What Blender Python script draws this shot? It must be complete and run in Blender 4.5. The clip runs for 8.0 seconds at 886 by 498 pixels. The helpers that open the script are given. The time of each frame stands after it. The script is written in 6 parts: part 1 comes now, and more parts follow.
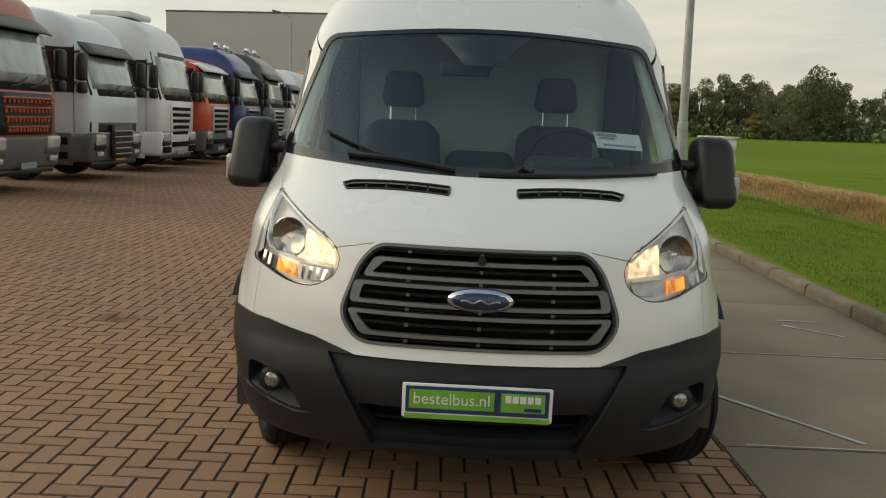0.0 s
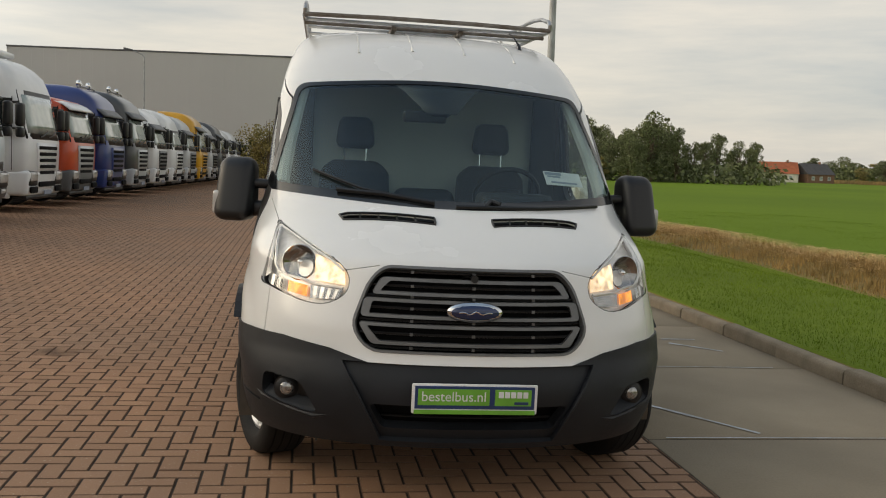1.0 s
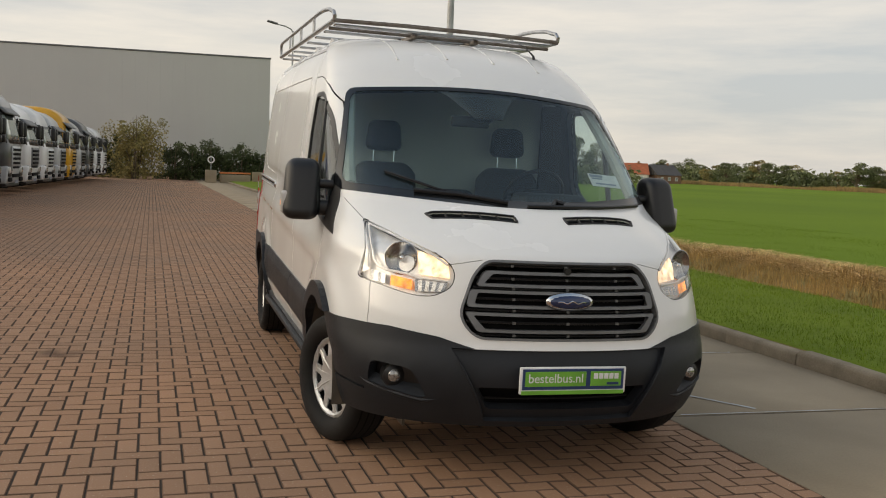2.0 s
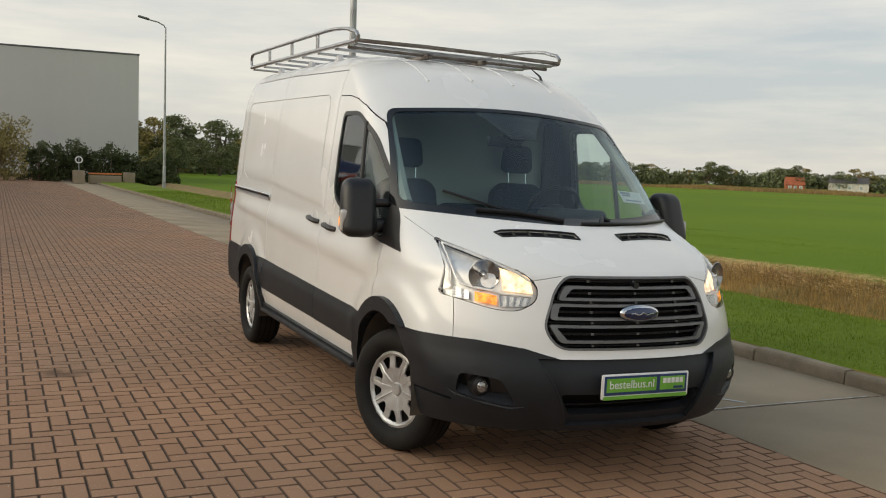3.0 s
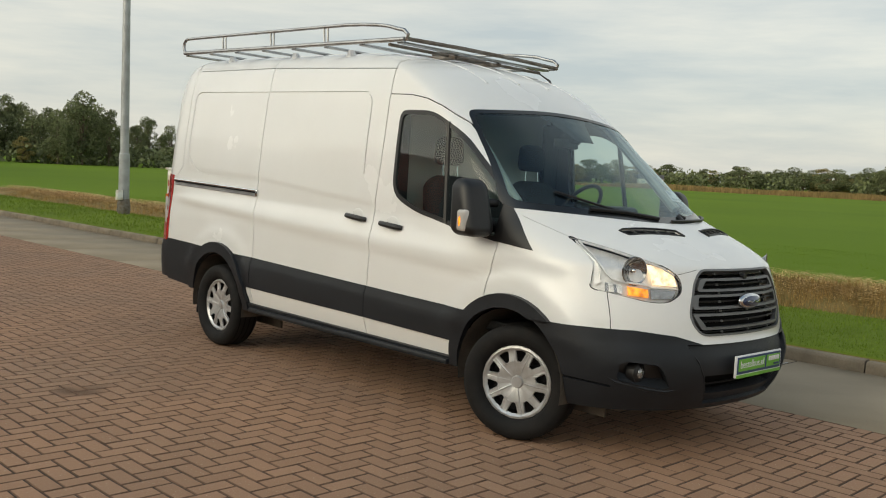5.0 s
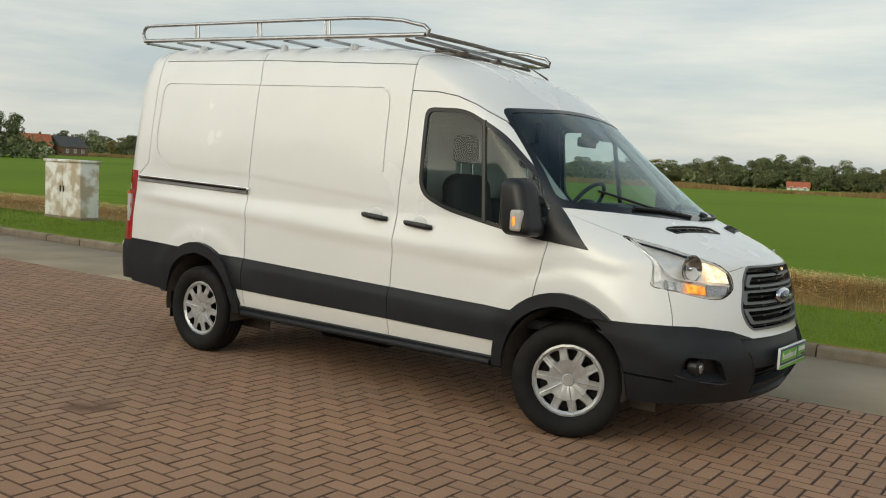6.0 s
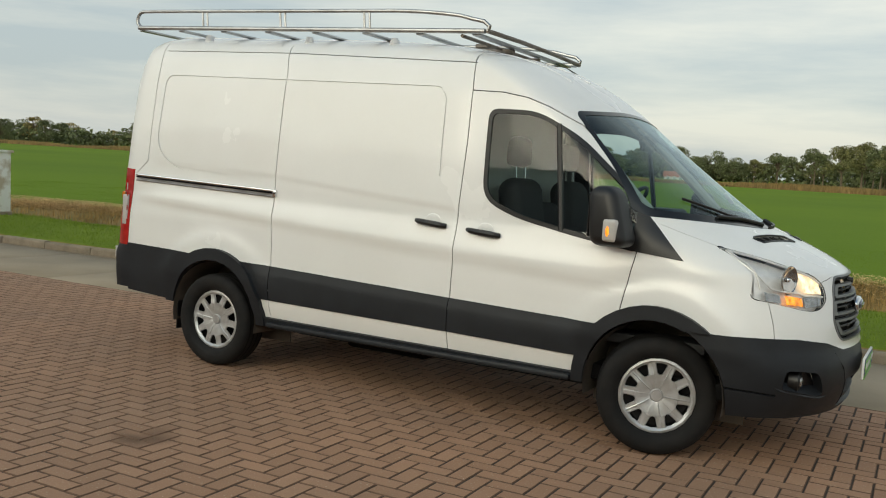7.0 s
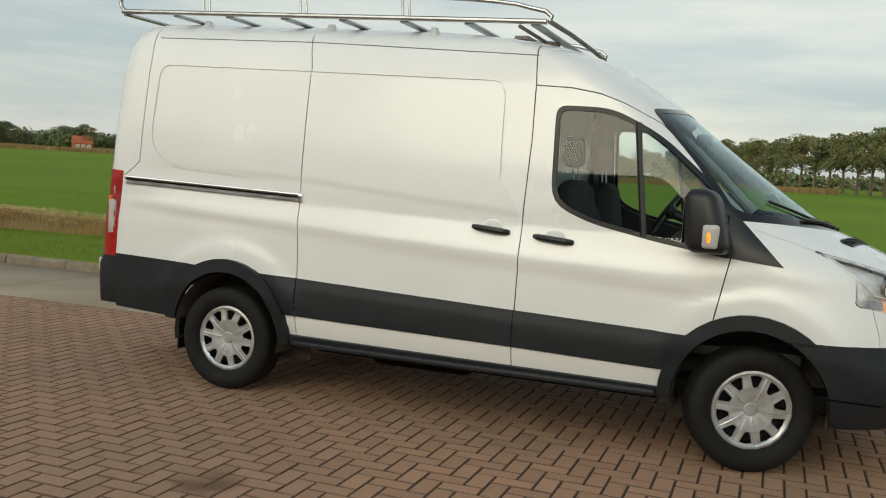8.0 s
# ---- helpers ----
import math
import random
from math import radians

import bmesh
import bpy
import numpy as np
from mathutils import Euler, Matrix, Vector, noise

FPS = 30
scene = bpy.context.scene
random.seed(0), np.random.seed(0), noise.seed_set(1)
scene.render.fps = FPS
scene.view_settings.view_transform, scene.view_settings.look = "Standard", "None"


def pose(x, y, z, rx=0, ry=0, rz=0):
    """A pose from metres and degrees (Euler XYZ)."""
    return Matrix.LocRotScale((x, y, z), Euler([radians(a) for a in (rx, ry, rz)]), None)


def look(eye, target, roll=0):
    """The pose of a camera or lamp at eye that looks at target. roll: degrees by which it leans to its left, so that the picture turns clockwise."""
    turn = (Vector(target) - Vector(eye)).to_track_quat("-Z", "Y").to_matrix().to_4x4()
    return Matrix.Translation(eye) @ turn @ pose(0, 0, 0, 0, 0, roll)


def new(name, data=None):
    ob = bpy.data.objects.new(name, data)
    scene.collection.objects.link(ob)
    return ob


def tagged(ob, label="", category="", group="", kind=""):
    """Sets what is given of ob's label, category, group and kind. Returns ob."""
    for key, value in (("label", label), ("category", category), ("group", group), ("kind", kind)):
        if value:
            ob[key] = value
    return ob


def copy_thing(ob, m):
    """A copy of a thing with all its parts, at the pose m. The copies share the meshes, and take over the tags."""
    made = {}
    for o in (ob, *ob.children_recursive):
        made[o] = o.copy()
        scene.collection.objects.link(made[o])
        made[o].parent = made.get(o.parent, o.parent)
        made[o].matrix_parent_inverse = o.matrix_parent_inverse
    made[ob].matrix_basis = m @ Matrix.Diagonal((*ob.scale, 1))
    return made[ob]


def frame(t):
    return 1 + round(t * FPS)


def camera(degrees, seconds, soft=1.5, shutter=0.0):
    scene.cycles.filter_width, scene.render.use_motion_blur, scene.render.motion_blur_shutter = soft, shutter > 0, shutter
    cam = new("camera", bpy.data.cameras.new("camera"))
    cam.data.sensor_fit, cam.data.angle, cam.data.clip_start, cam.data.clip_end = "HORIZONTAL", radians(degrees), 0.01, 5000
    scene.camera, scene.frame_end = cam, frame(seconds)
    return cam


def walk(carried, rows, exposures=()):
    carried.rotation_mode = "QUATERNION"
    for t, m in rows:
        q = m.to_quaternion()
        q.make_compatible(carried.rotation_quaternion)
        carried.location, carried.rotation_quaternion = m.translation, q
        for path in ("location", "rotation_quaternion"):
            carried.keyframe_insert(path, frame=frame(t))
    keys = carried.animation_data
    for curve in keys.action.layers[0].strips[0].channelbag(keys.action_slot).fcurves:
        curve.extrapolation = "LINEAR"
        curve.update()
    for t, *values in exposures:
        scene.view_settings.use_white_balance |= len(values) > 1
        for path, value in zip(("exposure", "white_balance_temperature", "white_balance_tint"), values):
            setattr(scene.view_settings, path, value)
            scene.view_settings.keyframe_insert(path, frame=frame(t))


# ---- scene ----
cam = camera(52.0, 8.0, soft=1.05)
# the yard falls one degree across, towards the kerb
LEAN = pose(0, 0, 0, 0, 1.0, 0)
PATH = [
    (0, (-0.144, -4.107, 1.523), (-0.142, -2.127, 1.243), 2.6),
    (0.5, (-0.33, -4.422, 1.519), (-0.242, -2.433, 1.323), 2.7),
    (1, (-0.751, -4.65, 1.493), (-0.432, -2.684, 1.316), 2.8),
    (1.5, (-1.286, -4.73, 1.453), (-0.815, -2.794, 1.281), 3.0),
    (2, (-1.865, -4.733, 1.452), (-1.249, -2.837, 1.289), 3.1),
    (3.5, (-3.418, -4.339, 1.526), (-2.401, -2.624, 1.376), 3.0),
    (4, (-3.912, -4.02, 1.493), (-2.76, -2.392, 1.343), 3.2),
    (4.5, (-4.439, -3.708, 1.478), (-3.154, -2.183, 1.33), 3.3),
    (6, (-5.648, -2.398, 1.463), (-4.019, -1.248, 1.313), 3.3),
    (6.5, (-5.832, -1.84, 1.512), (-4.126, -0.807, 1.354), 3.4),
    (7, (-5.975, -1.257, 1.505), (-4.213, -0.325, 1.343), 3.6),
    (7.5, (-5.97, -0.651, 1.447), (-4.157, 0.178, 1.29), 3.6),
    (8, (-5.997, -0.039, 1.475), (-4.123, 0.641, 1.321), 3.4),
]
walk(cam, [(t, LEAN @ look(eye, target, roll)) for t, eye, target, roll in PATH],
     exposures=[(0.0, -0.08, 7650, 6), (0.7, -0.06, 7420, 9), (1.5, 0.0, 7480, 13), (2.5, 0.05, 7310, 12), (3.5, 0.04, 7150, 8), (5.0, 0.02, 7050, 6), (6.5, -0.02, 6860, 4), (8.0, -0.06, 6800, 3)])

# ---- sky and sun: thin high cloud, low sun off to the west ----
SUN_FROM = Vector((-0.94, 0.17, 0.36)).normalized()
world = bpy.data.worlds.new("sky")
scene.world = world
world.use_nodes = True
wn, wl = world.node_tree.nodes, world.node_tree.links
sky = wn.new("ShaderNodeTexSky")
sky.sky_type, sky.sun_disc = "NISHITA", False
sky.sun_elevation, sky.sun_rotation = math.asin(SUN_FROM.z), math.atan2(SUN_FROM.x, SUN_FROM.y)
sky.air_density, sky.dust_density, sky.ozone_density = 1.0, 2.5, 1.0
scaled = wn.new("ShaderNodeVectorMath")
scaled.operation = "SCALE"
scaled.inputs["Scale"].default_value = 0.16
wl.new(sky.outputs["Color"], scaled.inputs[0])
coords = wn.new("ShaderNodeTexCoord")
stretch = wn.new("ShaderNodeMapping")
stretch.inputs["Scale"].default_value = (1.0, 1.0, 7.0)
wl.new(coords.outputs["Generated"], stretch.inputs["Vector"])
veil = wn.new("ShaderNodeTexNoise")
veil.inputs["Scale"].default_value, veil.inputs["Detail"].default_value, veil.inputs["Roughness"].default_value = 2.3, 8.0, 0.58
wl.new(stretch.outputs["Vector"], veil.inputs["Vector"])
cloud_tone = wn.new("ShaderNodeValToRGB")
cloud_tone.color_ramp.elements[0].position, cloud_tone.color_ramp.elements[0].color = 0.34, (0.56, 0.63, 0.70, 1)
cloud_tone.color_ramp.elements[1].position, cloud_tone.color_ramp.elements[1].color = 0.66, (0.93, 0.92, 0.88, 1)
wl.new(veil.outputs["Fac"], cloud_tone.inputs["Fac"])
cover = wn.new("ShaderNodeMixRGB")
cover.inputs["Fac"].default_value = 0.82
wl.new(scaled.outputs["Vector"], cover.inputs["Color1"])
# the cloud is thinner and brighter round the sun
toward = wn.new("ShaderNodeVectorMath")
toward.operation = "DOT_PRODUCT"
toward.inputs[1].default_value = SUN_FROM
wl.new(coords.outputs["Generated"], toward.inputs[0])
halo = wn.new("ShaderNodeMapRange")
halo.interpolation_type = "SMOOTHSTEP"
halo.inputs["From Min"].default_value, halo.inputs["From Max"].default_value = 0.35, 1.0
halo.inputs["To Min"].default_value, halo.inputs["To Max"].default_value = 0.95, 3.0
wl.new(toward.outputs["Value"], halo.inputs["Value"])
lit = wn.new("ShaderNodeVectorMath")
lit.operation = "SCALE"
wl.new(cloud_tone.outputs["Color"], lit.inputs[0])
wl.new(halo.outputs["Result"], lit.inputs["Scale"])
warm = wn.new("ShaderNodeMixRGB")
warm.blend_type = "MULTIPLY"
warm.inputs["Color2"].default_value = (1.0, 0.94, 0.83, 1)
fade = wn.new("ShaderNodeMapRange")
fade.interpolation_type = "SMOOTHSTEP"
fade.inputs["From Min"].default_value, fade.inputs["From Max"].default_value = 0.4, 1.0
wl.new(toward.outputs["Value"], fade.inputs["Value"])
wl.new(fade.outputs["Result"], warm.inputs["Fac"])
wl.new(lit.outputs["Vector"], warm.inputs["Color1"])
# bluer overhead than near the horizon
height = wn.new("ShaderNodeSeparateXYZ")
wl.new(coords.outputs["Generated"], height.inputs["Vector"])
upper = wn.new("ShaderNodeMapRange")
upper.interpolation_type = "SMOOTHSTEP"
upper.inputs["From Min"].default_value, upper.inputs["From Max"].default_value = 0.45, 0.95
wl.new(height.outputs["Z"], upper.inputs["Value"])
cool = wn.new("ShaderNodeMixRGB")
cool.blend_type = "MULTIPLY"
cool.inputs["Color2"].default_value = (0.34, 0.46, 0.64, 1)
wl.new(upper.outputs["Result"], cool.inputs["Fac"])
wl.new(warm.outputs["Color"], cool.inputs["Color1"])
wl.new(cool.outputs["Color"], cover.inputs["Color2"])
wl.new(cover.outputs["Color"], wn["Background"].inputs["Color"])
wn["Background"].inputs["Strength"].default_value = 1.0

sun = new("sun", bpy.data.lights.new("sun", "SUN"))
sun.data.energy, sun.data.angle, sun.data.color = 0.55, radians(34), (1.0, 0.93, 0.80)
sun.matrix_world = look(SUN_FROM * 50, (0, 0, 0))


# ---- materials ----
def material(name, colour, rough=0.5, metal=0.0, second=None, scale=8.0, mix=0.5, bump=0.0, bump_scale=60.0, speck=0.0,
             coat=0.0, spec=0.5, per_object=0.0, per_island=0.0, space="Object", stretch=(1, 1, 1), rough_var=0.0, stain=None, grit=0.0):
    """Principled surface with stains at one scale and grain at another; pieces may differ from one another in lightness."""
    m = bpy.data.materials.new(name)
    m.use_nodes = True
    n, l = m.node_tree.nodes, m.node_tree.links
    b = n["Principled BSDF"]
    b.inputs["Roughness"].default_value, b.inputs["Metallic"].default_value = rough, metal
    b.inputs["Coat Weight"].default_value = coat
    b.inputs["Specular IOR Level"].default_value = spec
    b.inputs["Coat Roughness"].default_value = 0.06
    tc = n.new("ShaderNodeTexCoord")
    mp = n.new("ShaderNodeMapping")
    mp.inputs["Scale"].default_value = stretch
    l.new(tc.outputs[space], mp.inputs["Vector"])
    big = n.new("ShaderNodeTexNoise")
    big.inputs["Scale"].default_value, big.inputs["Detail"].default_value = scale, 6
    l.new(mp.outputs["Vector"], big.inputs["Vector"])
    ramp = n.new("ShaderNodeValToRGB")
    second = second or tuple(c * 0.8 for c in colour)
    ramp.color_ramp.elements[0].position, ramp.color_ramp.elements[0].color = 0.5 - mix * 0.3, (*second, 1)
    ramp.color_ramp.elements[1].position, ramp.color_ramp.elements[1].color = 0.5 + mix * 0.3, (*colour, 1)
    l.new(big.outputs["Fac"], ramp.inputs["Fac"])
    out = ramp.outputs["Color"]
    fine = n.new("ShaderNodeTexNoise")
    fine.inputs["Scale"].default_value, fine.inputs["Detail"].default_value = bump_scale, 4
    l.new(mp.outputs["Vector"], fine.inputs["Vector"])

    def shade(value, low, high):
        nonlocal out
        rng = n.new("ShaderNodeMapRange")
        rng.inputs["To Min"].default_value, rng.inputs["To Max"].default_value = low, high
        l.new(value, rng.inputs["Value"])
        mul = n.new("ShaderNodeVectorMath")
        mul.operation = "SCALE"
        l.new(out, mul.inputs[0])
        l.new(rng.outputs["Result"], mul.inputs["Scale"])
        out = mul.outputs["Vector"]

    if speck:
        shade(fine.outputs["Fac"], 1 - speck, 1 + speck)
    if grit:
        # pale sand grains lodged in the surface
        sand = n.new("ShaderNodeTexNoise")
        sand.inputs["Scale"].default_value, sand.inputs["Detail"].default_value = 85.0, 2
        l.new(tc.outputs[space], sand.inputs["Vector"])
        some = n.new("ShaderNodeMapRange")
        some.inputs["From Min"].default_value, some.inputs["From Max"].default_value = 0.66, 0.74
        some.inputs["To Max"].default_value = grit
        l.new(sand.outputs["Fac"], some.inputs["Value"])
        pale = n.new("ShaderNodeMixRGB")
        pale.inputs["Color2"].default_value = (0.62, 0.54, 0.42, 1)
        l.new(some.outputs["Result"], pale.inputs["Fac"])
        l.new(out, pale.inputs["Color1"])
        out = pale.outputs["Color"]
    if stain:
        # an oil stain with a ragged edge
        gap = n.new("ShaderNodeVectorMath")
        gap.operation = "DISTANCE"
        gap.inputs[1].default_value = (*stain, 0)
        warp = n.new("ShaderNodeVectorMath")
        warp.operation = "MULTIPLY_ADD"
        warp.inputs[1].default_value, l_noise = (0.5, 0.5, 0.0), n.new("ShaderNodeTexNoise")
        l_noise.inputs["Scale"].default_value = 4.0
        l.new(tc.outputs["Object"], l_noise.inputs["Vector"])
        l.new(l_noise.outputs["Color"], warp.inputs[0])
        l.new(tc.outputs["Object"], warp.inputs[2])
        l.new(warp.outputs["Vector"], gap.inputs[0])
        edge = n.new("ShaderNodeMapRange")
        edge.inputs["From Min"].default_value, edge.inputs["From Max"].default_value = 0.06, 0.22
        l.new(gap.outputs["Value"], edge.inputs["Value"])
        shade(edge.outputs["Result"], 0.5, 1.0)
    if per_object:
        shade(n.new("ShaderNodeObjectInfo").outputs["Random"], 1 - per_object, 1 + per_object)
    if per_island:
        shade(n.new("ShaderNodeNewGeometry").outputs["Random Per Island"], 1 - per_island, 1 + per_island)
    l.new(out, b.inputs["Base Color"])
    if rough_var:
        rv = n.new("ShaderNodeMapRange")
        rv.inputs["To Min"].default_value, rv.inputs["To Max"].default_value = max(0.02, rough - rough_var), rough + rough_var
        l.new(big.outputs["Fac"], rv.inputs["Value"])
        l.new(rv.outputs["Result"], b.inputs["Roughness"])
    if bump:
        bp = n.new("ShaderNodeBump")
        bp.inputs["Strength"].default_value, bp.inputs["Distance"].default_value = bump, 0.01
        l.new(fine.outputs["Fac"], bp.inputs["Height"])
        l.new(bp.outputs["Normal"], b.inputs["Normal"])
    return m


def glass_material(name, tint, gloss=1.45, mirror=(1, 1, 1)):
    """Thin clear sheet: lets light through with a tint, mirrors by Fresnel."""
    m = bpy.data.materials.new(name)
    m.use_nodes = True
    n, l = m.node_tree.nodes, m.node_tree.links
    n.remove(n["Principled BSDF"])
    clear, shine, both = n.new("ShaderNodeBsdfTransparent"), n.new("ShaderNodeBsdfGlossy"), n.new("ShaderNodeMixShader")
    clear.inputs["Color"].default_value = (*tint, 1)
    shine.inputs["Roughness"].default_value = 0.02
    shine.inputs["Color"].default_value = (*mirror, 1)
    # a thin sheet mirrors alike from both sides
    least = n.new("ShaderNodeMath")
    least.operation = "MINIMUM"
    for k, ior in enumerate((gloss, 1 / gloss)):
        fres = n.new("ShaderNodeFresnel")
        fres.inputs["IOR"].default_value = ior
        l.new(fres.outputs["Fac"], least.inputs[k])
    l.new(least.outputs["Value"], both.inputs["Fac"])
    l.new(clear.outputs["BSDF"], both.inputs[1])
    l.new(shine.outputs["BSDF"], both.inputs[2])
    l.new(both.outputs["Shader"], n["Material Output"].inputs["Surface"])
    return m


def glow_material(name, colour, strength, uneven=0.0, scale=30.0):
    """A lit lamp; uneven: how much the light varies over its reflector."""
    m = bpy.data.materials.new(name)
    m.use_nodes = True
    n, l = m.node_tree.nodes, m.node_tree.links
    b = n["Principled BSDF"]
    b.inputs["Base Color"].default_value = (*colour, 1)
    b.inputs["Roughness"].default_value = 0.25
    b.inputs["Emission Color"].default_value = (*colour, 1)
    b.inputs["Emission Strength"].default_value = strength
    if uneven:
        tc, nz, rg = n.new("ShaderNodeTexCoord"), n.new("ShaderNodeTexNoise"), n.new("ShaderNodeMapRange")
        nz.inputs["Scale"].default_value, nz.inputs["Detail"].default_value = scale, 3
        rg.inputs["From Min"].default_value, rg.inputs["From Max"].default_value = 0.35, 0.65
        rg.inputs["To Min"].default_value, rg.inputs["To Max"].default_value = strength * (1 - uneven), strength * (1 + uneven)
        l.new(tc.outputs["Object"], nz.inputs["Vector"])
        l.new(nz.outputs["Fac"], rg.inputs["Value"])
        l.new(rg.outputs["Result"], b.inputs["Emission Strength"])
    return m


WHITE_PAINT = material("white_paint", (0.80, 0.80, 0.79), 0.26, second=(0.77, 0.77, 0.755), scale=1.6, coat=0.7, rough_var=0.05, speck=0.01)
PLASTIC = material("grey_plastic", (0.0165, 0.0190, 0.0235), 0.47, second=(0.0120, 0.0140, 0.0175), scale=5, bump=0.15, bump_scale=900, rough_var=0.08, spec=0.32)
BLACK = material("black_plastic", (0.009, 0.009, 0.010), 0.42, scale=7, rough_var=0.1)
# near-black: the shade of gaps, openings and undersides is in the colour
SHADE_BLACK = material("recess_shade", (0.004, 0.004, 0.0045), 0.85, spec=0.2)
FRIT = material("black_glass_edge", (0.010, 0.011, 0.012), 0.12)
RUBBER = material("tyre_rubber", (0.006, 0.006, 0.0065), 0.75, second=(0.011, 0.010, 0.0095), scale=14, bump=0.3, bump_scale=220, spec=0.3)
SILVER = material("silver_wheel_cover", (0.56, 0.57, 0.58), 0.32, 0.55, second=(0.46, 0.46, 0.46), scale=20, rough_var=0.08)
CHROME = material("chrome", (0.80, 0.81, 0.82), 0.10, 1.0)
REFLECTOR = material("lamp_reflector", (0.86, 0.85, 0.83), 0.30, 0.35, second=(0.72, 0.71, 0.69), scale=22)
BOWL = material("lamp_bowl_mirror", (0.42, 0.42, 0.42), 0.12, 1.0, second=(0.30, 0.30, 0.30), scale=30)
STEEL = material("galvanised_steel", (0.50, 0.51, 0.52), 0.34, 0.85, second=(0.36, 0.36, 0.36), scale=9, rough_var=0.1)
WORN_STEEL = material("weathered_steel", (0.22, 0.20, 0.18), 0.6, 0.3, second=(0.13, 0.10, 0.075), scale=14)
GRILLE_GREY = material("grille_grey", (0.165, 0.168, 0.172), 0.42, 0.35, scale=10)
HOUSE_DUST = material("dusty_wheel_house", (0.13, 0.105, 0.080), 0.95, second=(0.045, 0.038, 0.032), scale=6, mix=0.9, bump=0.4, bump_scale=60)
PILLAR = material("pale_pillar_trim", (0.34, 0.37, 0.34), 0.7, scale=6)
GLASS = glass_material("windscreen_glass", (0.70, 0.81, 0.80), 1.52, (0.82, 0.95, 1.0))
SIDE_PANE = glass_material("side_window_glass", (0.80, 0.88, 0.86), 1.50)
LENS = glass_material("clear_lens", (0.95, 0.95, 0.95))
LAMP_WARM = glow_material("lit_headlamp", (1.0, 0.77, 0.52), 0.85, 0.75, 26.0)
LAMP_AMBER = glow_material("lit_indicator", (1.0, 0.32, 0.03), 0.75, 0.9, 34.0)
AMBER = material("amber_lens", (0.62, 0.17, 0.02), 0.15, coat=0.5)
RED_LENS = material("red_lens", (0.42, 0.022, 0.018), 0.12, second=(0.32, 0.015, 0.012), scale=30, coat=0.6)
FOG_GLASS = material("fog_lamp_glass", (0.45, 0.45, 0.44), 0.14, 0.7, second=(0.22, 0.22, 0.22), scale=60, coat=0.7)
CLEAR_LENS = material("clear_lamp_glass", (0.52, 0.50, 0.48), 0.12, coat=0.7)
SEAT_CLOTH = material("dark_seat_cloth", (0.028, 0.030, 0.034), 0.9, scale=40, bump=0.3, bump_scale=500)
BULKHEAD = material("pale_bulkhead", (0.50, 0.52, 0.49), 0.6, second=(0.44, 0.46, 0.43), scale=2)
DASH = material("dashboard", (0.022, 0.024, 0.027), 0.6, scale=20)
CARD = material("white_card", (0.82, 0.82, 0.82), 0.5)
PLATE_GREEN = material("sign_green", (0.17, 0.46, 0.055), 0.35)
PLATE_BLUE = material("sign_blue", (0.018, 0.045, 0.15), 0.35)
PRINT = material("print_grey", (0.30, 0.34, 0.42), 0.5)
OVAL_BLUE = material("badge_blue", (0.012, 0.03, 0.10), 0.15, 0.2, coat=0.8)

BRICK = material("paving_brick", (0.405, 0.230, 0.140), 0.8, second=(0.285, 0.182, 0.122), scale=1.3, mix=0.9, bump=0.5, bump_scale=120, spec=0.14,
                 speck=0.2, grit=0.7, per_object=0.09, space="Object", rough_var=0.12)
BRICK_FIELD = material("paving_brick_field", (0.405, 0.230, 0.140), 0.8, second=(0.285, 0.182, 0.122), scale=0.5, mix=0.9, bump=0.5, spec=0.14, stain=(-2.25, 2.57),
                       bump_scale=120, speck=0.2, grit=0.7, per_island=0.09, rough_var=0.12)
JOINT_DIRT = material("dirty_brick_edge", (0.215, 0.128, 0.086), 0.92, second=(0.105, 0.066, 0.046), scale=9, mix=0.9, spec=0.1)
BED = material("joint_sand", (0.034, 0.025, 0.018), 0.95, second=(0.020, 0.015, 0.011), scale=3, bump=0.5, bump_scale=90)
CONCRETE = material("worn_concrete", (0.385, 0.312, 0.222), 0.85, second=(0.245, 0.196, 0.136), scale=0.8, mix=0.75, bump=0.35, bump_scale=70,
                    speck=0.12, per_object=0.05, space="Object", rough_var=0.1, spec=0.2)
KERB = material("kerb_concrete", (0.29, 0.235, 0.17), 0.9, second=(0.15, 0.118, 0.082), scale=4, mix=0.9, bump=0.5, bump_scale=60, speck=0.2,
                per_object=0.1)
CHALK = material("white_marking", (0.62, 0.64, 0.66), 0.8, second=(0.34, 0.33, 0.31), scale=7, mix=0.6)
GRASS = material("grass", (0.160, 0.220, 0.024), 0.85, second=(0.108, 0.158, 0.019), scale=0.5, mix=0.9, bump=0.8, bump_scale=30, speck=0.3, spec=0.08)
BLADES = material("grass_blades", (0.172, 0.246, 0.026), 0.7, second=(0.125, 0.188, 0.021), scale=0.7, per_island=0.22, spec=0.12)
FIELD = material("far_field", (0.150, 0.232, 0.018), 0.9, second=(0.108, 0.178, 0.016), scale=0.03, mix=0.8, bump=0.5, bump_scale=14, speck=0.18, spec=0.06)
FIELD_BLADES = material("field_grass_blades", (0.156, 0.236, 0.019), 0.8, second=(0.116, 0.188, 0.017), scale=0.1, per_island=0.12, spec=0.06)
STUBBLE = material("cut_stubble", (0.46, 0.285, 0.100), 0.85, second=(0.22, 0.150, 0.050), scale=0.9, mix=0.9, per_island=0.4)
STRAW = material("dry_straw", (0.78, 0.56, 0.27), 0.85, second=(0.44, 0.28, 0.12), scale=1.2, mix=0.9, per_island=0.4)
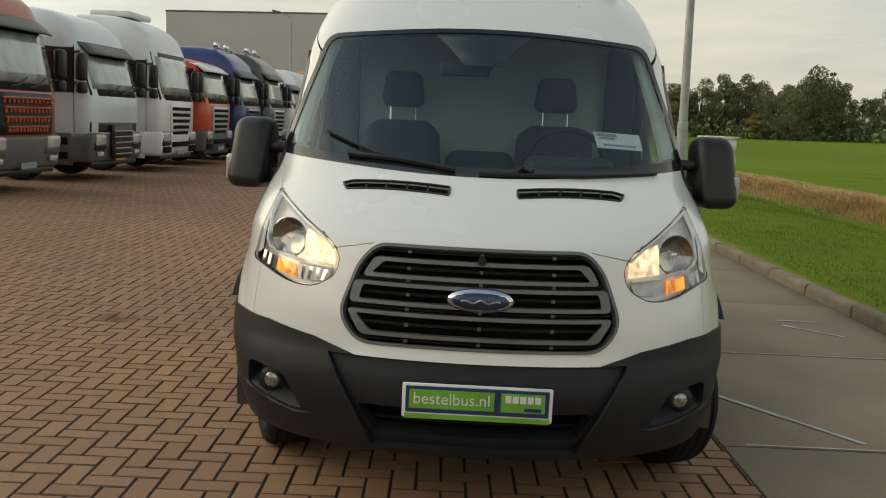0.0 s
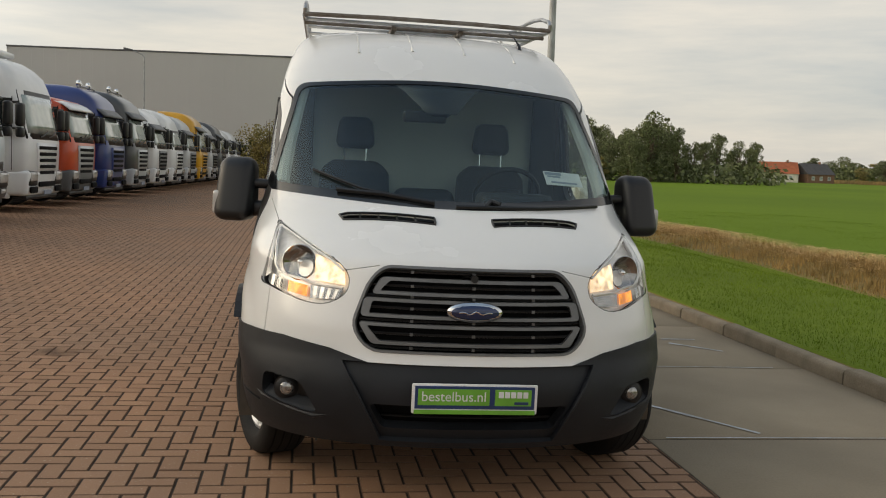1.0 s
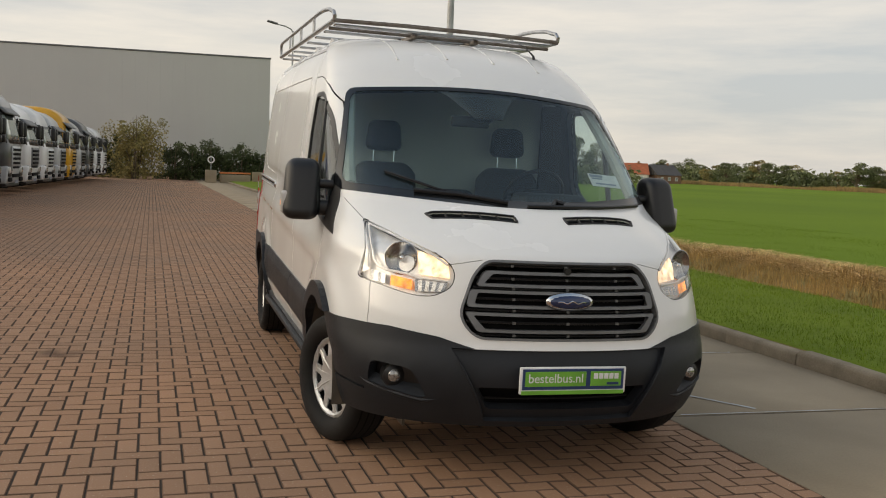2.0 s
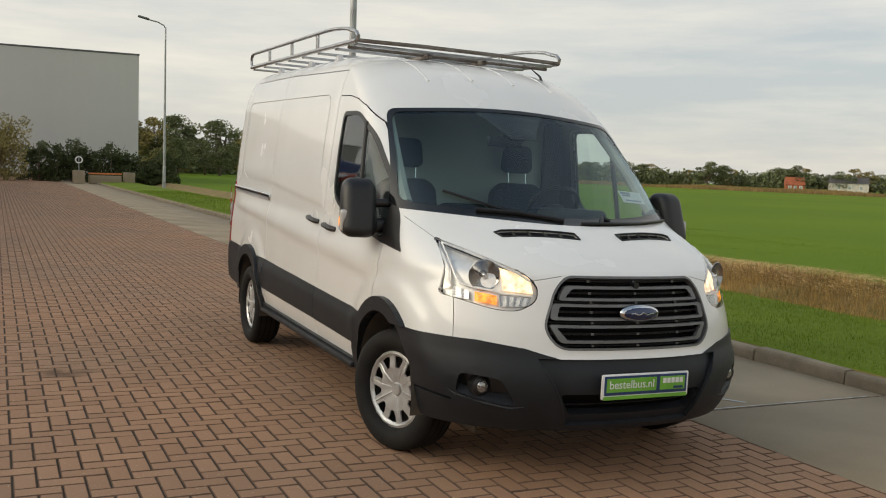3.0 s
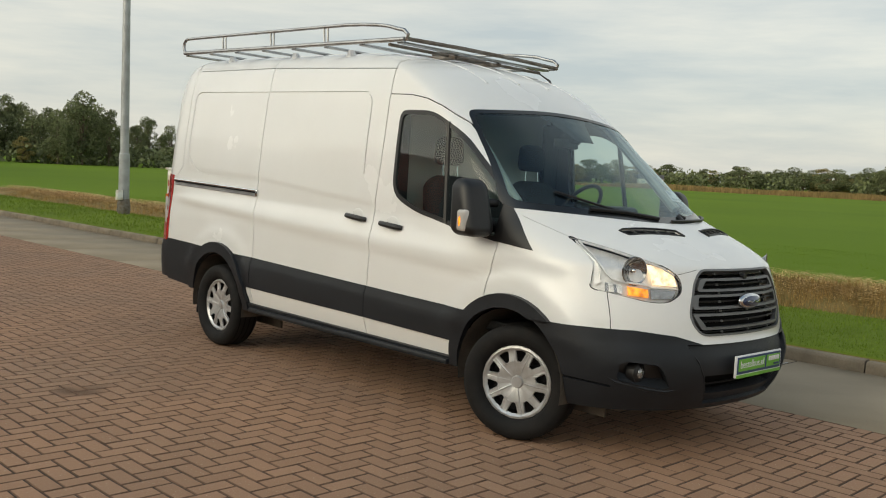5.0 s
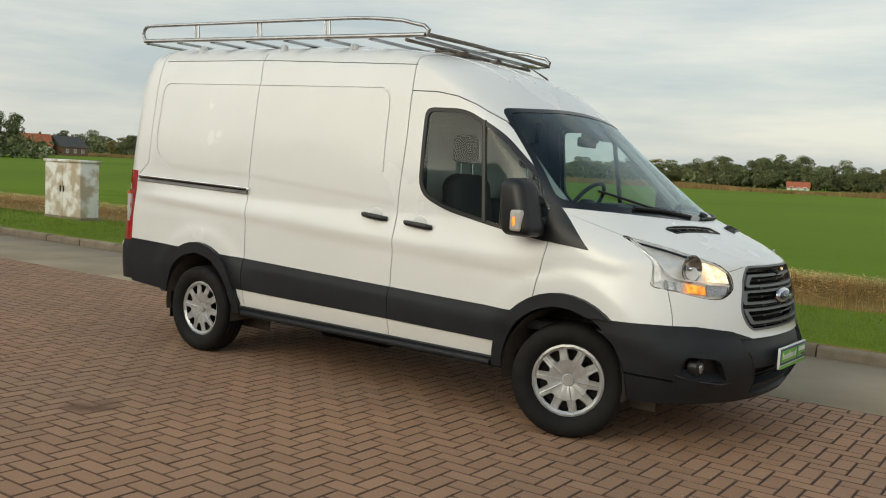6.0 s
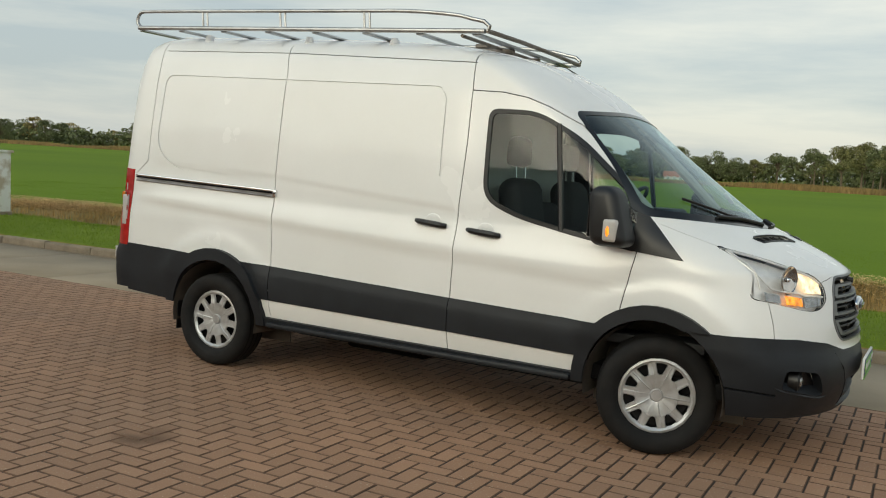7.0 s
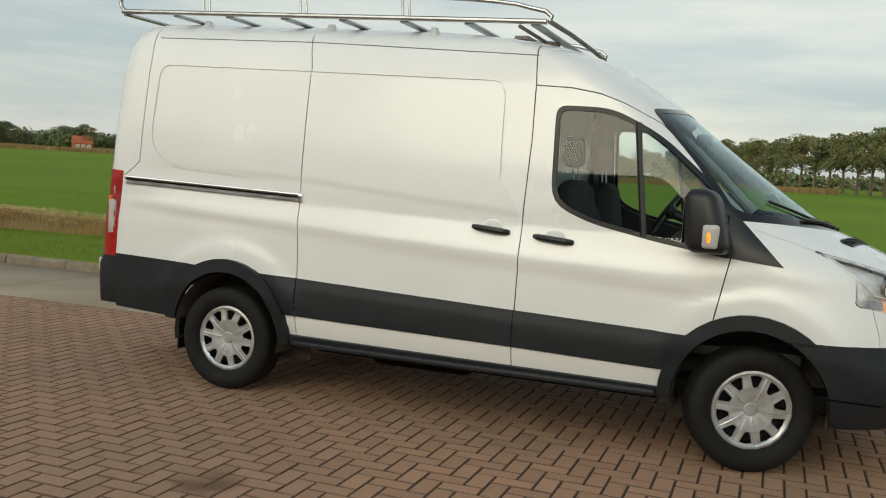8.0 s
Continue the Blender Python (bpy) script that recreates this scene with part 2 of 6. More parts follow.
REED = material("dry_reed_field", (0.26, 0.165, 0.065), 0.95, second=(0.14, 0.105, 0.038), scale=0.25, mix=0.9, per_island=0.3)
SOIL = material("ditch_soil", (0.30, 0.19, 0.075), 0.95, second=(0.115, 0.110, 0.030), scale=1.5, mix=0.9, bump=0.8, bump_scale=20, speck=0.3)
BARK = material("bark", (0.17, 0.130, 0.085), 0.9, second=(0.09, 0.070, 0.048), scale=6, bump=0.6, bump_scale=30)
FOLIAGE = material("dark_foliage", (0.165, 0.185, 0.080), 0.9, second=(0.095, 0.112, 0.050), scale=0.4, mix=0.9, per_island=0.45)
FOLIAGE_OLIVE = material("olive_foliage", (0.205, 0.195, 0.072), 0.9, second=(0.110, 0.118, 0.046), scale=0.4, mix=0.9, per_island=0.4)
FOLIAGE_WARM = material("autumn_foliage", (0.32, 0.25, 0.085), 0.9, second=(0.18, 0.165, 0.058), scale=0.4, mix=0.9, per_island=0.45)
HEDGE_LEAF = material("hedge_leaves", (0.075, 0.095, 0.030), 0.85, second=(0.038, 0.052, 0.018), scale=0.8, mix=0.9, per_island=0.5)
CLAD_WALL = material("grey_sheet_wall", (0.52, 0.525, 0.51), 0.6, second=(0.47, 0.475, 0.465), scale=0.15, mix=0.8)
ROOF_RED = material("red_roof_tiles", (0.40, 0.115, 0.05), 0.8, second=(0.30, 0.085, 0.04), scale=0.8)
ROOF_GREY = material("dark_roof_tiles", (0.09, 0.085, 0.085), 0.8, scale=0.8)
PLASTER = material("pale_plaster", (0.62, 0.59, 0.54), 0.8, scale=1)
HOUSE_BRICK = material("house_brick", (0.24, 0.13, 0.085), 0.85, scale=2)
POLE = material("grey_pole_paint", (0.42, 0.44, 0.45), 0.5, 0.3, second=(0.30, 0.31, 0.31), scale=3)
PEELING = material("peeling_white_paint", (0.78, 0.77, 0.74), 0.6, second=(0.46, 0.38, 0.28), scale=3.6, mix=0.26, bump=0.3, bump_scale=40)
ORANGE = material("orange_paint", (0.62, 0.20, 0.06), 0.5)
# pale base colour carries the sky's reflection in the glass
SKY_PALE_GLASS = material("sky_painted_glass", (0.48, 0.56, 0.53), 0.06, second=(0.20, 0.24, 0.24), scale=1.5, coat=1.0)
TRUCK_DARK_GLASS = material("truck_side_window", (0.02, 0.025, 0.027), 0.06, coat=1.0)
TRUCK_GREY = material("truck_grey", (0.12, 0.125, 0.13), 0.45, scale=4)


# ---- building tools ----
def finish(name, bm, mat, smooth=True):
    me = bpy.data.meshes.new(name)
    bm.to_mesh(me)
    bm.free()
    for m in (mat if isinstance(mat, (list, tuple)) else [mat]):
        me.materials.append(m)
    if smooth:
        me.shade_smooth()
    return me


def sharpen(ob, degrees=35):
    me = ob.data
    me.set_sharp_from_angle(angle=radians(degrees))


def part(name, bm, mat, parent=None, label="", smooth=True, angle=35):
    ob = new(name, finish(name, bm, mat, smooth))
    if smooth:
        sharpen(ob, angle)
    if parent:
        ob.parent = parent
    if label:
        tagged(ob, label)
    return ob


def thing(name, label, category, at=None, group="", kind=""):
    ob = new(name)
    if at is not None:
        ob.matrix_world = at
    return tagged(ob, label, category, group, kind)


def box(size, centre=(0, 0, 0), bevel=0.0, segments=2, bm=None, turn=None):
    """A box with rounded edges, added to bm."""
    tmp = bmesh.new()
    bmesh.ops.create_cube(tmp, size=1)
    bmesh.ops.scale(tmp, vec=size, verts=tmp.verts)
    if bevel:
        bmesh.ops.bevel(tmp, geom=tmp.edges, offset=bevel, segments=segments, affect="EDGES", profile=0.5)
    m = Matrix.Translation(centre)
    if turn is not None:
        m = m @ turn
    bmesh.ops.transform(tmp, matrix=m, verts=tmp.verts)
    return merge(bm, tmp)


def merge(bm, tmp):
    if bm is None:
        return tmp
    me = bpy.data.meshes.new("t")
    tmp.to_mesh(me)
    tmp.free()
    bm.from_mesh(me)
    bpy.data.meshes.remove(me)
    return bm


def cylinder(r, length, centre=(0, 0, 0), axis="z", r2=None, sides=16, bevel=0.0, bm=None):
    tmp = bmesh.new()
    bmesh.ops.create_cone(tmp, cap_ends=True, segments=sides, radius1=r, radius2=r if r2 is None else r2, depth=length)
    if bevel:
        bmesh.ops.bevel(tmp, geom=[e for e in tmp.edges if all(len(f.verts) != 4 for f in e.link_faces[:1]) or any(len(f.verts) > 4 for f in e.link_faces)],
                        offset=bevel, segments=2, affect="EDGES")
    rot = {"z": pose(0, 0, 0), "x": pose(0, 0, 0, 0, 90, 0), "y": pose(0, 0, 0, -90, 0, 0)}[axis]
    bmesh.ops.transform(tmp, matrix=Matrix.Translation(centre) @ rot, verts=tmp.verts)
    return merge(bm, tmp)


def lathe(profile, axis="x", sides=40, bm=None):
    """Turns (radius, along) pairs round an axis through the origin."""
    tmp = bmesh.new()
    rings = []
    for r, a in profile:
        ring = []
        for i in range(sides):
            u = 2 * math.pi * i / sides
            c, s = r * math.cos(u), r * math.sin(u)
            ring.append(tmp.verts.new({"x": (a, c, s), "y": (c, a, s), "z": (c, s, a)}[axis]))
        rings.append(ring)
    for p, q in zip(rings, rings[1:]):
        for i in range(sides):
            j = (i + 1) % sides
            tmp.faces.new((p[i], p[j], q[j], q[i]))
    bmesh.ops.remove_doubles(tmp, verts=tmp.verts, dist=1e-5)
    bmesh.ops.recalc_face_normals(tmp, faces=tmp.faces)
    return merge(bm, tmp)


def tube(points, r, sides=8, closed=False, bm=None, cap=True):
    """A round bar along a line of points."""
    tmp = bmesh.new()
    pts = [Vector(p) for p in points]
    n = len(pts)
    rings = []
    side = None
    for i, p in enumerate(pts):
        a = pts[(i - 1) % n] if closed or i else p
        b = pts[(i + 1) % n] if closed or i < n - 1 else p
        d = (b - a).normalized()
        if side is None:
            side = d.orthogonal().normalized()
        side = (side - d * side.dot(d)).normalized()
        up = d.cross(side)
        rad = r[i] if isinstance(r, (list, tuple)) else r
        rings.append([tmp.verts.new(p + rad * (math.cos(2 * math.pi * k / sides) * side + math.sin(2 * math.pi * k / sides) * up)) for k in range(sides)])
    pairs = list(zip(rings, rings[1:])) + ([(rings[-1], rings[0])] if closed else [])
    for p, q in pairs:
        for k in range(sides):
            j = (k + 1) % sides
            tmp.faces.new((p[k], p[j], q[j], q[k]))
    if cap and not closed:
        tmp.faces.new(rings[0][::-1])
        tmp.faces.new(rings[-1])
    bmesh.ops.recalc_face_normals(tmp, faces=tmp.faces)
    return merge(bm, tmp)


def prism(outline, depth, to3, bm=None, bevel=0.0):
    """A flat outline of (a, b) pushed out by depth; to3 maps (a, b, c) to a place."""
    tmp = bmesh.new()
    low = [tmp.verts.new(to3(a, b, 0.0)) for a, b in outline]
    high = [tmp.verts.new(to3(a, b, depth)) for a, b in outline]
    n = len(outline)
    tmp.faces.new(low[::-1])
    top = tmp.faces.new(high)
    for i in range(n):
        j = (i + 1) % n
        tmp.faces.new((low[i], low[j], high[j], high[i]))
    bmesh.ops.recalc_face_normals(tmp, faces=tmp.faces)
    if bevel:
        bmesh.ops.bevel(tmp, geom=list(top.edges), offset=bevel, segments=2, affect="EDGES")
    return merge(bm, tmp)


def rounded(outline, radius, steps=4):
    """A convex outline with rounded corners; radius: one for all, or one a corner."""
    out = []
    n = len(outline)
    for i in range(n):
        p, a, b = Vector(outline[i]), Vector(outline[i - 1]), Vector(outline[(i + 1) % n])
        r = radius[i] if isinstance(radius, (list, tuple)) else radius
        da, db = (a - p), (b - p)
        k = min(r, da.length * 0.45, db.length * 0.45)
        if k < 1e-4:
            out.append(tuple(p))
            continue
        s, e = p + da.normalized() * k, p + db.normalized() * k
        for j in range(steps + 1):
            u = j / steps
            out.append(tuple(s * (1 - u) ** 2 + p * 2 * u * (1 - u) + e * u * u))
    return out


def inset(outline, d):
    """A convex outline moved inwards by d."""
    n = len(outline)
    area = sum(outline[i][0] * outline[(i + 1) % n][1] - outline[(i + 1) % n][0] * outline[i][1] for i in range(n))
    sgn = 1 if area > 0 else -1
    lines = []
    for i in range(n):
        a, b = Vector(outline[i]), Vector(outline[(i + 1) % n])
        t = (b - a).normalized()
        lines.append((a + Vector((-t.y, t.x)) * d * sgn, t))
    out = []
    for i in range(n):
        (p, u), (q, v) = lines[i - 1], lines[i]
        den = u.x * v.y - u.y * v.x
        if abs(den) < 1e-4:
            out.append(tuple(q))
        else:
            k = ((q.x - p.x) * v.y - (q.y - p.y) * v.x) / den
            out.append(tuple(p + u * k))
    return out


def soup(name, verts, faces, mat, label="", category="", kind="stuff", smooth=False, parent=None):
    """One mesh from arrays, for what is past counting."""
    me = bpy.data.meshes.new(name)
    me.from_pydata(verts, [], faces)
    me.materials.append(mat)
    if smooth:
        me.shade_smooth()
    ob = new(name, me)
    if parent:
        ob.parent = parent
    return tagged(ob, label, category, kind=kind)


def lerp(table, v):
    """Value at v from a table of (key, value), smooth between the keys."""
    if v <= table[0][0]:
        return table[0][1]
    for (a, p), (b, q) in zip(table, table[1:]):
        if v <= b:
            return p + (q - p) * (v - a) / (b - a)
    return table[-1][1]


# ---- ground ----
YARD = LEAN                                     # the paved yard is a plane through the van's contact points
KERB_X, BORDER_X = 3.40, 1.28
EDGE_Z = (LEAN @ Vector((KERB_X, 0, 0))).z      # height of the gutter at the kerb


def ground_height(x, y):
    """The open ground: verge, ditch and field, level but for small lumps."""
    lump = 0.03 * noise.noise((x * 0.5, y * 0.5, 0)) + 0.012 * noise.noise((x * 2.1, y * 2.1, 3))
    if x < KERB_X + 0.1:
        return (LEAN @ Vector((x, y, -0.0048))).z if x > -60 else (LEAN @ Vector((-60, y, -0.0048))).z
    deep = 1.0 - 0.7 * max(0.0, min(1.0, (y - 3.0) / 8.0))    # the ditch grows shallow towards the far end
    base = lerp([(3.5, 0.055), (3.8, 0.085), (5.5, 0.10), (6.4, 0.03), (7.1, -0.08 - 0.30 * deep), (7.7, -0.10 - 0.42 * deep), (8.2, -0.06 - 0.24 * deep), (8.65, -0.02), (8.9, 0.02 + 0.10 * deep), (9.15, 0.02 + 0.09 * deep), (9.5, 0.0), (14, -0.08), (60, -0.25)], x)
    return base + lump * min(1.0, (x - 3.5) / 0.8) * (1.0 if x < 60 else 0.3)


def make_ground():
    xs = [-600, -200, -60, -30, -14, -6, 0, 1.0, 2.2, 3.2, 3.48, 3.52, 3.62, 3.9, 4.2, 4.5, 4.8, 5.1, 5.4, 5.7, 6.0, 6.2, 6.4, 6.55, 6.7, 6.9, 7.1, 7.3, 7.5, 7.7, 7.9,
          8.1, 8.3, 8.5, 8.7, 8.9, 9.1, 9.3, 9.6, 10, 10.5, 11, 12, 13, 14, 16, 18, 21, 25, 30, 40, 60, 100, 160, 260, 420, 700, 1500]
    ys = [-900, -400, -200, -100, -60, -40, -30, -24] + [-20 + 0.6 * i for i in range(100)] + [42, 46, 50, 55, 60, 66, 72, 80, 90, 110, 140, 200, 300, 500, 900, 1600]
    bm = bmesh.new()
    grid = [[bm.verts.new((x, y, ground_height(x, y))) for y in ys] for x in xs]
    for i in range(len(xs) - 1):
        mid = (xs[i] + xs[i + 1]) / 2
        slot = 0 if mid < 3.48 else 2 if mid < 3.56 else 1 if mid < 6.35 else 1 if mid < 7.85 else 2 if mid < 9.42 else 3
        for j in range(len(ys) - 1):
            f = bm.faces.new((grid[i][j], grid[i + 1][j], grid[i + 1][j + 1], grid[i][j + 1]))
            f.material_index = slot
    bmesh.ops.recalc_face_normals(bm, faces=bm.faces)
    ob = part("ground", bm, [BED, GRASS, SOIL, FIELD], angle=80)
    return tagged(ob, "flat ground with mown verge, ditch and wide green field", "ground", kind="structure")


ground = make_ground()


def scatter(name, count, box2, height, width, lean_by, mat, label, category, seed, thin=None, lie=0.0, heap=0.0):
    """Upright or lying blades on the ground, each one triangle."""
    rng = np.random.default_rng(seed)
    x = rng.uniform(box2[0], box2[1], count)
    y = rng.uniform(box2[2], box2[3], count)
    if thin is not None:
        keep = thin(x, y, rng)
        x, y = x[keep], y[keep]
    z = np.array([ground_height(a, b) for a, b in zip(x, y)])
    n = len(x)
    z = z + heap * rng.random(n) ** 2
    az, h = rng.uniform(0, 2 * np.pi, n), rng.uniform(0.5, 1.0, n) * height
    w = rng.uniform(0.6, 1.0, n) * width
    la = rng.uniform(0, 2 * np.pi, n)
    out = h * np.where(rng.random(n) < lie, 1.0, lean_by * rng.random(n))
    up = np.sqrt(np.maximum(h * h - out * out, (0.12 * h) ** 2))
    v = np.empty((n, 3, 3))
    v[:, 0] = np.stack([x - np.cos(az) * w, y - np.sin(az) * w, z - 0.01], 1)
    v[:, 1] = np.stack([x + np.cos(az) * w, y + np.sin(az) * w, z - 0.01], 1)
    v[:, 2] = np.stack([x + np.cos(la) * out, y + np.sin(la) * out, z + up], 1)
    f = np.arange(n * 3).reshape(n, 3)
    return soup(name, v.reshape(-1, 3).tolist(), f.tolist(), mat, label, category)


def make_greenery():
    scatter("grass", 110000, (3.56, 8.0, -7, 14), 0.042, 0.005, 0.8, BLADES, "short mown grass on the verge", "grass", 1)
    scatter("grass", 30000, (3.56, 8.0, 14, 45), 0.07, 0.010, 0.8, BLADES, "short mown grass on the verge", "grass", 2)
    scatter("grass", 70000, (9.3, 20, -14, 32), 0.026, 0.007, 0.8, FIELD_BLADES, "short green field grass behind the ditch", "grass", 3)
    scatter("straw", 140000, (8.5, 9.5, -12, 36), 0.24, 0.009, 0.7, STRAW, "dry cut straw heaped along the ditch bank", "straw", 4, lie=1.0, heap=0.15,
            thin=lambda x, y, r: r.random(len(x)) < np.clip(1.3 - 1.9 * np.abs(x - 9.0), 0.1, 1.0) * (0.62 + 0.38 * np.sin(y * 0.9 + 1.3 * np.sin(y * 0.31))) + 0.10)
    scatter("stubble", 62000, (7.95, 8.95, -12, 34), 0.17, 0.0085, 0.5, STUBBLE, "cut golden stubble standing on the ditch bank", "stubble", 5,
            thin=lambda x, y, r: r.random(len(x)) < np.clip(1.15 - (y - 3) / 16, 0.25, 1.0) * np.clip(0.45 + 0.55 * np.sin(y * 2.3 + 2.0 * np.sin(y * 0.7)) ** 2, 0.3, 1.0))


make_greenery()


def make_kerb():
    kerb = thing("kerb", "worn concrete kerb between gutter and verge", "kerb", LEAN, kind="structure")
    body = prism(rounded([(0, -0.1), (0.15, -0.1), (0.15, 0.115), (0.02, 0.115), (0, 0.09)], 0.012, 2), 0.985, lambda a, b, c: (a, c, b))
    mesh = finish("kerb_stone", body, KERB)
    rng = random.Random(4)
    for i in range(86):
        ob = new("kerb_stone", mesh)
        ob.parent = kerb
        ob.matrix_local = pose(KERB_X + rng.uniform(-0.006, 0.006), -14.4 + i, rng.uniform(-0.008, 0.004), rng.uniform(-0.4, 0.4), rng.uniform(-0.8, 0.8), rng.uniform(-0.3, 0.3))
        sharpen(ob) if i == 0 else None


make_kerb()


def make_gutter():
    strip = thing("concrete_strip", "stained concrete gutter strip beside the brick yard", "pavement", LEAN, kind="structure")
    slab = box((KERB_X - BORDER_X - 0.006, 1.908, 0.06), (0, 0, -0.03), 0.006, 1)
    mesh = finish("slab", slab, CONCRETE)
    rng = random.Random(8)
    for i in range(44):
        ob = new("slab", mesh)
        ob.parent = strip
        ob.matrix_local = pose((KERB_X + BORDER_X) / 2, 0.20 + 0.96 - 1.92 * 8 + 1.92 * i, rng.uniform(-0.001, 0.001), rng.uniform(-0.02, 0.02), rng.uniform(-0.02, 0.02), 0)


make_gutter()


def marking(a, b, width):
    bm = bmesh.new()
    a, b = Vector((*a, 0.005)), Vector((*b, 0.005))
    d = (b - a).normalized()
    s = Vector((-d.y, d.x, 0)) * width / 2
    n = 12
    rng = random.Random(int(a.x * 1000))
    rows = []
    for i in range(n + 1):
        p = a + (b - a) * i / n
        k = 0.75 + 0.4 * rng.random()
        rows.append((bm.verts.new(p - s * k), bm.verts.new(p + s * k)))
    for p, q in zip(rows, rows[1:]):
        bm.faces.new((p[0], q[0], q[1], p[1]))
    ob = part("chalk_line", bm, CHALK)
    ob.matrix_world = LEAN
    tagged(ob, "thin worn white line drawn on the concrete", "road marking", kind="structure")


for a, b, w in (((1.49, 1.06), (2.03, 0.30), 0.035), ((2.64, 3.11), (3.00, 2.77), 0.035), ((2.64, 3.30), (2.98, 3.31), 0.03), ((1.86, 2.115), (3.12, 2.125), 0.014), ((1.40, 0.215), (3.20, 0.205), 0.014)):
    marking(a, b, w)


# ---- the van ----
# its own axes: front axle at y = 0, nose towards -y, ground at z = 0
VAN = LEAN @ pose(0, -0.96, 0) @ pose(0, 0, 0, 0, 0, -1.27) @ pose(0, 0.96, 0)
van = thing("van", "white high-roof panel van with dark grey lower trim and lit headlamps", "van", VAN)

FRONT_Y = [(0.24, -0.86), (0.30, -0.905), (0.36, -0.945), (0.42, -0.972), (0.48, -0.993), (0.56, -1.0), (0.60, -0.995), (0.64, -0.980), (0.67, -0.964), (0.70, -0.958), (0.80, -0.948), (0.95, -0.915), (1.04, -0.885), (1.08, -0.862), (1.12, -0.80),
           (1.16, -0.73), (1.20, -0.645), (1.24, -0.555), (1.275, -0.47), (1.305, -0.395), (1.34, -0.325), (1.45, -0.165), (1.60, 0.045), (1.75, 0.245),
           (1.88, 0.410), (1.96, 0.51), (2.02, 0.585), (2.10, 0.695), (2.175, 0.81), (2.24, 0.94), (2.29, 1.085), (2.33, 1.26), (2.36, 1.50), (2.385, 1.80), (2.40, 2.05), (2.412, 2.45)]
SWEEP = [(0.24, 0.62), (0.7, 0.68), (1.0, 0.80), (1.27, 0.76), (1.34, 0.68), (1.6, 0.48), (1.9, 0.34), (2.2, 0.39), (2.42, 0.44)]
HALF_W = [(0.24, 0.93), (0.36, 0.965), (0.46, 0.985), (0.60, 0.998), (0.85, 1.0), (1.05, 0.993), (1.16, 0.980), (1.24, 0.968), (1.29, 0.966), (1.34, 0.964), (1.42, 0.957), (1.7, 0.931), (2.0, 0.892), (2.1, 0.870),
          (2.16, 0.852), (2.22, 0.828), (2.27, 0.795), (2.305, 0.755), (2.335, 0.695), (2.36, 0.622), (2.38, 0.53), (2.395, 0.41), (2.405, 0.30), (2.412, 0.18)]
REAR_Y = [(0.24, 4.40), (0.4, 4.48), (0.75, 4.49), (0.80, 4.46), (1.5, 4.44), (2.0, 4.41), (2.25, 4.36), (2.34, 4.28), (2.39, 4.15), (2.412, 3.9)]
LEVELS = [0.24, 0.27, 0.30, 0.34, 0.38, 0.44, 0.50, 0.56, 0.62, 0.66, 0.68, 0.70, 0.72, 0.74, 0.76, 0.78, 0.80, 0.83, 0.86, 0.89, 0.92, 0.95, 0.98, 1.02, 1.05, 1.08, 1.10, 1.12, 1.14, 1.16, 1.18, 1.20, 1.22, 1.24, 1.26, 1.275,
          1.29, 1.305, 1.32, 1.34, 1.355, 1.37, 1.385, 1.40, 1.415, 1.43, 1.45, 1.47, 1.50, 1.56, 1.62, 1.68, 1.74, 1.80, 1.84, 1.88, 1.92, 1.96, 1.99, 2.02, 2.06, 2.10, 2.14, 2.18, 2.21, 2.24, 2.265, 2.29, 2.31,
          2.33, 2.345, 2.36, 2.373, 2.385, 2.395, 2.403, 2.409, 2.412]
N_FRONT, N_SIDE, N_REAR = 34, 84, 8


WHEELS = ((0.0, 0.338), (3.285, 0.338))


def outline_at(z):
    """Half of the van's outline at height z, from the nose's middle round one side to the tail's middle."""
    yf, d, w, yr = lerp(FRONT_Y, z), lerp(SWEEP, z), lerp(HALF_W, z), lerp(REAR_Y, z)
    d = min(d, (yr - yf) * 0.4)
    n, m = 2.2, 3.2
    pts = []
    for i in range(N_FRONT + 1):
        u = math.pi / 2 * i / N_FRONT
        pts.append((w * math.sin(u) ** (2 / n), yf + d * (1 - math.cos(u) ** (2 / n)) if i < N_FRONT else yf + d))
    back = 0.22
    for i in range(1, N_SIDE):
        pts.append((w, yf + d + (yr - back - yf - d) * i / N_SIDE))
    for i in range(N_REAR + 1):
        u = math.pi / 2 * i / N_REAR
        pts.append((w * max(0.0, math.cos(u)) ** (2 / m), yr - back + back * math.sin(u) ** (2 / m)))
    return pts


def ease(a, b, v):
    u = max(0.0, min(1.0, (v - a) / (b - a)))
    return u * u * (3 - 2 * u)


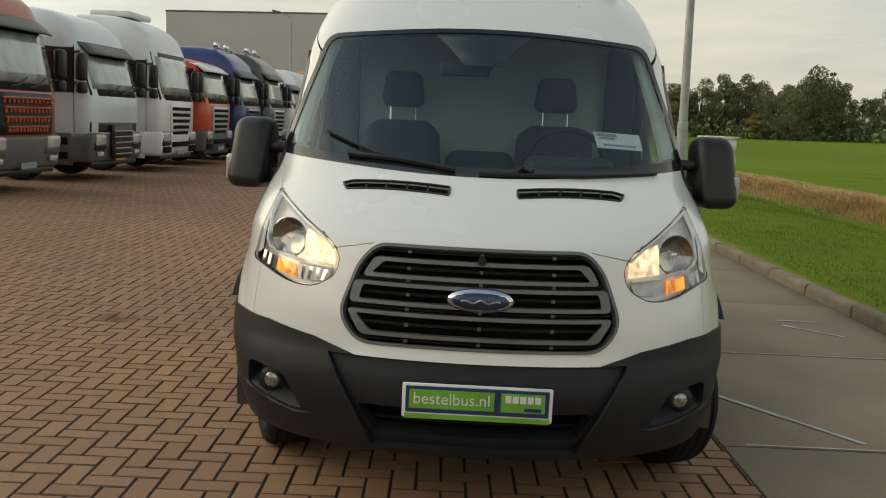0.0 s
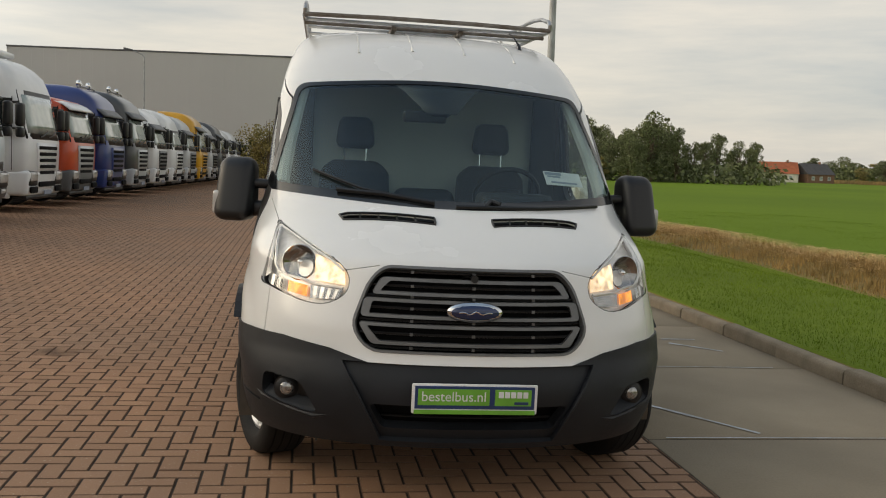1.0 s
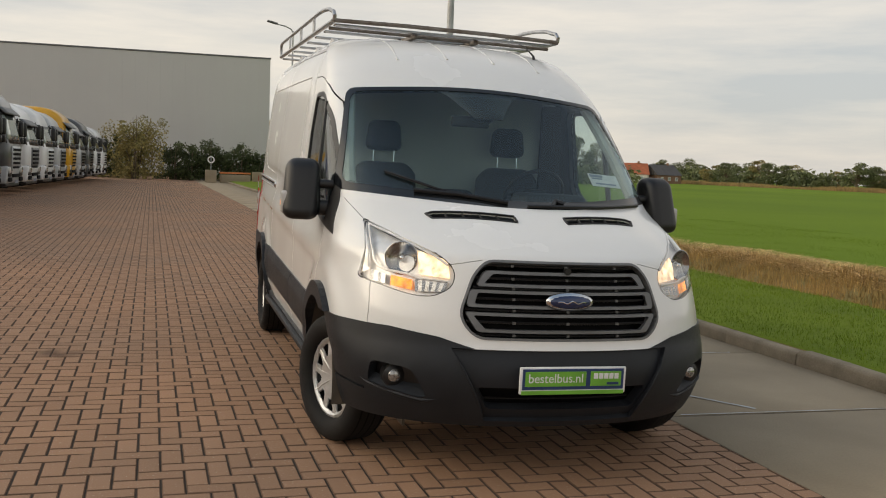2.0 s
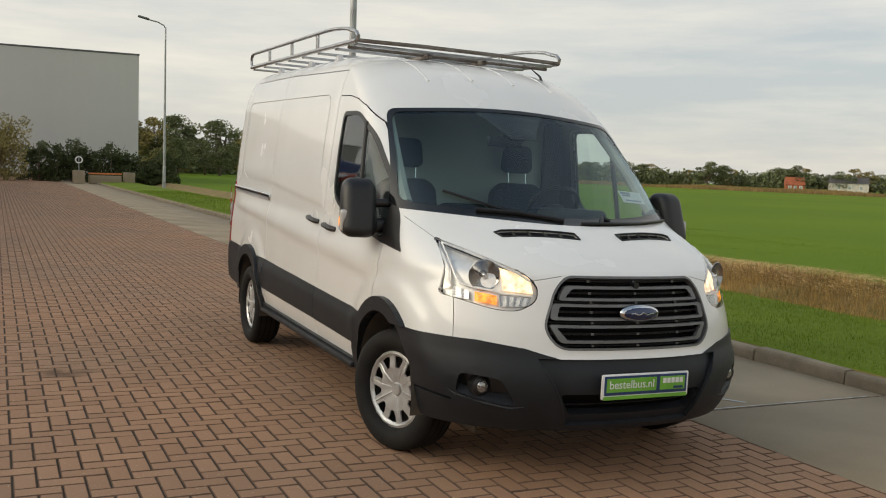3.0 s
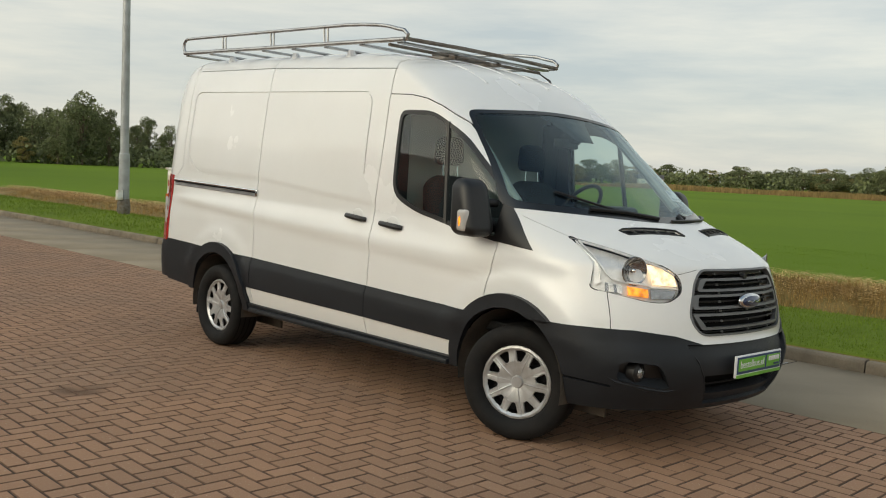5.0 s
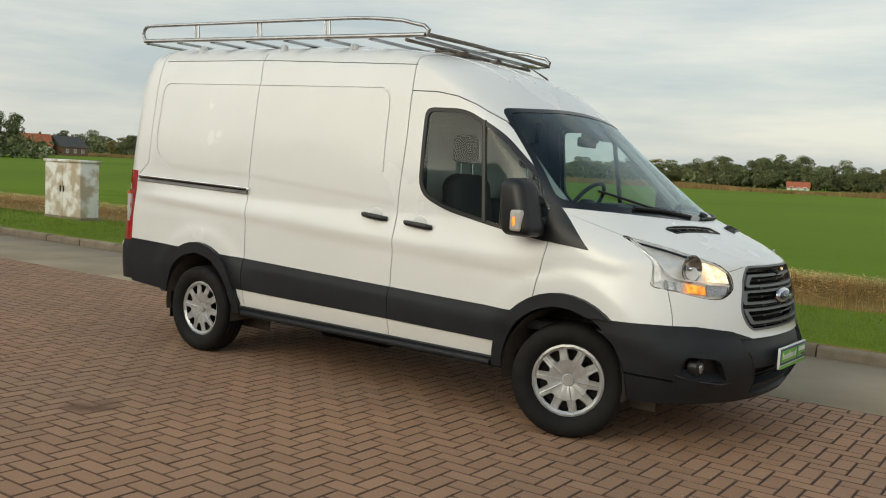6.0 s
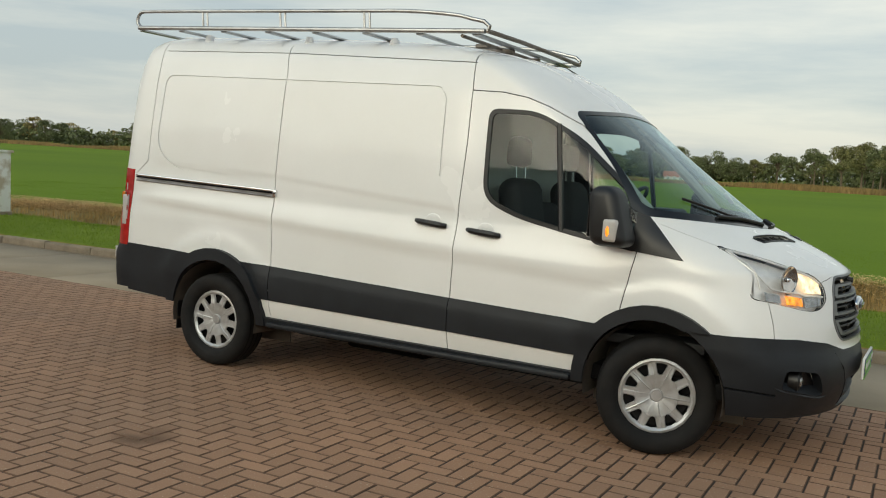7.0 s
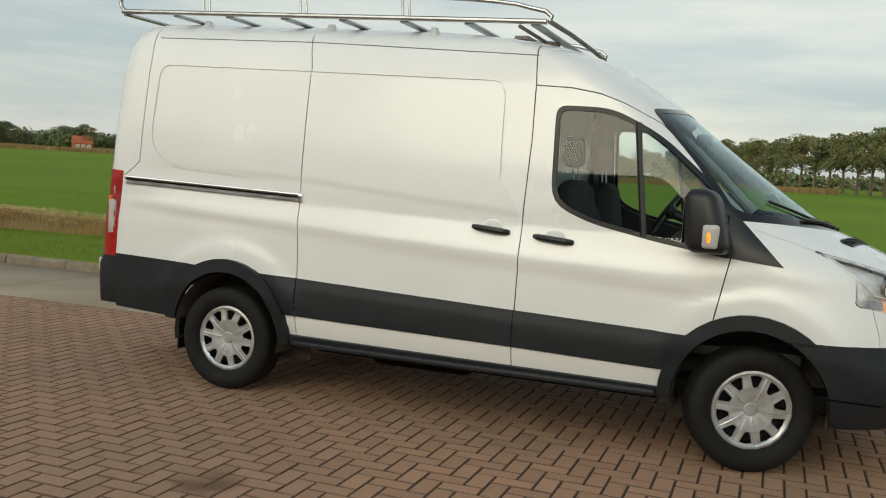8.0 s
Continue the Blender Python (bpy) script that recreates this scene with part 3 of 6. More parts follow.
def pressing(y, z):
    """How far the pressed steel of the side stands proud of its plain curve."""
    # a flat panel set back behind the crease that runs down from the rail to the front door
    crease = 1.395 + 0.082 * (y - 2.77) if y < 2.77 else 1.395 + 0.035 * (y - 2.77)
    out = -0.006 * ease(crease, crease + 0.03, z) * (1 - ease(2.07, 2.11, z)) * ease(1.24, 1.40, y) * (1 - ease(3.95, 4.01, y))
    # a shallow hollow below it
    hollow = 1.005 + 0.061 * (y - 1.27)
    out -= 0.016 * (1 - ease(hollow + 0.03, hollow + 0.20, z)) * ease(hollow - 0.035, hollow + 0.025, z) * (1 - ease(3.8, 4.3, y)) * ease(-0.1, 0.5, y)
    # swellings over the wheels
    for wy, wz in WHEELS:
        r = math.hypot(y - wy, z - wz - 0.045)
        out += 0.016 * (1 - ease(0.55, 0.655, r)) * ease(0.55, 0.66, z)
    # the rubbing strip turns up along its top
    top = 0.742 + 0.0336 * (y - 1.3)
    out += 0.016 * max(0.0, min(1.0, (top - z) / 0.065)) * ease(0.42, 0.5, z) * ease(0.35, 0.5, y) * (1 - ease(2.85, 2.95, y))
    return out


def lifted(x, y, z):
    """The roof rises a little towards the tail; the sides carry their pressings."""
    w = lerp(HALF_W, z)
    if abs(x) > 0.8 * w and z < 2.2:
        x += math.copysign(pressing(y, z) * ease(0.8, 0.97, abs(x) / w) * (1 - ease(4.2, 4.35, y)), x)
    up = max(0.0, min(1.0, (z - 1.3) / 0.8))
    taper = 1.0 - 0.012 * max(0.0, y - 2.5)
    return (x * taper, y, z + up * 0.032 * max(0.0, y - 1.1))


def make_shell():
    bm = bmesh.new()
    rings = []
    for z in LEVELS:
        half = outline_at(z)
        ring = [bm.verts.new(lifted(-x, y, z)) for x, y in half]
        ring += [bm.verts.new(lifted(x, y, z)) for x, y in half[-2:0:-1]]
        rings.append(ring)
    n = len(rings[0])
    for p, q in zip(rings, rings[1:]):
        for i in range(n):
            j = (i + 1) % n
            bm.faces.new((p[i], p[j], q[j], q[i]))
    bm.faces.new(rings[-1])
    bmesh.ops.remove_doubles(bm, verts=bm.verts, dist=1e-4)
    bmesh.ops.recalc_face_normals(bm, faces=bm.faces)
    return bm


AX = {"x": (1, 2, 0), "y": (0, 2, 1), "z": (0, 1, 2)}


def carve(bm, zone, number, poly, axis, keep):
    """Cuts the outline of a convex poly, seen along an axis, into the faces that keep() allows, and marks what lies inside."""
    a, b, _ = AX[axis]
    n = len(poly)
    if sum(poly[i][0] * poly[(i + 1) % n][1] - poly[(i + 1) % n][0] * poly[i][1] for i in range(n)) < 0:
        poly = poly[::-1]
    lo = (min(p[0] for p in poly), min(p[1] for p in poly))
    hi = (max(p[0] for p in poly), max(p[1] for p in poly))

    def near():
        out = []
        for f in bm.faces:
            c0 = f.verts[0].co
            if not (lo[0] - 0.4 < c0[a] < hi[0] + 0.4 and lo[1] - 0.4 < c0[b] < hi[1] + 0.4):
                continue
            us, vs = [v.co[a] for v in f.verts], [v.co[b] for v in f.verts]
            if max(us) >= lo[0] and min(us) <= hi[0] and max(vs) >= lo[1] and min(vs) <= hi[1] and keep(f.calc_center_median()):
                out.append(f)
        return out

    region = near()
    for i in range(n):
        p, q = poly[i], poly[(i + 1) % n]
        no = [0.0, 0.0, 0.0]
        no[a], no[b] = q[1] - p[1], -(q[0] - p[0])
        if abs(no[a]) + abs(no[b]) < 1e-7:
            continue
        co = [0.0, 0.0, 0.0]
        co[a], co[b] = p
        edges, verts = {e for f in region for e in f.edges}, {v for f in region for v in f.verts}
        res = bmesh.ops.bisect_plane(bm, geom=list(region) + list(edges) + list(verts), plane_co=co, plane_no=no, dist=1e-5)
        nv = Vector(no)
        cv = Vector(co)
        region = [f for f in res["geom"] if isinstance(f, bmesh.types.BMFace) and (f.calc_center_median() - cv).dot(nv) < 0]
    for f in region:
        f[zone] = number


def lift_zone(bm, zone, numbers, push=0.0, keep=None):
    """The marked faces as a mesh of their own, pushed along their normals."""
    out = bmesh.new()
    seen = {}
    nx, ny, nz = (out.verts.layers.float.new(k) for k in ("nx", "ny", "nz"))
    for f in bm.faces:
        if f[zone] in numbers and (keep is None or keep(f.calc_center_median())):
            vs = []
            for v in f.verts:
                if v not in seen:
                    w = seen[v] = out.verts.new(v.co + v.normal * push)
                    w[nx], w[ny], w[nz] = v.normal
                vs.append(seen[v])
            try:
                out.faces.new(vs)
            except ValueError:
                pass
    out.normal_update()
    return out


def thick(ob, depth, offset=-1.0):
    m = ob.modifiers.new("thickness", "SOLIDIFY")
    m.thickness, m.offset, m.use_even_offset = depth, offset, False
    return ob


def strip(a, b, width):
    """A thin four-sided outline along a line."""
    a, b = Vector(a), Vector(b)
    d = (b - a).normalized()
    s = Vector((-d.y, d.x)) * width / 2
    e = d * width * 0.3
    return [tuple(a - s - e), tuple(b - s + e), tuple(b + s + e), tuple(a + s - e)]


def disc(y, z, r, drop, steps=20):
    pts = [(y + r * math.cos(math.pi * i / steps), z + r * math.sin(math.pi * i / steps)) for i in range(steps + 1)]
    return pts + [(y - r, drop), (y + r, drop)]


(BODY, FRONT_DOOR, SLIDE_DOOR, SEAM, GROOVE, STRIP_F, STRIP_S, STRIP_R, ARCH, HOLE, BUMPER, REAR_BUMPER, SIDE_GLASS, SIDE_FRAME, SAIL, SCREEN, SCREEN_EDGE, GRILLE, GRILLE_RIM, LAMP, TAIL,
 VENT, SILL, FOG, INTAKE, BUMPER_MID) = range(26)
WINDOW_RAW = [(1.168, 1.935), (0.84, 1.925), (0.56, 1.785), (0.14, 1.42), (0.155, 1.14), (0.52, 1.195), (0.92, 1.275), (1.150, 1.375)]
WINDOW = rounded(WINDOW_RAW, [0.07, 0.10, 0.12, 0.03, 0.02, 0.1, 0.12, 0.12], 4)
WINDOW_IN = rounded(inset(WINDOW_RAW, 0.026), [0.05, 0.10, 0.12, 0.02, 0.015, 0.1, 0.12, 0.10], 4)
SCREEN_RAW = [(-0.808, 1.938), (0, 1.995), (0.808, 1.938), (0.935, 1.38), (0.915, 1.345), (0, 1.285), (-0.915, 1.345), (-0.935, 1.38)]
SCREEN_OUT = rounded(SCREEN_RAW, [0.06, 0.6, 0.06, 0.02, 0.03, 0.7, 0.03, 0.02], 5)
SCREEN_IN = rounded([(-0.788, 1.916), (0, 1.972), (0.788, 1.916), (0.905, 1.387), (0, 1.318), (-0.905, 1.387)], [0.06, 0.6, 0.06, 0.05, 0.7, 0.05], 5)
GRILLE_RAW = [(-0.385, 1.072), (0.385, 1.072), (0.452, 1.0), (0.52, 0.81), (0.445, 0.712), (-0.445, 0.712), (-0.52, 0.81), (-0.452, 1.0)]
GRILLE_OUT = rounded(GRILLE_RAW, [0.09, 0.09, 0.05, 0.06, 0.07, 0.07, 0.06, 0.05], 4)
GRILLE_IN = rounded(inset(GRILLE_RAW, 0.011), [0.085, 0.085, 0.045, 0.055, 0.06, 0.06, 0.055, 0.045], 4)
LAMP_OUT = rounded([(-0.853, 1.213), (-0.565, 1.070), (-0.518, 1.01), (-0.535, 0.94), (-0.62, 0.887), (-0.72, 0.890), (-0.915, 0.945)],
                   [0.015, 0.05, 0.04, 0.05, 0.05, 0.05, 0.02], 3)
DOOR_OUT = [(1.298, 2.046), (1.09, 2.036), (0.92, 2.005), (0.78, 1.955), (0.57, 1.85), (0.18, 1.505), (0.145, 1.14), (0.215, 0.76), (0.45, 0.40), (1.316, 0.40)]
SLIDE_OUT = [(1.300, 2.225), (2.81, 2.300), (2.785, 1.30), (2.76, 0.42), (1.316, 0.40)]
RIGHT, LEFT = -1, 1


def side_of(s, low=-9.0, high=9.0):
    return lambda c: c.x * s > 0.45 and low < c.y < high


def make_body():
    bm = make_shell()
    zone = bm.faces.layers.int.new("zone")
    for s in (RIGHT, LEFT):
        on = side_of(s)
        carve(bm, zone, FRONT_DOOR, DOOR_OUT, "x", on)
        if s == RIGHT:
            carve(bm, zone, SLIDE_DOOR, SLIDE_OUT, "x", on)
            # seams of doors, wing and roof
            lines = [(p, q) for p, q in zip(DOOR_OUT, DOOR_OUT[1:])][:7] + [((1.33, 2.30), (1.30, 2.05)), ((1.30, 2.05), (1.292, 1.72)), ((1.292, 1.72), (1.305, 1.35)), ((1.305, 1.35), (1.316, 0.40)),
                     ((1.31, 2.225), (2.81, 2.301)), ((2.85, 2.36), (2.79, 2.13)), ((2.79, 2.13), (2.785, 1.30)), ((2.785, 1.30), (2.76, 0.82)), ((2.76, 0.82), (2.755, 0.44)),
                     ((2.81, 2.301), (4.04, 2.332)), ((4.085, 2.40), (4.063, 2.20)), ((4.063, 2.20), (4.075, 1.47)), ((4.075, 1.47), (4.19, 1.37))]
            for p, q in lines:
                carve(bm, zone, SEAM, strip(p, q, 0.0065), "x", on)
            loop = rounded([(1.46, 1.50), (1.478, 2.063), (3.965, 2.135), (3.995, 1.60), (3.80, 1.440), (3.10, 1.395)], [0.0, 0.10, 0.08, 0.12, 0.16, 0.0], 6)
            for p, q in zip(loop, loop[1:]):
                carve(bm, zone, GROOVE, strip(p, q, 0.011), "x", on)
        else:
            for p, q in zip(DOOR_OUT, DOOR_OUT[1:]):
                carve(bm, zone, SEAM, strip(p, q, 0.009), "x", on)
        carve(bm, zone, STRIP_F, [(0.28, 0.711), (1.3095, 0.742), (1.3115, 0.53), (0.28, 0.507)], "x", on)
        carve(bm, zone, STRIP_S, [(1.3155, 0.742), (2.755, 0.79), (2.7525, 0.55), (1.3175, 0.53)], "x", on)
        carve(bm, zone, STRIP_R, [(2.7625, 0.79), (3.12, 0.80), (3.12, 0.55), (2.7600, 0.55)], "x", on)
        carve(bm, zone, SILL, [(0.40, 0.41), (2.95, 0.425), (2.95, 0.20), (0.40, 0.20)], "x", on)
        carve(bm, zone, REAR_BUMPER, [(3.40, 0.800), (3.60, 0.812), (4.20, 0.828), (4.6, 0.80), (4.6, 0.2), (3.40, 0.2)], "x", side_of(s, 3.3))
        for y, z in WHEELS:
            carve(bm, zone, ARCH, disc(y, z + 0.045, 0.475 if y < 1 else 0.485, 0.2), "x", on)
    carve(bm, zone, REAR_BUMPER, [(-1.1, 0.80), (1.1, 0.80), (1.1, 0.2), (-1.1, 0.2)], "y", lambda c: c.y > 4.2)
    fore = lambda c: c.y < -0.18
    carve(bm, zone, BUMPER, [(-1.1, 0.2), (1.1, 0.2), (1.1, 0.668), (-1.1, 0.668)], "y", fore)
    for s in (RIGHT, LEFT):
        carve(bm, zone, BUMPER, [(s * 0.44, 0.6679), (s * 1.1, 0.6679), (s * 1.1, 0.742), (s * 0.80, 0.742), (s * 0.60, 0.715)], "y", fore)
    for s in (RIGHT, LEFT):
        on = side_of(s)
        for y, z in WHEELS[:1]:
            carve(bm, zone, ARCH, disc(y, z + 0.045, 0.475, 0.44), "x", side_of(s, -0.45, 0.6))
        for y, z in WHEELS:
            carve(bm, zone, HOLE, disc(y, z + 0.035, 0.405 if y < 1 else 0.41, 0.19), "x", on)
        carve(bm, zone, SAIL, [(0.30, 1.54), (-0.125, 1.115), (0.17, 1.145)], "x", on)
        carve(bm, zone, SIDE_FRAME, WINDOW, "x", on)
        carve(bm, zone, SIDE_GLASS, WINDOW_IN, "x", on)
    carve(bm, zone, SCREEN_EDGE, SCREEN_OUT, "y", lambda c: c.y < 0.75 and c.z > 1.2)
    carve(bm, zone, SCREEN, SCREEN_IN, "y", lambda c: c.y < 0.75 and c.z > 1.2)
    for s in (RIGHT, LEFT):
        for p, q in (((0.54, 1.040), (0.40, 1.068)), ((0.850, 1.205), (0.905, 1.305)), ((0.868, 0.935), (0.885, 0.745))):
            carve(bm, zone, SEAM, strip((s * p[0], p[1]), (s * q[0], q[1]), 0.0028), "y", lambda c: c.y < 0.1 and c.x * s > 0)
    carve(bm, zone, GRILLE_RIM, GRILLE_OUT, "y", lambda c: c.y < -0.5)
    carve(bm, zone, GRILLE, GRILLE_IN, "y", lambda c: c.y < -0.5)
    for s in (RIGHT, LEFT):
        carve(bm, zone, LAMP, [(-s * x, z) for x, z in LAMP_OUT], "y", lambda c: c.y < -0.1 and c.z > 0.8)
        carve(bm, zone, TAIL, [(4.205, 1.40), (4.6, 1.43), (4.6, 0.81), (4.215, 0.81)], "x", lambda c: c.x * s > 0.80 and c.y > 4.1)
        carve(bm, zone, VENT, [(s * 0.135, -0.565), (s * 0.135, -0.50), (s * 0.53, -0.40), (s * 0.57, -0.405), (s * 0.55, -0.46)], "z", lambda c: c.y < -0.2 and c.z > 1.1)
        carve(bm, zone, FOG, rounded([(s * 0.715, 0.565), (s * 0.875, 0.58), (s * 0.88, 0.475), (s * 0.68, 0.435), (s * 0.64, 0.44)], 0.03, 3), "y", fore)
    for s in (RIGHT, LEFT):
        for p, q in (((-0.36, 0.462), (-0.55, 0.452)), ((-0.55, 0.452), (-0.64, 0.440))):
            carve(bm, zone, SEAM, strip(p, q, 0.012), "x", side_of(s, -0.7, -0.3))
        carve(bm, zone, HOLE, [(0.3, 0.365), (2.99, 0.365), (2.99, 0.2), (0.3, 0.2)], "x", side_of(s))
        carve(bm, zone, HOLE, [(3.62, 0.43), (4.25, 0.465), (4.6, 0.48), (4.6, 0.2), (3.62, 0.2)], "x", side_of(s, 3.5))
    carve(bm, zone, HOLE, [(-1.1, 0.48), (1.1, 0.48), (1.1, 0.2), (-1.1, 0.2)], "y", lambda c: c.y > 4.2)
    carve(bm, zone, HOLE, [(-1.1, 0.305), (1.1, 0.305), (1.1, 0.2), (-1.1, 0.2)], "y", fore)
    carve(bm, zone, BUMPER_MID, [(-0.545, 0.669), (0.545, 0.669), (0.375, 0.335), (-0.375, 0.335)], "y", fore)
    carve(bm, zone, INTAKE, rounded([(-0.435, 0.492), (0.435, 0.492), (0.375, 0.382), (-0.375, 0.382)], 0.025, 3), "y", fore)
    return bm, zone


shell, ZONE = make_body()
shell.normal_update()


def panel(name, numbers, mat, parent=None, label="", depth=0.012, push=0.0, angle=60, keep=None):
    """A piece of the skin with turned-in edges; it keeps the skin's own smooth shading."""
    bm = lift_zone(shell, ZONE, numbers, push, keep)
    nx, ny, nz = (bm.verts.layers.float[k] for k in ("nx", "ny", "nz"))
    skin = len(bm.faces)
    if depth:
        inner = {}
        for e in [e for e in bm.edges if len(e.link_faces) == 1]:
            f = e.link_faces[0]
            for v in e.verts:
                if v not in inner:
                    w = inner[v] = bm.verts.new(v.co - Vector((v[nx], v[ny], v[nz])) * depth)
                    w[nx], w[ny], w[nz] = v[nx], v[ny], v[nz]
            loop = next(l for l in f.loops if l.edge == e)
            a_, b_ = loop.vert, loop.link_loop_next.vert
            bm.faces.new((b_, a_, inner[a_], inner[b_]))
    bm.faces.ensure_lookup_table()
    bm.normal_update()
    per_loop = []
    for i, f in enumerate(bm.faces):
        for l in f.loops:
            per_loop.append((l.vert[nx], l.vert[ny], l.vert[nz]) if i < skin else tuple(f.normal))
    ob = new(name, finish(name, bm, mat))
    ob.data.normals_split_custom_set(per_loop)
    ob.parent = parent or van
    return tagged(ob, label)


on_right, on_left = (lambda c: c.x < 0), (lambda c: c.x > 0)
body = panel("body", {BODY}, WHITE_PAINT, label="glossy white painted body shell")
panel("pressed_line", {GROOVE}, WHITE_PAINT, van, "", 0.0, -0.009)
for s, side in ((RIGHT, on_right), (LEFT, on_left)):
    door = panel("front_door", {FRONT_DOOR}, WHITE_PAINT, keep=side)
    frame_ob = panel("window_frame", {SIDE_FRAME}, BLACK, door, "black rubber window surround", 0.02, 0.002, keep=side)
    pane = panel("window_pane", {SIDE_GLASS}, SIDE_PANE, door, "", 0.004, -0.006, keep=side)
    pane.visible_shadow = False
    panel("sail_panel", {SAIL}, BLACK, door, "black plastic triangle at the mirror", 0.012, 0.003, keep=side)
    panel("side_moulding", {STRIP_F}, PLASTIC, door, "dark grey rubbing strip", 0.03, 0.009, keep=side)
    panel("side_moulding", {STRIP_S}, PLASTIC, van, "dark grey rubbing strip", 0.03, 0.009, keep=side)
    panel("side_moulding", {STRIP_R}, PLASTIC, van, "", 0.03, 0.009, keep=side)
    panel("sill", {SILL}, PLASTIC, van, "dark grey sill step", 0.03, 0.022, keep=side)
    panel("wheel_arch_trim", {ARCH}, PLASTIC, van, "dark grey wheel arch lip", 0.05, 0.034, keep=lambda c, sd=side: sd(c) and c.y < 1.5)
    panel("wheel_arch_trim", {ARCH}, PLASTIC, van, "dark grey wheel arch lip", 0.05, 0.034, keep=lambda c, sd=side: sd(c) and c.y > 1.5)
    panel("tail_lamp", {TAIL}, RED_LENS, van, "upright red tail lamp", 0.03, 0.006, keep=side)
sliding_door = panel("sliding_door", {SLIDE_DOOR}, WHITE_PAINT)
for side in (on_right, on_left):
    for y0, y1 in ((-2.0, -0.15), (-0.15, 2.0), (2.0, 3.4), (3.4, 5.0)):
        def in_run(c, side=side, y0=y0, y1=y1):
            return side(c) and y0 <= c.y < y1
        if any(f[ZONE] == SEAM and in_run(f.calc_center_median()) for f in shell.faces):
            panel("panel_gap", {SEAM}, SHADE_BLACK, van, "", 0.0, -0.009, keep=in_run)
bumper = panel("front_bumper", {BUMPER}, PLASTIC, van, "dark grey grained plastic front bumper", 0.06, 0.008)
panel("bumper_centre", {BUMPER_MID}, PLASTIC, bumper, "recessed middle of the bumper", 0.05, -0.016)
panel("rear_bumper", {REAR_BUMPER}, PLASTIC, van, "dark grey plastic rear bumper", 0.03, 0.008)
screen = panel("windscreen", {SCREEN}, GLASS, van, "", 0.005, -0.002)
screen.visible_shadow = False
panel("windscreen_edge", {SCREEN_EDGE}, FRIT, van, "black band round the windscreen", 0.01, 0.001)


# dark liner just inside the skin, with the same openings
def make_liner():
    bm = lift_zone(shell, ZONE, {BODY, GROOVE, SEAM, FRONT_DOOR, SLIDE_DOOR, STRIP_F, STRIP_S, STRIP_R, SILL, REAR_BUMPER, TAIL, SAIL}, -0.045)
    bmesh.ops.delete(bm, geom=[f for f in bm.faces if f.calc_center_median().y < -0.1 and f.calc_center_median().z < 1.25], context="FACES")
    return part("inner_lining", bm, DASH, van, "dark trim inside the cab")


make_liner()

# grille
rim = panel("grille_rim", {GRILLE_RIM}, GRILLE_GREY, van, "grey grille surround", 0.03, 0.004)


def nose_y(x, z):
    """Where the nose's skin lies at a place seen from ahead."""
    yf, d, w = lerp(FRONT_Y, z), lerp(SWEEP, z), lerp(HALF_W, z)
    sn = min(1.0, (abs(x) / w)) ** 1.1
    return yf + d * (1 - math.sqrt(max(0.0, 1 - sn * sn)) ** (2 / 2.2))


# backing behind the bars; its near-black colour holds the shade of the depth
grille = part("grille", lift_zone(shell, ZONE, {GRILLE}, -0.075), SHADE_BLACK, van, "black radiator grille with grey outlined bars")


def grille_half_width(z):
    return lerp([(0.712, 0.44), (0.81, 0.505), (1.0, 0.44), (1.072, 0.375)], z)


def nose_bar(z, x0, x1, r, out, bm=None):
    pts = [(x0 + (x1 - x0) * i / 24, nose_y(x0 + (x1 - x0) * i / 24, z) + out, z) for i in range(25)]
    return tube(pts, r, 6, bm=bm)


def nose_band(outer, inner, front, back):
    """A flat band between two outlines of (x, z), bent to the nose."""
    bm, loops = bmesh.new(), []
    for line, out in ((outer, back), (outer, front), (inner, front), (inner, back)):
        ring = []
        for (xa, za), (xb, zb) in zip(line, line[1:] + line[:1]):
            n = 18 if abs(xb - xa) > 0.3 else 1
            ring += [bm.verts.new((xa + (xb - xa) * i / n, nose_y(xa + (xb - xa) * i / n, za + (zb - za) * i / n) + out, za + (zb - za) * i / n)) for i in range(n)]
        loops.append(ring)
    n = len(loops[0])
    for p, q in zip(loops, loops[1:]):
        for i in range(n):
            j = (i + 1) % n
            bm.faces.new((p[i], p[j], q[j], q[i]))
    bmesh.ops.recalc_face_normals(bm, faces=bm.faces)
    return bm


for z in (1.046, 0.988, 0.944, 0.896, 0.845, 0.790, 0.733):
    w = grille_half_width(z) - 0.016
    part("slat", nose_bar(z, -w, w, 0.0060, 0.024), BLACK, grille, "")
for zt, wt, zb, wb in ((1.023, 0.392, 0.952, 0.434), (0.936, 0.464, 0.857, 0.479), (0.834, 0.487, 0.746, 0.432)):
    outer = rounded([(-wt, zt), (wt, zt), (wb, zb), (-wb, zb)], 0.022, 4)
    inner = rounded([(-wt + 0.036, zt - 0.0135), (wt - 0.036, zt - 0.0135), (wb - 0.036, zb + 0.0135), (-wb + 0.036, zb + 0.0135)], 0.012, 4)
    part("grille_bar", nose_band(outer, inner, 0.002, 0.026), GRILLE_GREY, grille, "grey outlined grille bar", angle=40)
for x in (-0.262, 0.0, 0.262):
    for z in (1.046, 0.988, 0.944, 0.896, 0.845, 0.790, 0.733):
        part("grille_clip", box((0.013, 0.012, 0.011), (x, nose_y(x, z) + 0.016, z)), GRILLE_GREY, grille, "")
part("camera_eye", cylinder(0.016, 0.03, (0.0, nose_y(0, 1.03) + 0.005, 1.03), "y", sides=14), BLACK, grille, "small round black sensor")


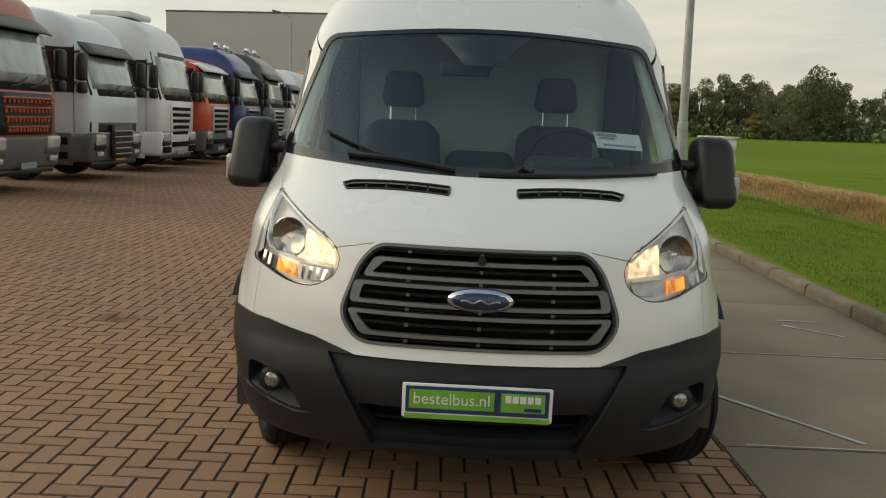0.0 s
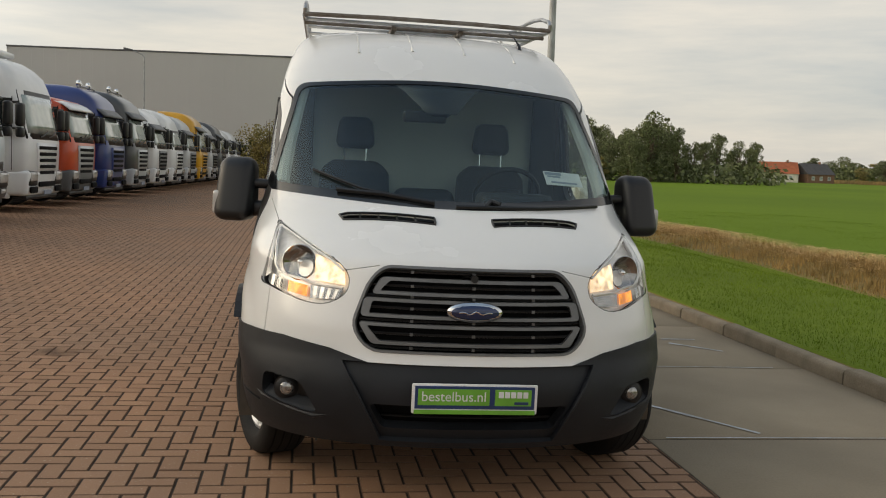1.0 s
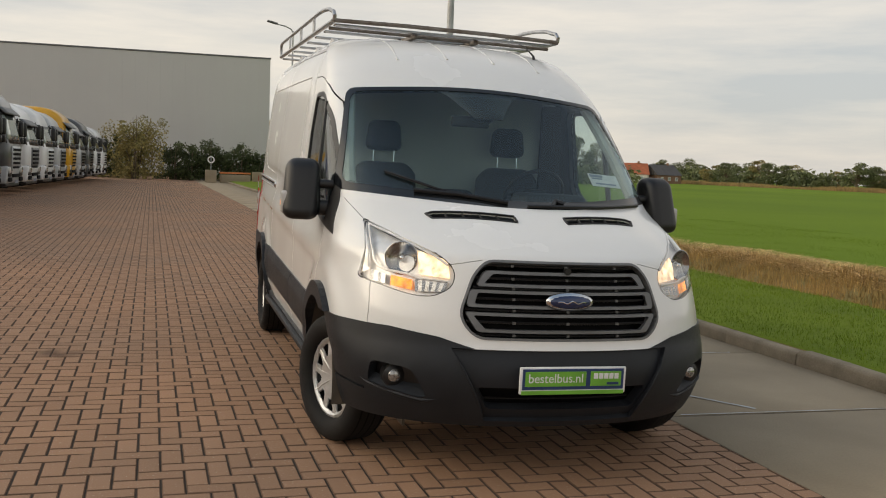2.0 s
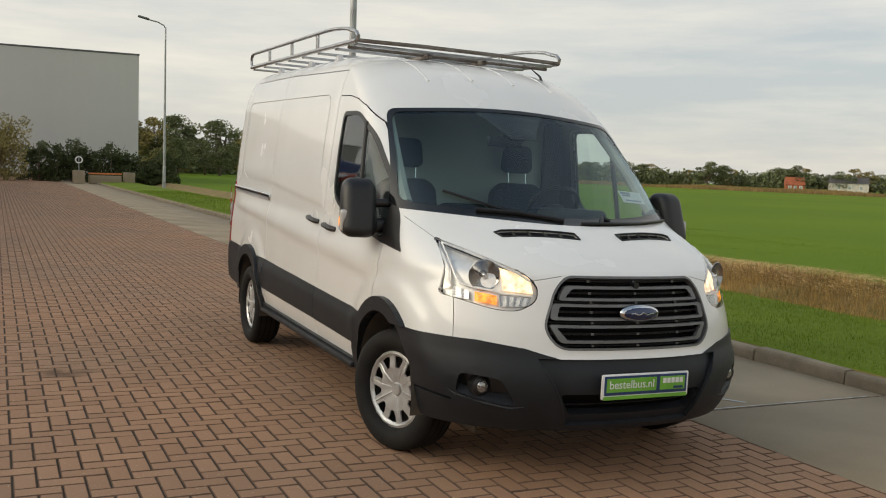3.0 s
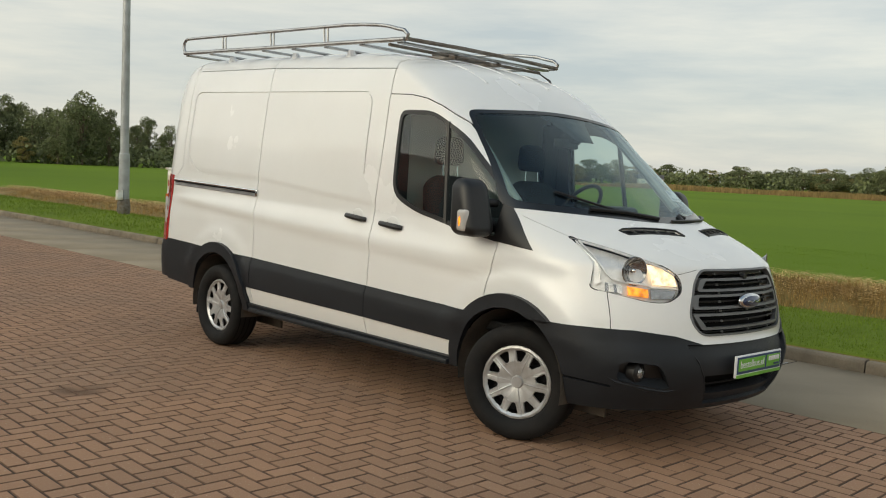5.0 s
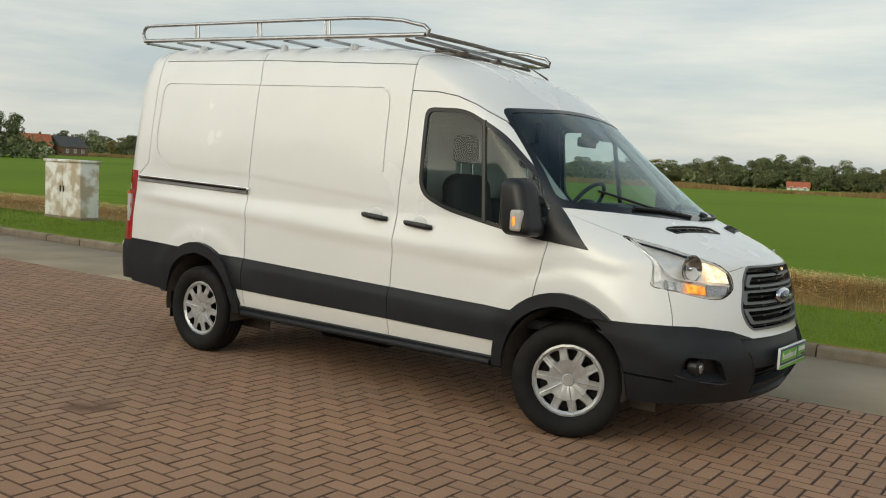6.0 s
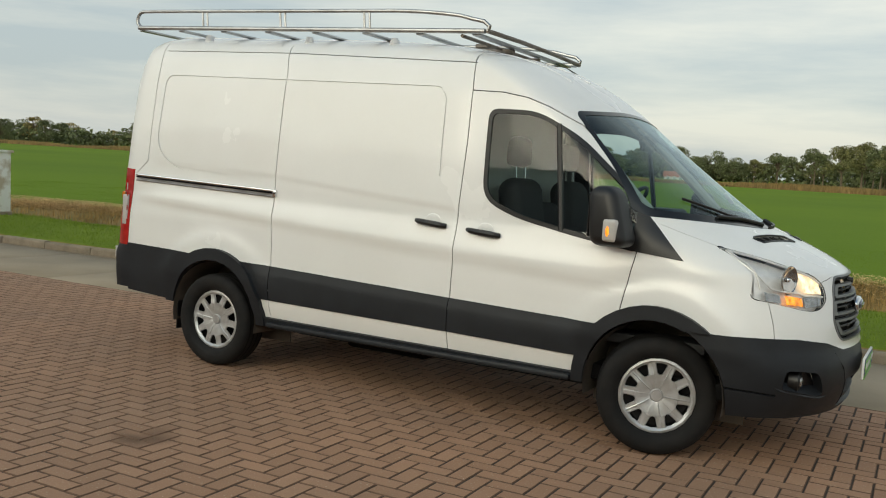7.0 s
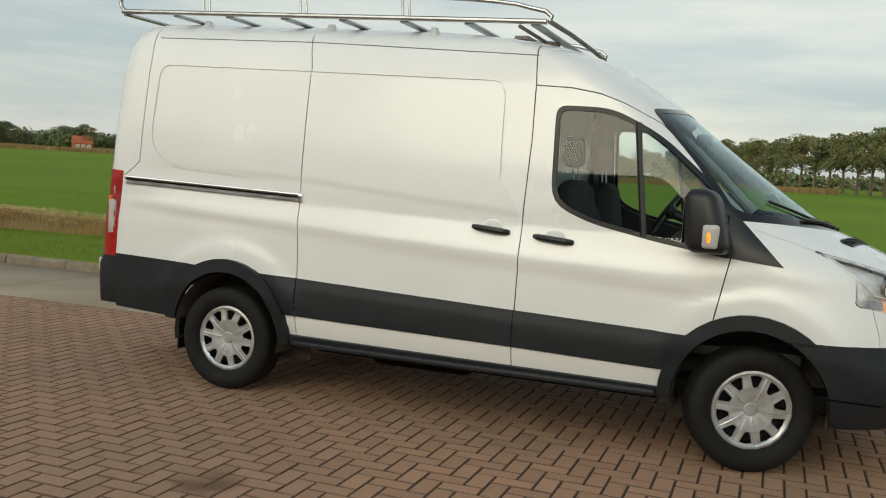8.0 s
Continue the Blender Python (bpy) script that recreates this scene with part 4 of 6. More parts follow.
# oval badge, blank
def ellipsoid(rx, ry, rz, at, bm=None, seg=24):
    tmp = bmesh.new()
    bmesh.ops.create_uvsphere(tmp, u_segments=seg, v_segments=seg // 2, radius=1)
    bmesh.ops.scale(tmp, vec=(rx, ry, rz), verts=tmp.verts)
    bmesh.ops.translate(tmp, vec=at, verts=tmp.verts)
    return merge(bm, tmp)


badge_y = nose_y(0, 0.895)
badge = part("badge", ellipsoid(0.122, 0.030, 0.045, (0, badge_y - 0.008, 0.895)), CHROME, grille, "chrome rimmed oval badge", angle=80)
part("badge_face", ellipsoid(0.112, 0.030, 0.038, (0, badge_y - 0.0125, 0.895)), OVAL_BLUE, badge, "dark blue blank oval", angle=80)
wave = [(-0.070 + 0.010 * k, 0.895 + 0.007 * math.sin(k * 1.1) * (1 - abs(k - 7) / 9)) for k in range(15)]
part("badge_stroke", tube([(x, badge_y - 0.0405 + 0.9 * x * x, z) for x, z in wave], 0.0034, 6), CHROME, badge, "")

# bonnet vents
for s, side in ((RIGHT, on_right), (LEFT, on_left)):
    vent = part("bonnet_vent", lift_zone(shell, ZONE, {VENT}, -0.022, side), SHADE_BLACK, van, "black air vent in the bonnet")
    edge = [(s * 0.135, -0.565), (s * 0.135, -0.50), (s * 0.53, -0.40), (s * 0.57, -0.405), (s * 0.55, -0.46)]

    def bonnet_z(x, y):
        lo_z, hi_z = 1.05, 1.34
        for _ in range(24):
            mid = (lo_z + hi_z) / 2
            if nose_y(x, mid) < y:
                lo_z = mid
            else:
                hi_z = mid
        return lo_z

    ring = []
    for (xa, ya), (xb, yb) in zip(edge, edge[1:] + edge[:1]):
        ring += [(xa + (xb - xa) * i / 5, ya + (yb - ya) * i / 5, bonnet_z(xa + (xb - xa) * i / 5, ya + (yb - ya) * i / 5) + 0.001) for i in range(5)]
    part("vent_rim", tube(ring, 0.006, 6, closed=True), BLACK, vent, "")
    for k in range(1, 5):
        u = k / 5
        xa, ya = s * (0.135 + 0.42 * u), -0.563 + 0.10 * u
        part("vent_fin", tube([(xa, ya, bonnet_z(xa, ya) - 0.006), (xa + s * 0.004, ya + 0.058, bonnet_z(xa, ya + 0.058) - 0.006)], 0.005, 5), BLACK, vent, "")

# headlamps
for s, side in ((RIGHT, on_right), (LEFT, on_left)):
    bm = lift_zone(shell, ZONE, {LAMP}, -0.034)
    bmesh.ops.delete(bm, geom=[f for f in bm.faces if f.calc_center_median().x * s < 0], context="FACES")
    lamp = part("headlamp", bm, REFLECTOR, van, "large swept clear headlamp with lit lamp and amber indicator")
    lens = panel("lens", {LAMP}, LENS, lamp, "clear lens", 0.006, 0.001, keep=side)
    lens.visible_shadow = False

    def at_lamp(x, z, back):
        return (s * x, nose_y(x, z) + back, z)

    def lamp_patch(corners, back, nx=6, nz=4, ripple=0.0, bow=0.0):
        """A plate inside the lamp over four (x, z) corners, with upright flutes or a hollow."""
        (xa, za), (xb, zb), (xc, zc), (xd, zd) = corners
        out, rows = bmesh.new(), []
        for i in range(nz + 1):
            v = i / nz
            row = []
            for j in range(nx + 1):
                u = j / nx
                x, z = (xa + (xb - xa) * u) * (1 - v) + (xd + (xc - xd) * u) * v, (za + (zb - za) * u) * (1 - v) + (zd + (zc - zd) * u) * v
                row.append(out.verts.new(at_lamp(x, z, back + ripple * (j % 2) + bow * (1 - (2 * u - 1) ** 2) * (1 - (2 * v - 1) ** 2))))
            rows.append(row)
        for p, q in zip(rows, rows[1:]):
            for j in range(nx):
                out.faces.new((p[j], p[j + 1], q[j + 1], q[j]))
        bmesh.ops.recalc_face_normals(out, faces=out.faces)
        return out

    # round mirrored bowl with its bulb cap
    bowl = lathe([(0.010, 0.026), (0.030, 0.022), (0.052, 0.012), (0.068, -0.004), (0.076, -0.012), (0.080, -0.010)], "y", 32)
    ob = part("main_bowl", bowl, BOWL, lamp, "mirrored round reflector bowl", angle=60)
    ob.matrix_local = Matrix.Translation(at_lamp(0.738, 1.052, 0.016)) @ pose(0, 0, 0, 0, 0, s * 22)
    cap = part("bulb_cap", ellipsoid(0.016, 0.020, 0.016, (0, 0, 0)), CHROME, ob, "", angle=80)
    cap.matrix_local = pose(0.0, 0.006, 0.0)
    # lit dipped beam: fluted reflector with a bright middle
    part("dipped_beam", lamp_patch([(0.672, 0.985), (0.542, 0.975), (0.548, 1.058), (0.672, 1.092)], 0.014, 8, 4, 0.003, 0.012), LAMP_WARM, lamp, "lit warm white dipped beam", angle=20)
    # lit indicator below the divider, and the clear cells on either side of it
    part("indicator", lamp_patch([(0.790, 0.924), (0.704, 0.912), (0.700, 0.958), (0.785, 0.970)], 0.012, 8, 3, 0.003), LAMP_AMBER, lamp, "lit amber indicator", angle=20)
    part("side_cell", lamp_patch([(0.692, 0.906), (0.572, 0.915), (0.552, 0.955), (0.690, 0.962)], 0.012, 9, 4, 0.004), BOWL, lamp, "faceted clear cell", angle=10)
    part("side_cell", lamp_patch([(0.868, 0.938), (0.812, 0.928), (0.806, 0.972), (0.860, 0.985)], 0.012, 4, 3, 0.006), BOWL, lamp, "faceted clear cell", angle=10)
    # dark fluted strip at the outer edge
    part("fluted_strip", lamp_patch([(0.895, 0.965), (0.868, 0.985), (0.856, 1.13), (0.862, 1.17)], 0.012, 4, 10, 0.0015), REFLECTOR, lamp, "", angle=10)
    # bright line down the outer side and along under the beam
    part("light_guide", tube([at_lamp(x, z, 0.008) for x, z in ((0.838, 1.185), (0.850, 1.12), (0.848, 1.03), (0.832, 1.002), (0.79, 0.990), (0.72, 0.982), (0.68, 0.968), (0.62, 0.966), (0.552, 0.962))], 0.0062, 6), REFLECTOR, lamp, "bright outline strip")
    part("light_guide", tube([at_lamp(x, z, 0.008) for x, z in ((0.872, 0.995), (0.866, 1.08), (0.858, 1.16), (0.845, 1.190))], 0.0040, 6), REFLECTOR, lamp, "")
    part("lamp_brow", tube([at_lamp(x, z, 0.008) for x, z in ((0.838, 1.190), (0.76, 1.153), (0.68, 1.112), (0.60, 1.073), (0.55, 1.035))], 0.0060, 6), REFLECTOR, lamp, "")
    part("lamp_bezel", tube([at_lamp(x, z, 0.004) for x, z in [(-a, b) for a, b in LAMP_OUT]], 0.0035, 5, closed=True), BLACK, lamp, "")

# fog lamps and lower intake
for s, side in ((RIGHT, on_right), (LEFT, on_left)):
    part("fog_lamp_recess", lift_zone(shell, ZONE, {FOG}, -0.055, side), BLACK, bumper, "recessed black fog lamp niche")
    at = Vector((s * 0.775, nose_y(0.775, 0.515) + 0.035, 0.515))
    fog = part("fog_lamp", lathe([(0.0, -0.012), (0.040, -0.008), (0.050, 0.0), (0.056, 0.0), (0.056, 0.05), (0.0, 0.05)], "y", 24), BLACK, bumper, "round fog lamp")
    fog.matrix_local = Matrix.Translation(at)
    # sloping floor of the niche
    floor_bm, front, back = bmesh.new(), [], []
    for x, z in ((0.885, 0.480), (0.80, 0.458), (0.70, 0.437), (0.63, 0.438)):
        front.append(floor_bm.verts.new((s * x, nose_y(x, z) - 0.006, z)))
        back.append(floor_bm.verts.new((s * (x + 0.01), nose_y(x, z) + 0.055, z + 0.045)))
    for k in range(3):
        floor_bm.faces.new((front[k], front[k + 1], back[k + 1], back[k]))
    part("niche_floor", floor_bm, PLASTIC, bumper, "")
    part("fog_lens", ellipsoid(0.031, 0.013, 0.031, (0, -0.008, 0)), FOG_GLASS, fog, "", angle=80)
# closes the opening; near-black colour in place of deep shade
part("intake_back", box((1.0, 0.04, 0.26), (0, -0.80, 0.44), 0.01, 1), SHADE_BLACK, bumper, "")
part("lower_intake", lift_zone(shell, ZONE, {INTAKE}, -0.11), SHADE_BLACK, bumper, "lower air intake with its depth in shade black")
for z in (0.40, 0.43):
    part("intake_bar", nose_bar(z, -0.37, 0.37, 0.006, 0.085), BLACK, bumper, "")
# raised edges that run down the bumper beside the sign
for s in (RIGHT, LEFT):
    pts = [(s * x, nose_y(x, z) - 0.008, z) for x, z in ((0.545, 0.660), (0.50, 0.58), (0.458, 0.50), (0.412, 0.41), (0.385, 0.35))]
    part("bumper_rib", tube(pts, [0.003, 0.005, 0.006, 0.005, 0.003], 8), PLASTIC, bumper, "")
    lip = [(s * x, nose_y(x, z) - 0.004, z) for x, z in ((0.60, 0.43), (0.66, 0.418), (0.76, 0.435), (0.88, 0.465), (0.925, 0.50))]
    part("fog_lip", tube(lip, [0.005, 0.012, 0.012, 0.010, 0.004], 8), PLASTIC, bumper, "")

# dealer sign in the place of the number plate
sign_y = nose_y(0, 0.55) - 0.018
sign = part("front_sign", box((0.53, 0.014, 0.125), (0.005, sign_y, 0.545), 0.006), CARD, van, "white framed sign in blue and green on the bumper")
part("sign_field", box((0.505, 0.004, 0.096), (0.005, sign_y - 0.0075, 0.551), 0.002, 1), PLATE_BLUE, sign, "dark blue field")
part("sign_panel", box((0.30, 0.004, 0.068), (-0.085, sign_y - 0.0105, 0.553), 0.001, 1), PLATE_GREEN, sign, "green panel")
part("sign_panel", box((0.155, 0.004, 0.068), (0.165, sign_y - 0.0105, 0.553), 0.001, 1), PLATE_GREEN, sign, "green panel")
part("sign_bar", box((0.060, 0.003, 0.012), (0.200, sign_y - 0.0135, 0.531), 0.001, 1), PLATE_BLUE, sign, "")
for k in range(5):
    part("sign_bar", box((0.021, 0.003, 0.026), (0.113 + 0.026 * k, sign_y - 0.0138, 0.566), 0.001, 1), CARD, sign, "")
part("sign_foot", box((0.51, 0.004, 0.018), (0.005, sign_y - 0.0085, 0.490), 0.001, 1), PLATE_GREEN, sign, "green strip along the foot")
word = bpy.data.curves.new("sign_word", "FONT")
word.body, word.size, word.align_x, word.extrude = "bestelbus.nl", 0.058, "CENTER", 0.001
word_ob = new("sign_word", word)
word.materials.append(CARD)
word_ob.parent = sign
word_ob.matrix_local = pose(-0.085, sign_y - 0.0135, 0.537, 90, 0, 0)


# wheels
def make_wheel(name):
    wheel = new(name)
    profile = [(0.212, 0.060), (0.220, 0.085), (0.233, 0.102), (0.258, 0.113), (0.288, 0.116), (0.312, 0.108), (0.328, 0.095), (0.335, 0.080), (0.338, 0.05), (0.338, -0.05),
               (0.335, -0.08), (0.312, -0.108), (0.28, -0.116), (0.235, -0.108), (0.205, -0.085)]
    tyre = part("tyre", lathe([(r, -a) for r, a in profile], "x", 56), RUBBER, wheel, "black road tyre", angle=50)
    for k in range(4):
        a = -0.066 + 0.044 * k
        part("tread_groove", lathe([(0.3384, a - 0.004), (0.3385, a + 0.004)], "x", 56), SHADE_BLACK, tyre, "")
    part("rim", lathe([(0.212, -0.055), (0.200, -0.03), (0.185, 0.0), (0.05, 0.01), (0.0, 0.01)], "x", 40), BLACK, wheel, "dark steel rim behind the cover")
    # cover: a silver dish with ten rounded openings between narrow spokes
    cover = bmesh.new()
    sectors, r_in, r_out = 10, 0.120, 0.190
    radii = [0.0, 0.030, 0.036, 0.06, 0.085, 0.105, 0.115] + [r_in + (r_out - r_in) * (0.5 - 0.5 * math.cos(math.pi * k / 12)) for k in range(13)] + [0.194, 0.203, 0.211, 0.217]
    depth_at = [(0.0, -0.060), (0.030, -0.062), (0.036, -0.052), (0.085, -0.060), (0.12, -0.065), (0.165, -0.060), (0.192, -0.062), (0.203, -0.074), (0.211, -0.072), (0.217, -0.058)]
    columns = [-0.5, -0.47, -0.40] + [None] * 9 + [0.40, 0.47]
    vs = []
    for r in radii:
        k = abs(2 * (r - r_in) / (r_out - r_in) - 1)
        g = lerp([(r_in, 0.20), (r_out, 0.335)], r) * (max(0.0, 1 - k ** 5) ** 0.2 if r_in <= r <= r_out else 0.0)
        g = max(g, 0.004)
        row = []
        for q in range(sectors):
            for c_ in range(len(columns)):
                u = columns[c_]
                if u is None:
                    u = g * ((c_ - 3) - 4) / 4
                elif abs(u) < 0.42:
                    u = math.copysign(min(0.42, g + 0.03), u)
                ang = 2 * math.pi * (q + u) / sectors
                ridge = 0.006 * max(0.0, 1 - abs(abs(u) - 0.5) * 14) * (1.0 if q % 2 else 0.55) if 0.045 < r < 0.195 else 0.0
                rim_up = 0.004 if r_in < r < r_out and 0.02 < abs(u) - g < 0.05 else 0.0
                row.append(cover.verts.new((lerp(depth_at, r) - ridge - rim_up, r * math.cos(ang), r * math.sin(ang))))
        vs.append(row)
    n_a = len(vs[0])
    for k in range(len(radii) - 1):
        for i in range(n_a):
            if r_in - 1e-6 <= radii[k] and radii[k + 1] <= r_out + 1e-6 and 3 <= i % len(columns) < 11:
                continue
            j = (i + 1) % n_a
            cover.faces.new((vs[k][i], vs[k][j], vs[k + 1][j], vs[k + 1][i]))
    bmesh.ops.remove_doubles(cover, verts=cover.verts, dist=2e-4)
    bmesh.ops.recalc_face_normals(cover, faces=cover.faces)
    dish = thick(part("wheel_cover", cover, SILVER, wheel, "silver plastic wheel cover with ten openings", angle=22), 0.010, 0.0)
    part("hub_cap", cylinder(0.026, 0.008, (-0.063, 0, 0), "x", sides=24, bevel=0.002), SILVER, dish, "")
    return wheel


for (y, z), turn in zip(WHEELS, (19.0, 0.0)):
    for s in (RIGHT, LEFT):
        w = make_wheel("wheel")
        w.parent = van
        w.matrix_local = pose(s * (0.868 if y < 1 else 0.895), y, z + 0.001, 0, 0, (0 if s == RIGHT else 180) + turn) @ pose(0, 0, 0, 23 if y < 1 else 60, 0, 0)
        # wheel house
        bm = lathe([(0.40, -0.30), (0.40, 0.30)], "x", 32)
        bmesh.ops.delete(bm, geom=[v for v in bm.verts if v.co.z < -0.12], context="VERTS")
        house = part("wheel_house", box((0.012, 0.9, 0.62), (s * -0.06 + 0.0, 0, 0.13), bm=bm), HOUSE_DUST, van, "dusty wheel house")
        house.matrix_local = pose(s * 0.70, y, z + 0.03)
        part("mud_flap", box((0.20, 0.012, 0.24), (s * 0.86, y + 0.40, 0.335), 0.004, 1), BLACK, van, "black rubber mud flap") if y > 1 else None

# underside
part("floor_pan", box((1.72, 4.2, 0.10), (0, 1.55, 0.40), 0.02), SHADE_BLACK, van, "dark underside")
# added block that keeps light from under the van
part("underbody_tray", box((1.30, 2.3, 0.15), (0, 1.65, 0.335), 0.03), SHADE_BLACK, van, "dark box added to deepen the shade under the van")
part("exhaust_box", box((0.35, 0.7, 0.16), (-0.3, 2.1, 0.27), 0.04), SHADE_BLACK, van, "")
part("side_step", box((0.10, 2.28, 0.035), (-0.975, 1.62, 0.375), 0.012), PLASTIC, van, "dark grey step along the sill")
part("side_step", box((0.10, 2.28, 0.035), (0.975, 1.62, 0.375), 0.012), PLASTIC, van, "dark grey step along the sill")


# side skin at a place seen from the side
def side_x(y, z):
    flat = z - max(0.0, min(1.0, (z - 1.3) / 0.8)) * 0.032 * max(0.0, y - 1.1)
    w, yf, d = lerp(HALF_W, flat), lerp(FRONT_Y, flat), lerp(SWEEP, flat)
    if y < yf + d:
        c = max(0.0, 1 - (y - yf) / d) ** 1.1
        w *= math.sqrt(max(0.0, 1 - c * c)) ** (2 / 2.2)
    return (w + pressing(y, flat)) * (1.0 - 0.012 * max(0.0, y - 2.5))


# door handles
for y0, y1, z0, z1, owner in ((1.60, 1.38, 1.208, 1.187, sliding_door), (1.225, 1.00, 1.178, 1.158, None)):
    yc, zc = (y0 + y1) / 2, (z0 + z1) / 2
    x = -side_x(yc, zc)
    owner = owner or [o for o in van.children if o.name.startswith("front_door")][0]
    pts = [(x - 0.005, y0, z0), (x - 0.028, y0 - 0.03, z0 - 0.003), (x - 0.032, yc, zc), (x - 0.028, y1 + 0.03, z1 + 0.003), (x - 0.005, y1, z1)]
    handle = part("door_handle", tube(pts, [0.014, 0.018, 0.019, 0.019, 0.015], 8), BLACK, owner, "black pull handle")
    part("handle_cup", ellipsoid(0.0045, 0.055, 0.040, (x + 0.0005, yc - 0.01, zc + 0.022)), WHITE_PAINT, owner, "round recess behind the handle", angle=80)

# sliding door rail
rail_pts = [(-side_x(y, 1.33) - 0.004, y, 1.298 + (y - 2.77) * 0.030) for y in (2.775, 3.1, 3.5, 3.9, 4.17)]
rail = part("slide_rail", prism([(-0.004, -0.022), (0.010, -0.022), (0.010, 0.022), (-0.004, 0.022)], 1.38, lambda a, b, c: (-side_x(2.775 + c, 1.33) - a, 2.785 + c, 1.302 + b + 0.030 * c)), STEEL, van, "steel sliding door rail with a dark slot")
part("rail_edge", tube([(p[0] - 0.010, p[1], p[2] + 0.022) for p in rail_pts], 0.009, 8), CHROME, rail, "bright upper edge of the rail")
part("rail_slot", tube([(p[0] - 0.009, p[1], p[2] + 0.006) for p in rail_pts], 0.0055, 6), SHADE_BLACK, rail, "dark slot of the rail")
part("rail_edge", tube([(p[0] - 0.008, p[1], p[2] - 0.020) for p in rail_pts], 0.006, 6), STEEL, rail, "steel lower edge of the rail")
part("rail_stop", box((0.03, 0.03, 0.05), (rail_pts[0][0] - 0.004, 2.775, 1.30), 0.006), CHROME, rail, "")
part("side_divider", tube([(-side_x(0.695, 1.85) + 0.004, 0.695, 1.85), (-side_x(0.61, 1.22) + 0.004, 0.612, 1.22)], 0.018, 6), BLACK, [o for o in van.children if o.name.startswith("front_door")][0], "black bar in the window")
part("side_divider", tube([(side_x(0.695, 1.85) - 0.004, 0.695, 1.85), (side_x(0.61, 1.22) - 0.004, 0.612, 1.22)], 0.018, 6), BLACK, [o for o in van.children if o.name.startswith("front_door")][1], "black bar in the window")

# tail lamp inserts
tail_x = -side_x(4.22, 1.1) - 0.006
insert = part("tail_lamp_insert", box((0.016, 0.060, 0.235), (tail_x, 4.262, 1.085), 0.006), CLEAR_LENS, van, "clear strip in the tail lamp")
for k in range(7):
    part("lamp_flute", box((0.006, 0.010, 0.040 if k < 5 else 0.055), (tail_x - 0.009, 4.238 + 0.002 * (k % 2), 0.99 + 0.055 * k), 0.002, 1), SILVER if k % 2 else RED_LENS, insert, "")
part("tail_lamp_insert", box((0.014, 0.030, 0.050), (tail_x, 4.285, 1.20), 0.005), AMBER, van, "amber strip in the tail lamp")
part("marker_lamp", box((0.02, 0.03, 0.09), (-0.940, 4.375, 0.74), 0.004), CLEAR_LENS, van, "small white rear marker")

# door mirrors
for s in (RIGHT, LEFT):
    owner = [o for o in van.children if o.name.startswith("front_door")][0 if s == RIGHT else 1]
    bm = box((0.205, 0.20, 0.335), (0, 0, 0), 0.062, 5)
    for v in bm.verts:
        v.co.y += 0.05 * (v.co.z / 0.17) * (1 if v.co.y < 0 else 0.2)
        v.co.x *= 1.0 - 0.10 * max(0.0, v.co.z) / 0.17
    mirror = part("door_mirror", bm, BLACK, owner, "large black door mirror on an arm", angle=70)
    mirror.matrix_local = pose(s * 1.095, 0.275, 1.335, 0, 0, s * 11)
    part("mirror_glass", box((0.14, 0.006, 0.25), (0, 0.1005, 0.0), 0.002, 1), CHROME, mirror, "mirror glass")
    ind = part("mirror_indicator", box((0.05, 0.085, 0.125), (s * 0.085, -0.055, -0.075), 0.018, 3), CLEAR_LENS, mirror, "clear indicator lamp on the mirror")
    part("indicator_bulb", ellipsoid(0.005, 0.012, 0.030, (s * 0.109, -0.05, -0.08)), LAMP_AMBER, ind, "amber lamp", angle=80)
    part("mirror_arm", box((0.16, 0.11, 0.085), (s * -0.12, 0.005, -0.10), 0.03, 3), BLACK, mirror, "black mirror arm")
    part("mirror_arm", box((0.14, 0.09, 0.05), (s * -0.12, 0.01, 0.03), 0.02, 3), BLACK, mirror, "")

# windscreen wipers
for pts, r in ((((-0.12, 1.325), (-0.46, 1.375), (-0.70, 1.455)), 0.008), (((-0.58, 1.365), (-0.36, 1.355), (-0.12, 1.325)), 0.012), (((0.75, 1.335), (0.40, 1.318), (-0.02, 1.312)), 0.010), (((0.12, 1.315), (0.16, 1.345), (0.20, 1.330)), 0.012)):
    fine = []
    for (xa, za), (xb, zb) in zip(pts, pts[1:]):
        fine += [(xa + (xb - xa) * i / 6, nose_y(xa + (xb - xa) * i / 6, za + (zb - za) * i / 6) - 0.018, za + (zb - za) * i / 6) for i in range(7)]
    part("wiper", tube(fine, r, 6), BLACK, van, "black wiper arm and blade")

# roof: three pressed ribs and a short aerial
for x in (-0.46, -0.142, 0.17, 0.478):
    pts = []
    for i in range(18):
        y = 0.815 + i * 0.2
        lo_z, hi_z = 1.9, 2.412
        for _ in range(26):
            mid = (lo_z + hi_z) / 2
            w, yf, d = lerp(HALF_W, mid), lerp(FRONT_Y, mid), lerp(SWEEP, mid)
            inside = abs(x) < w and y > yf + d * (1 - math.sqrt(max(0.0, 1 - (abs(x) / w) ** 2.2)) ** 0.909)
            lo_z, hi_z = (mid, hi_z) if inside else (lo_z, mid)
        pts.append(Vector(lifted(x, y, lo_z)) + Vector((0, 0, -0.004)))
    part("roof_rib", tube(pts, 0.011, 6), WHITE_PAINT, van, "")
part("aerial", tube([(0.572, 1.13, 2.262), (0.572, 1.145, 2.295), (0.555, 1.27, 2.37), (0.54, 1.42, 2.42)], [0.014, 0.008, 0.003, 0.002], 6), BLACK, van, "short black aerial")

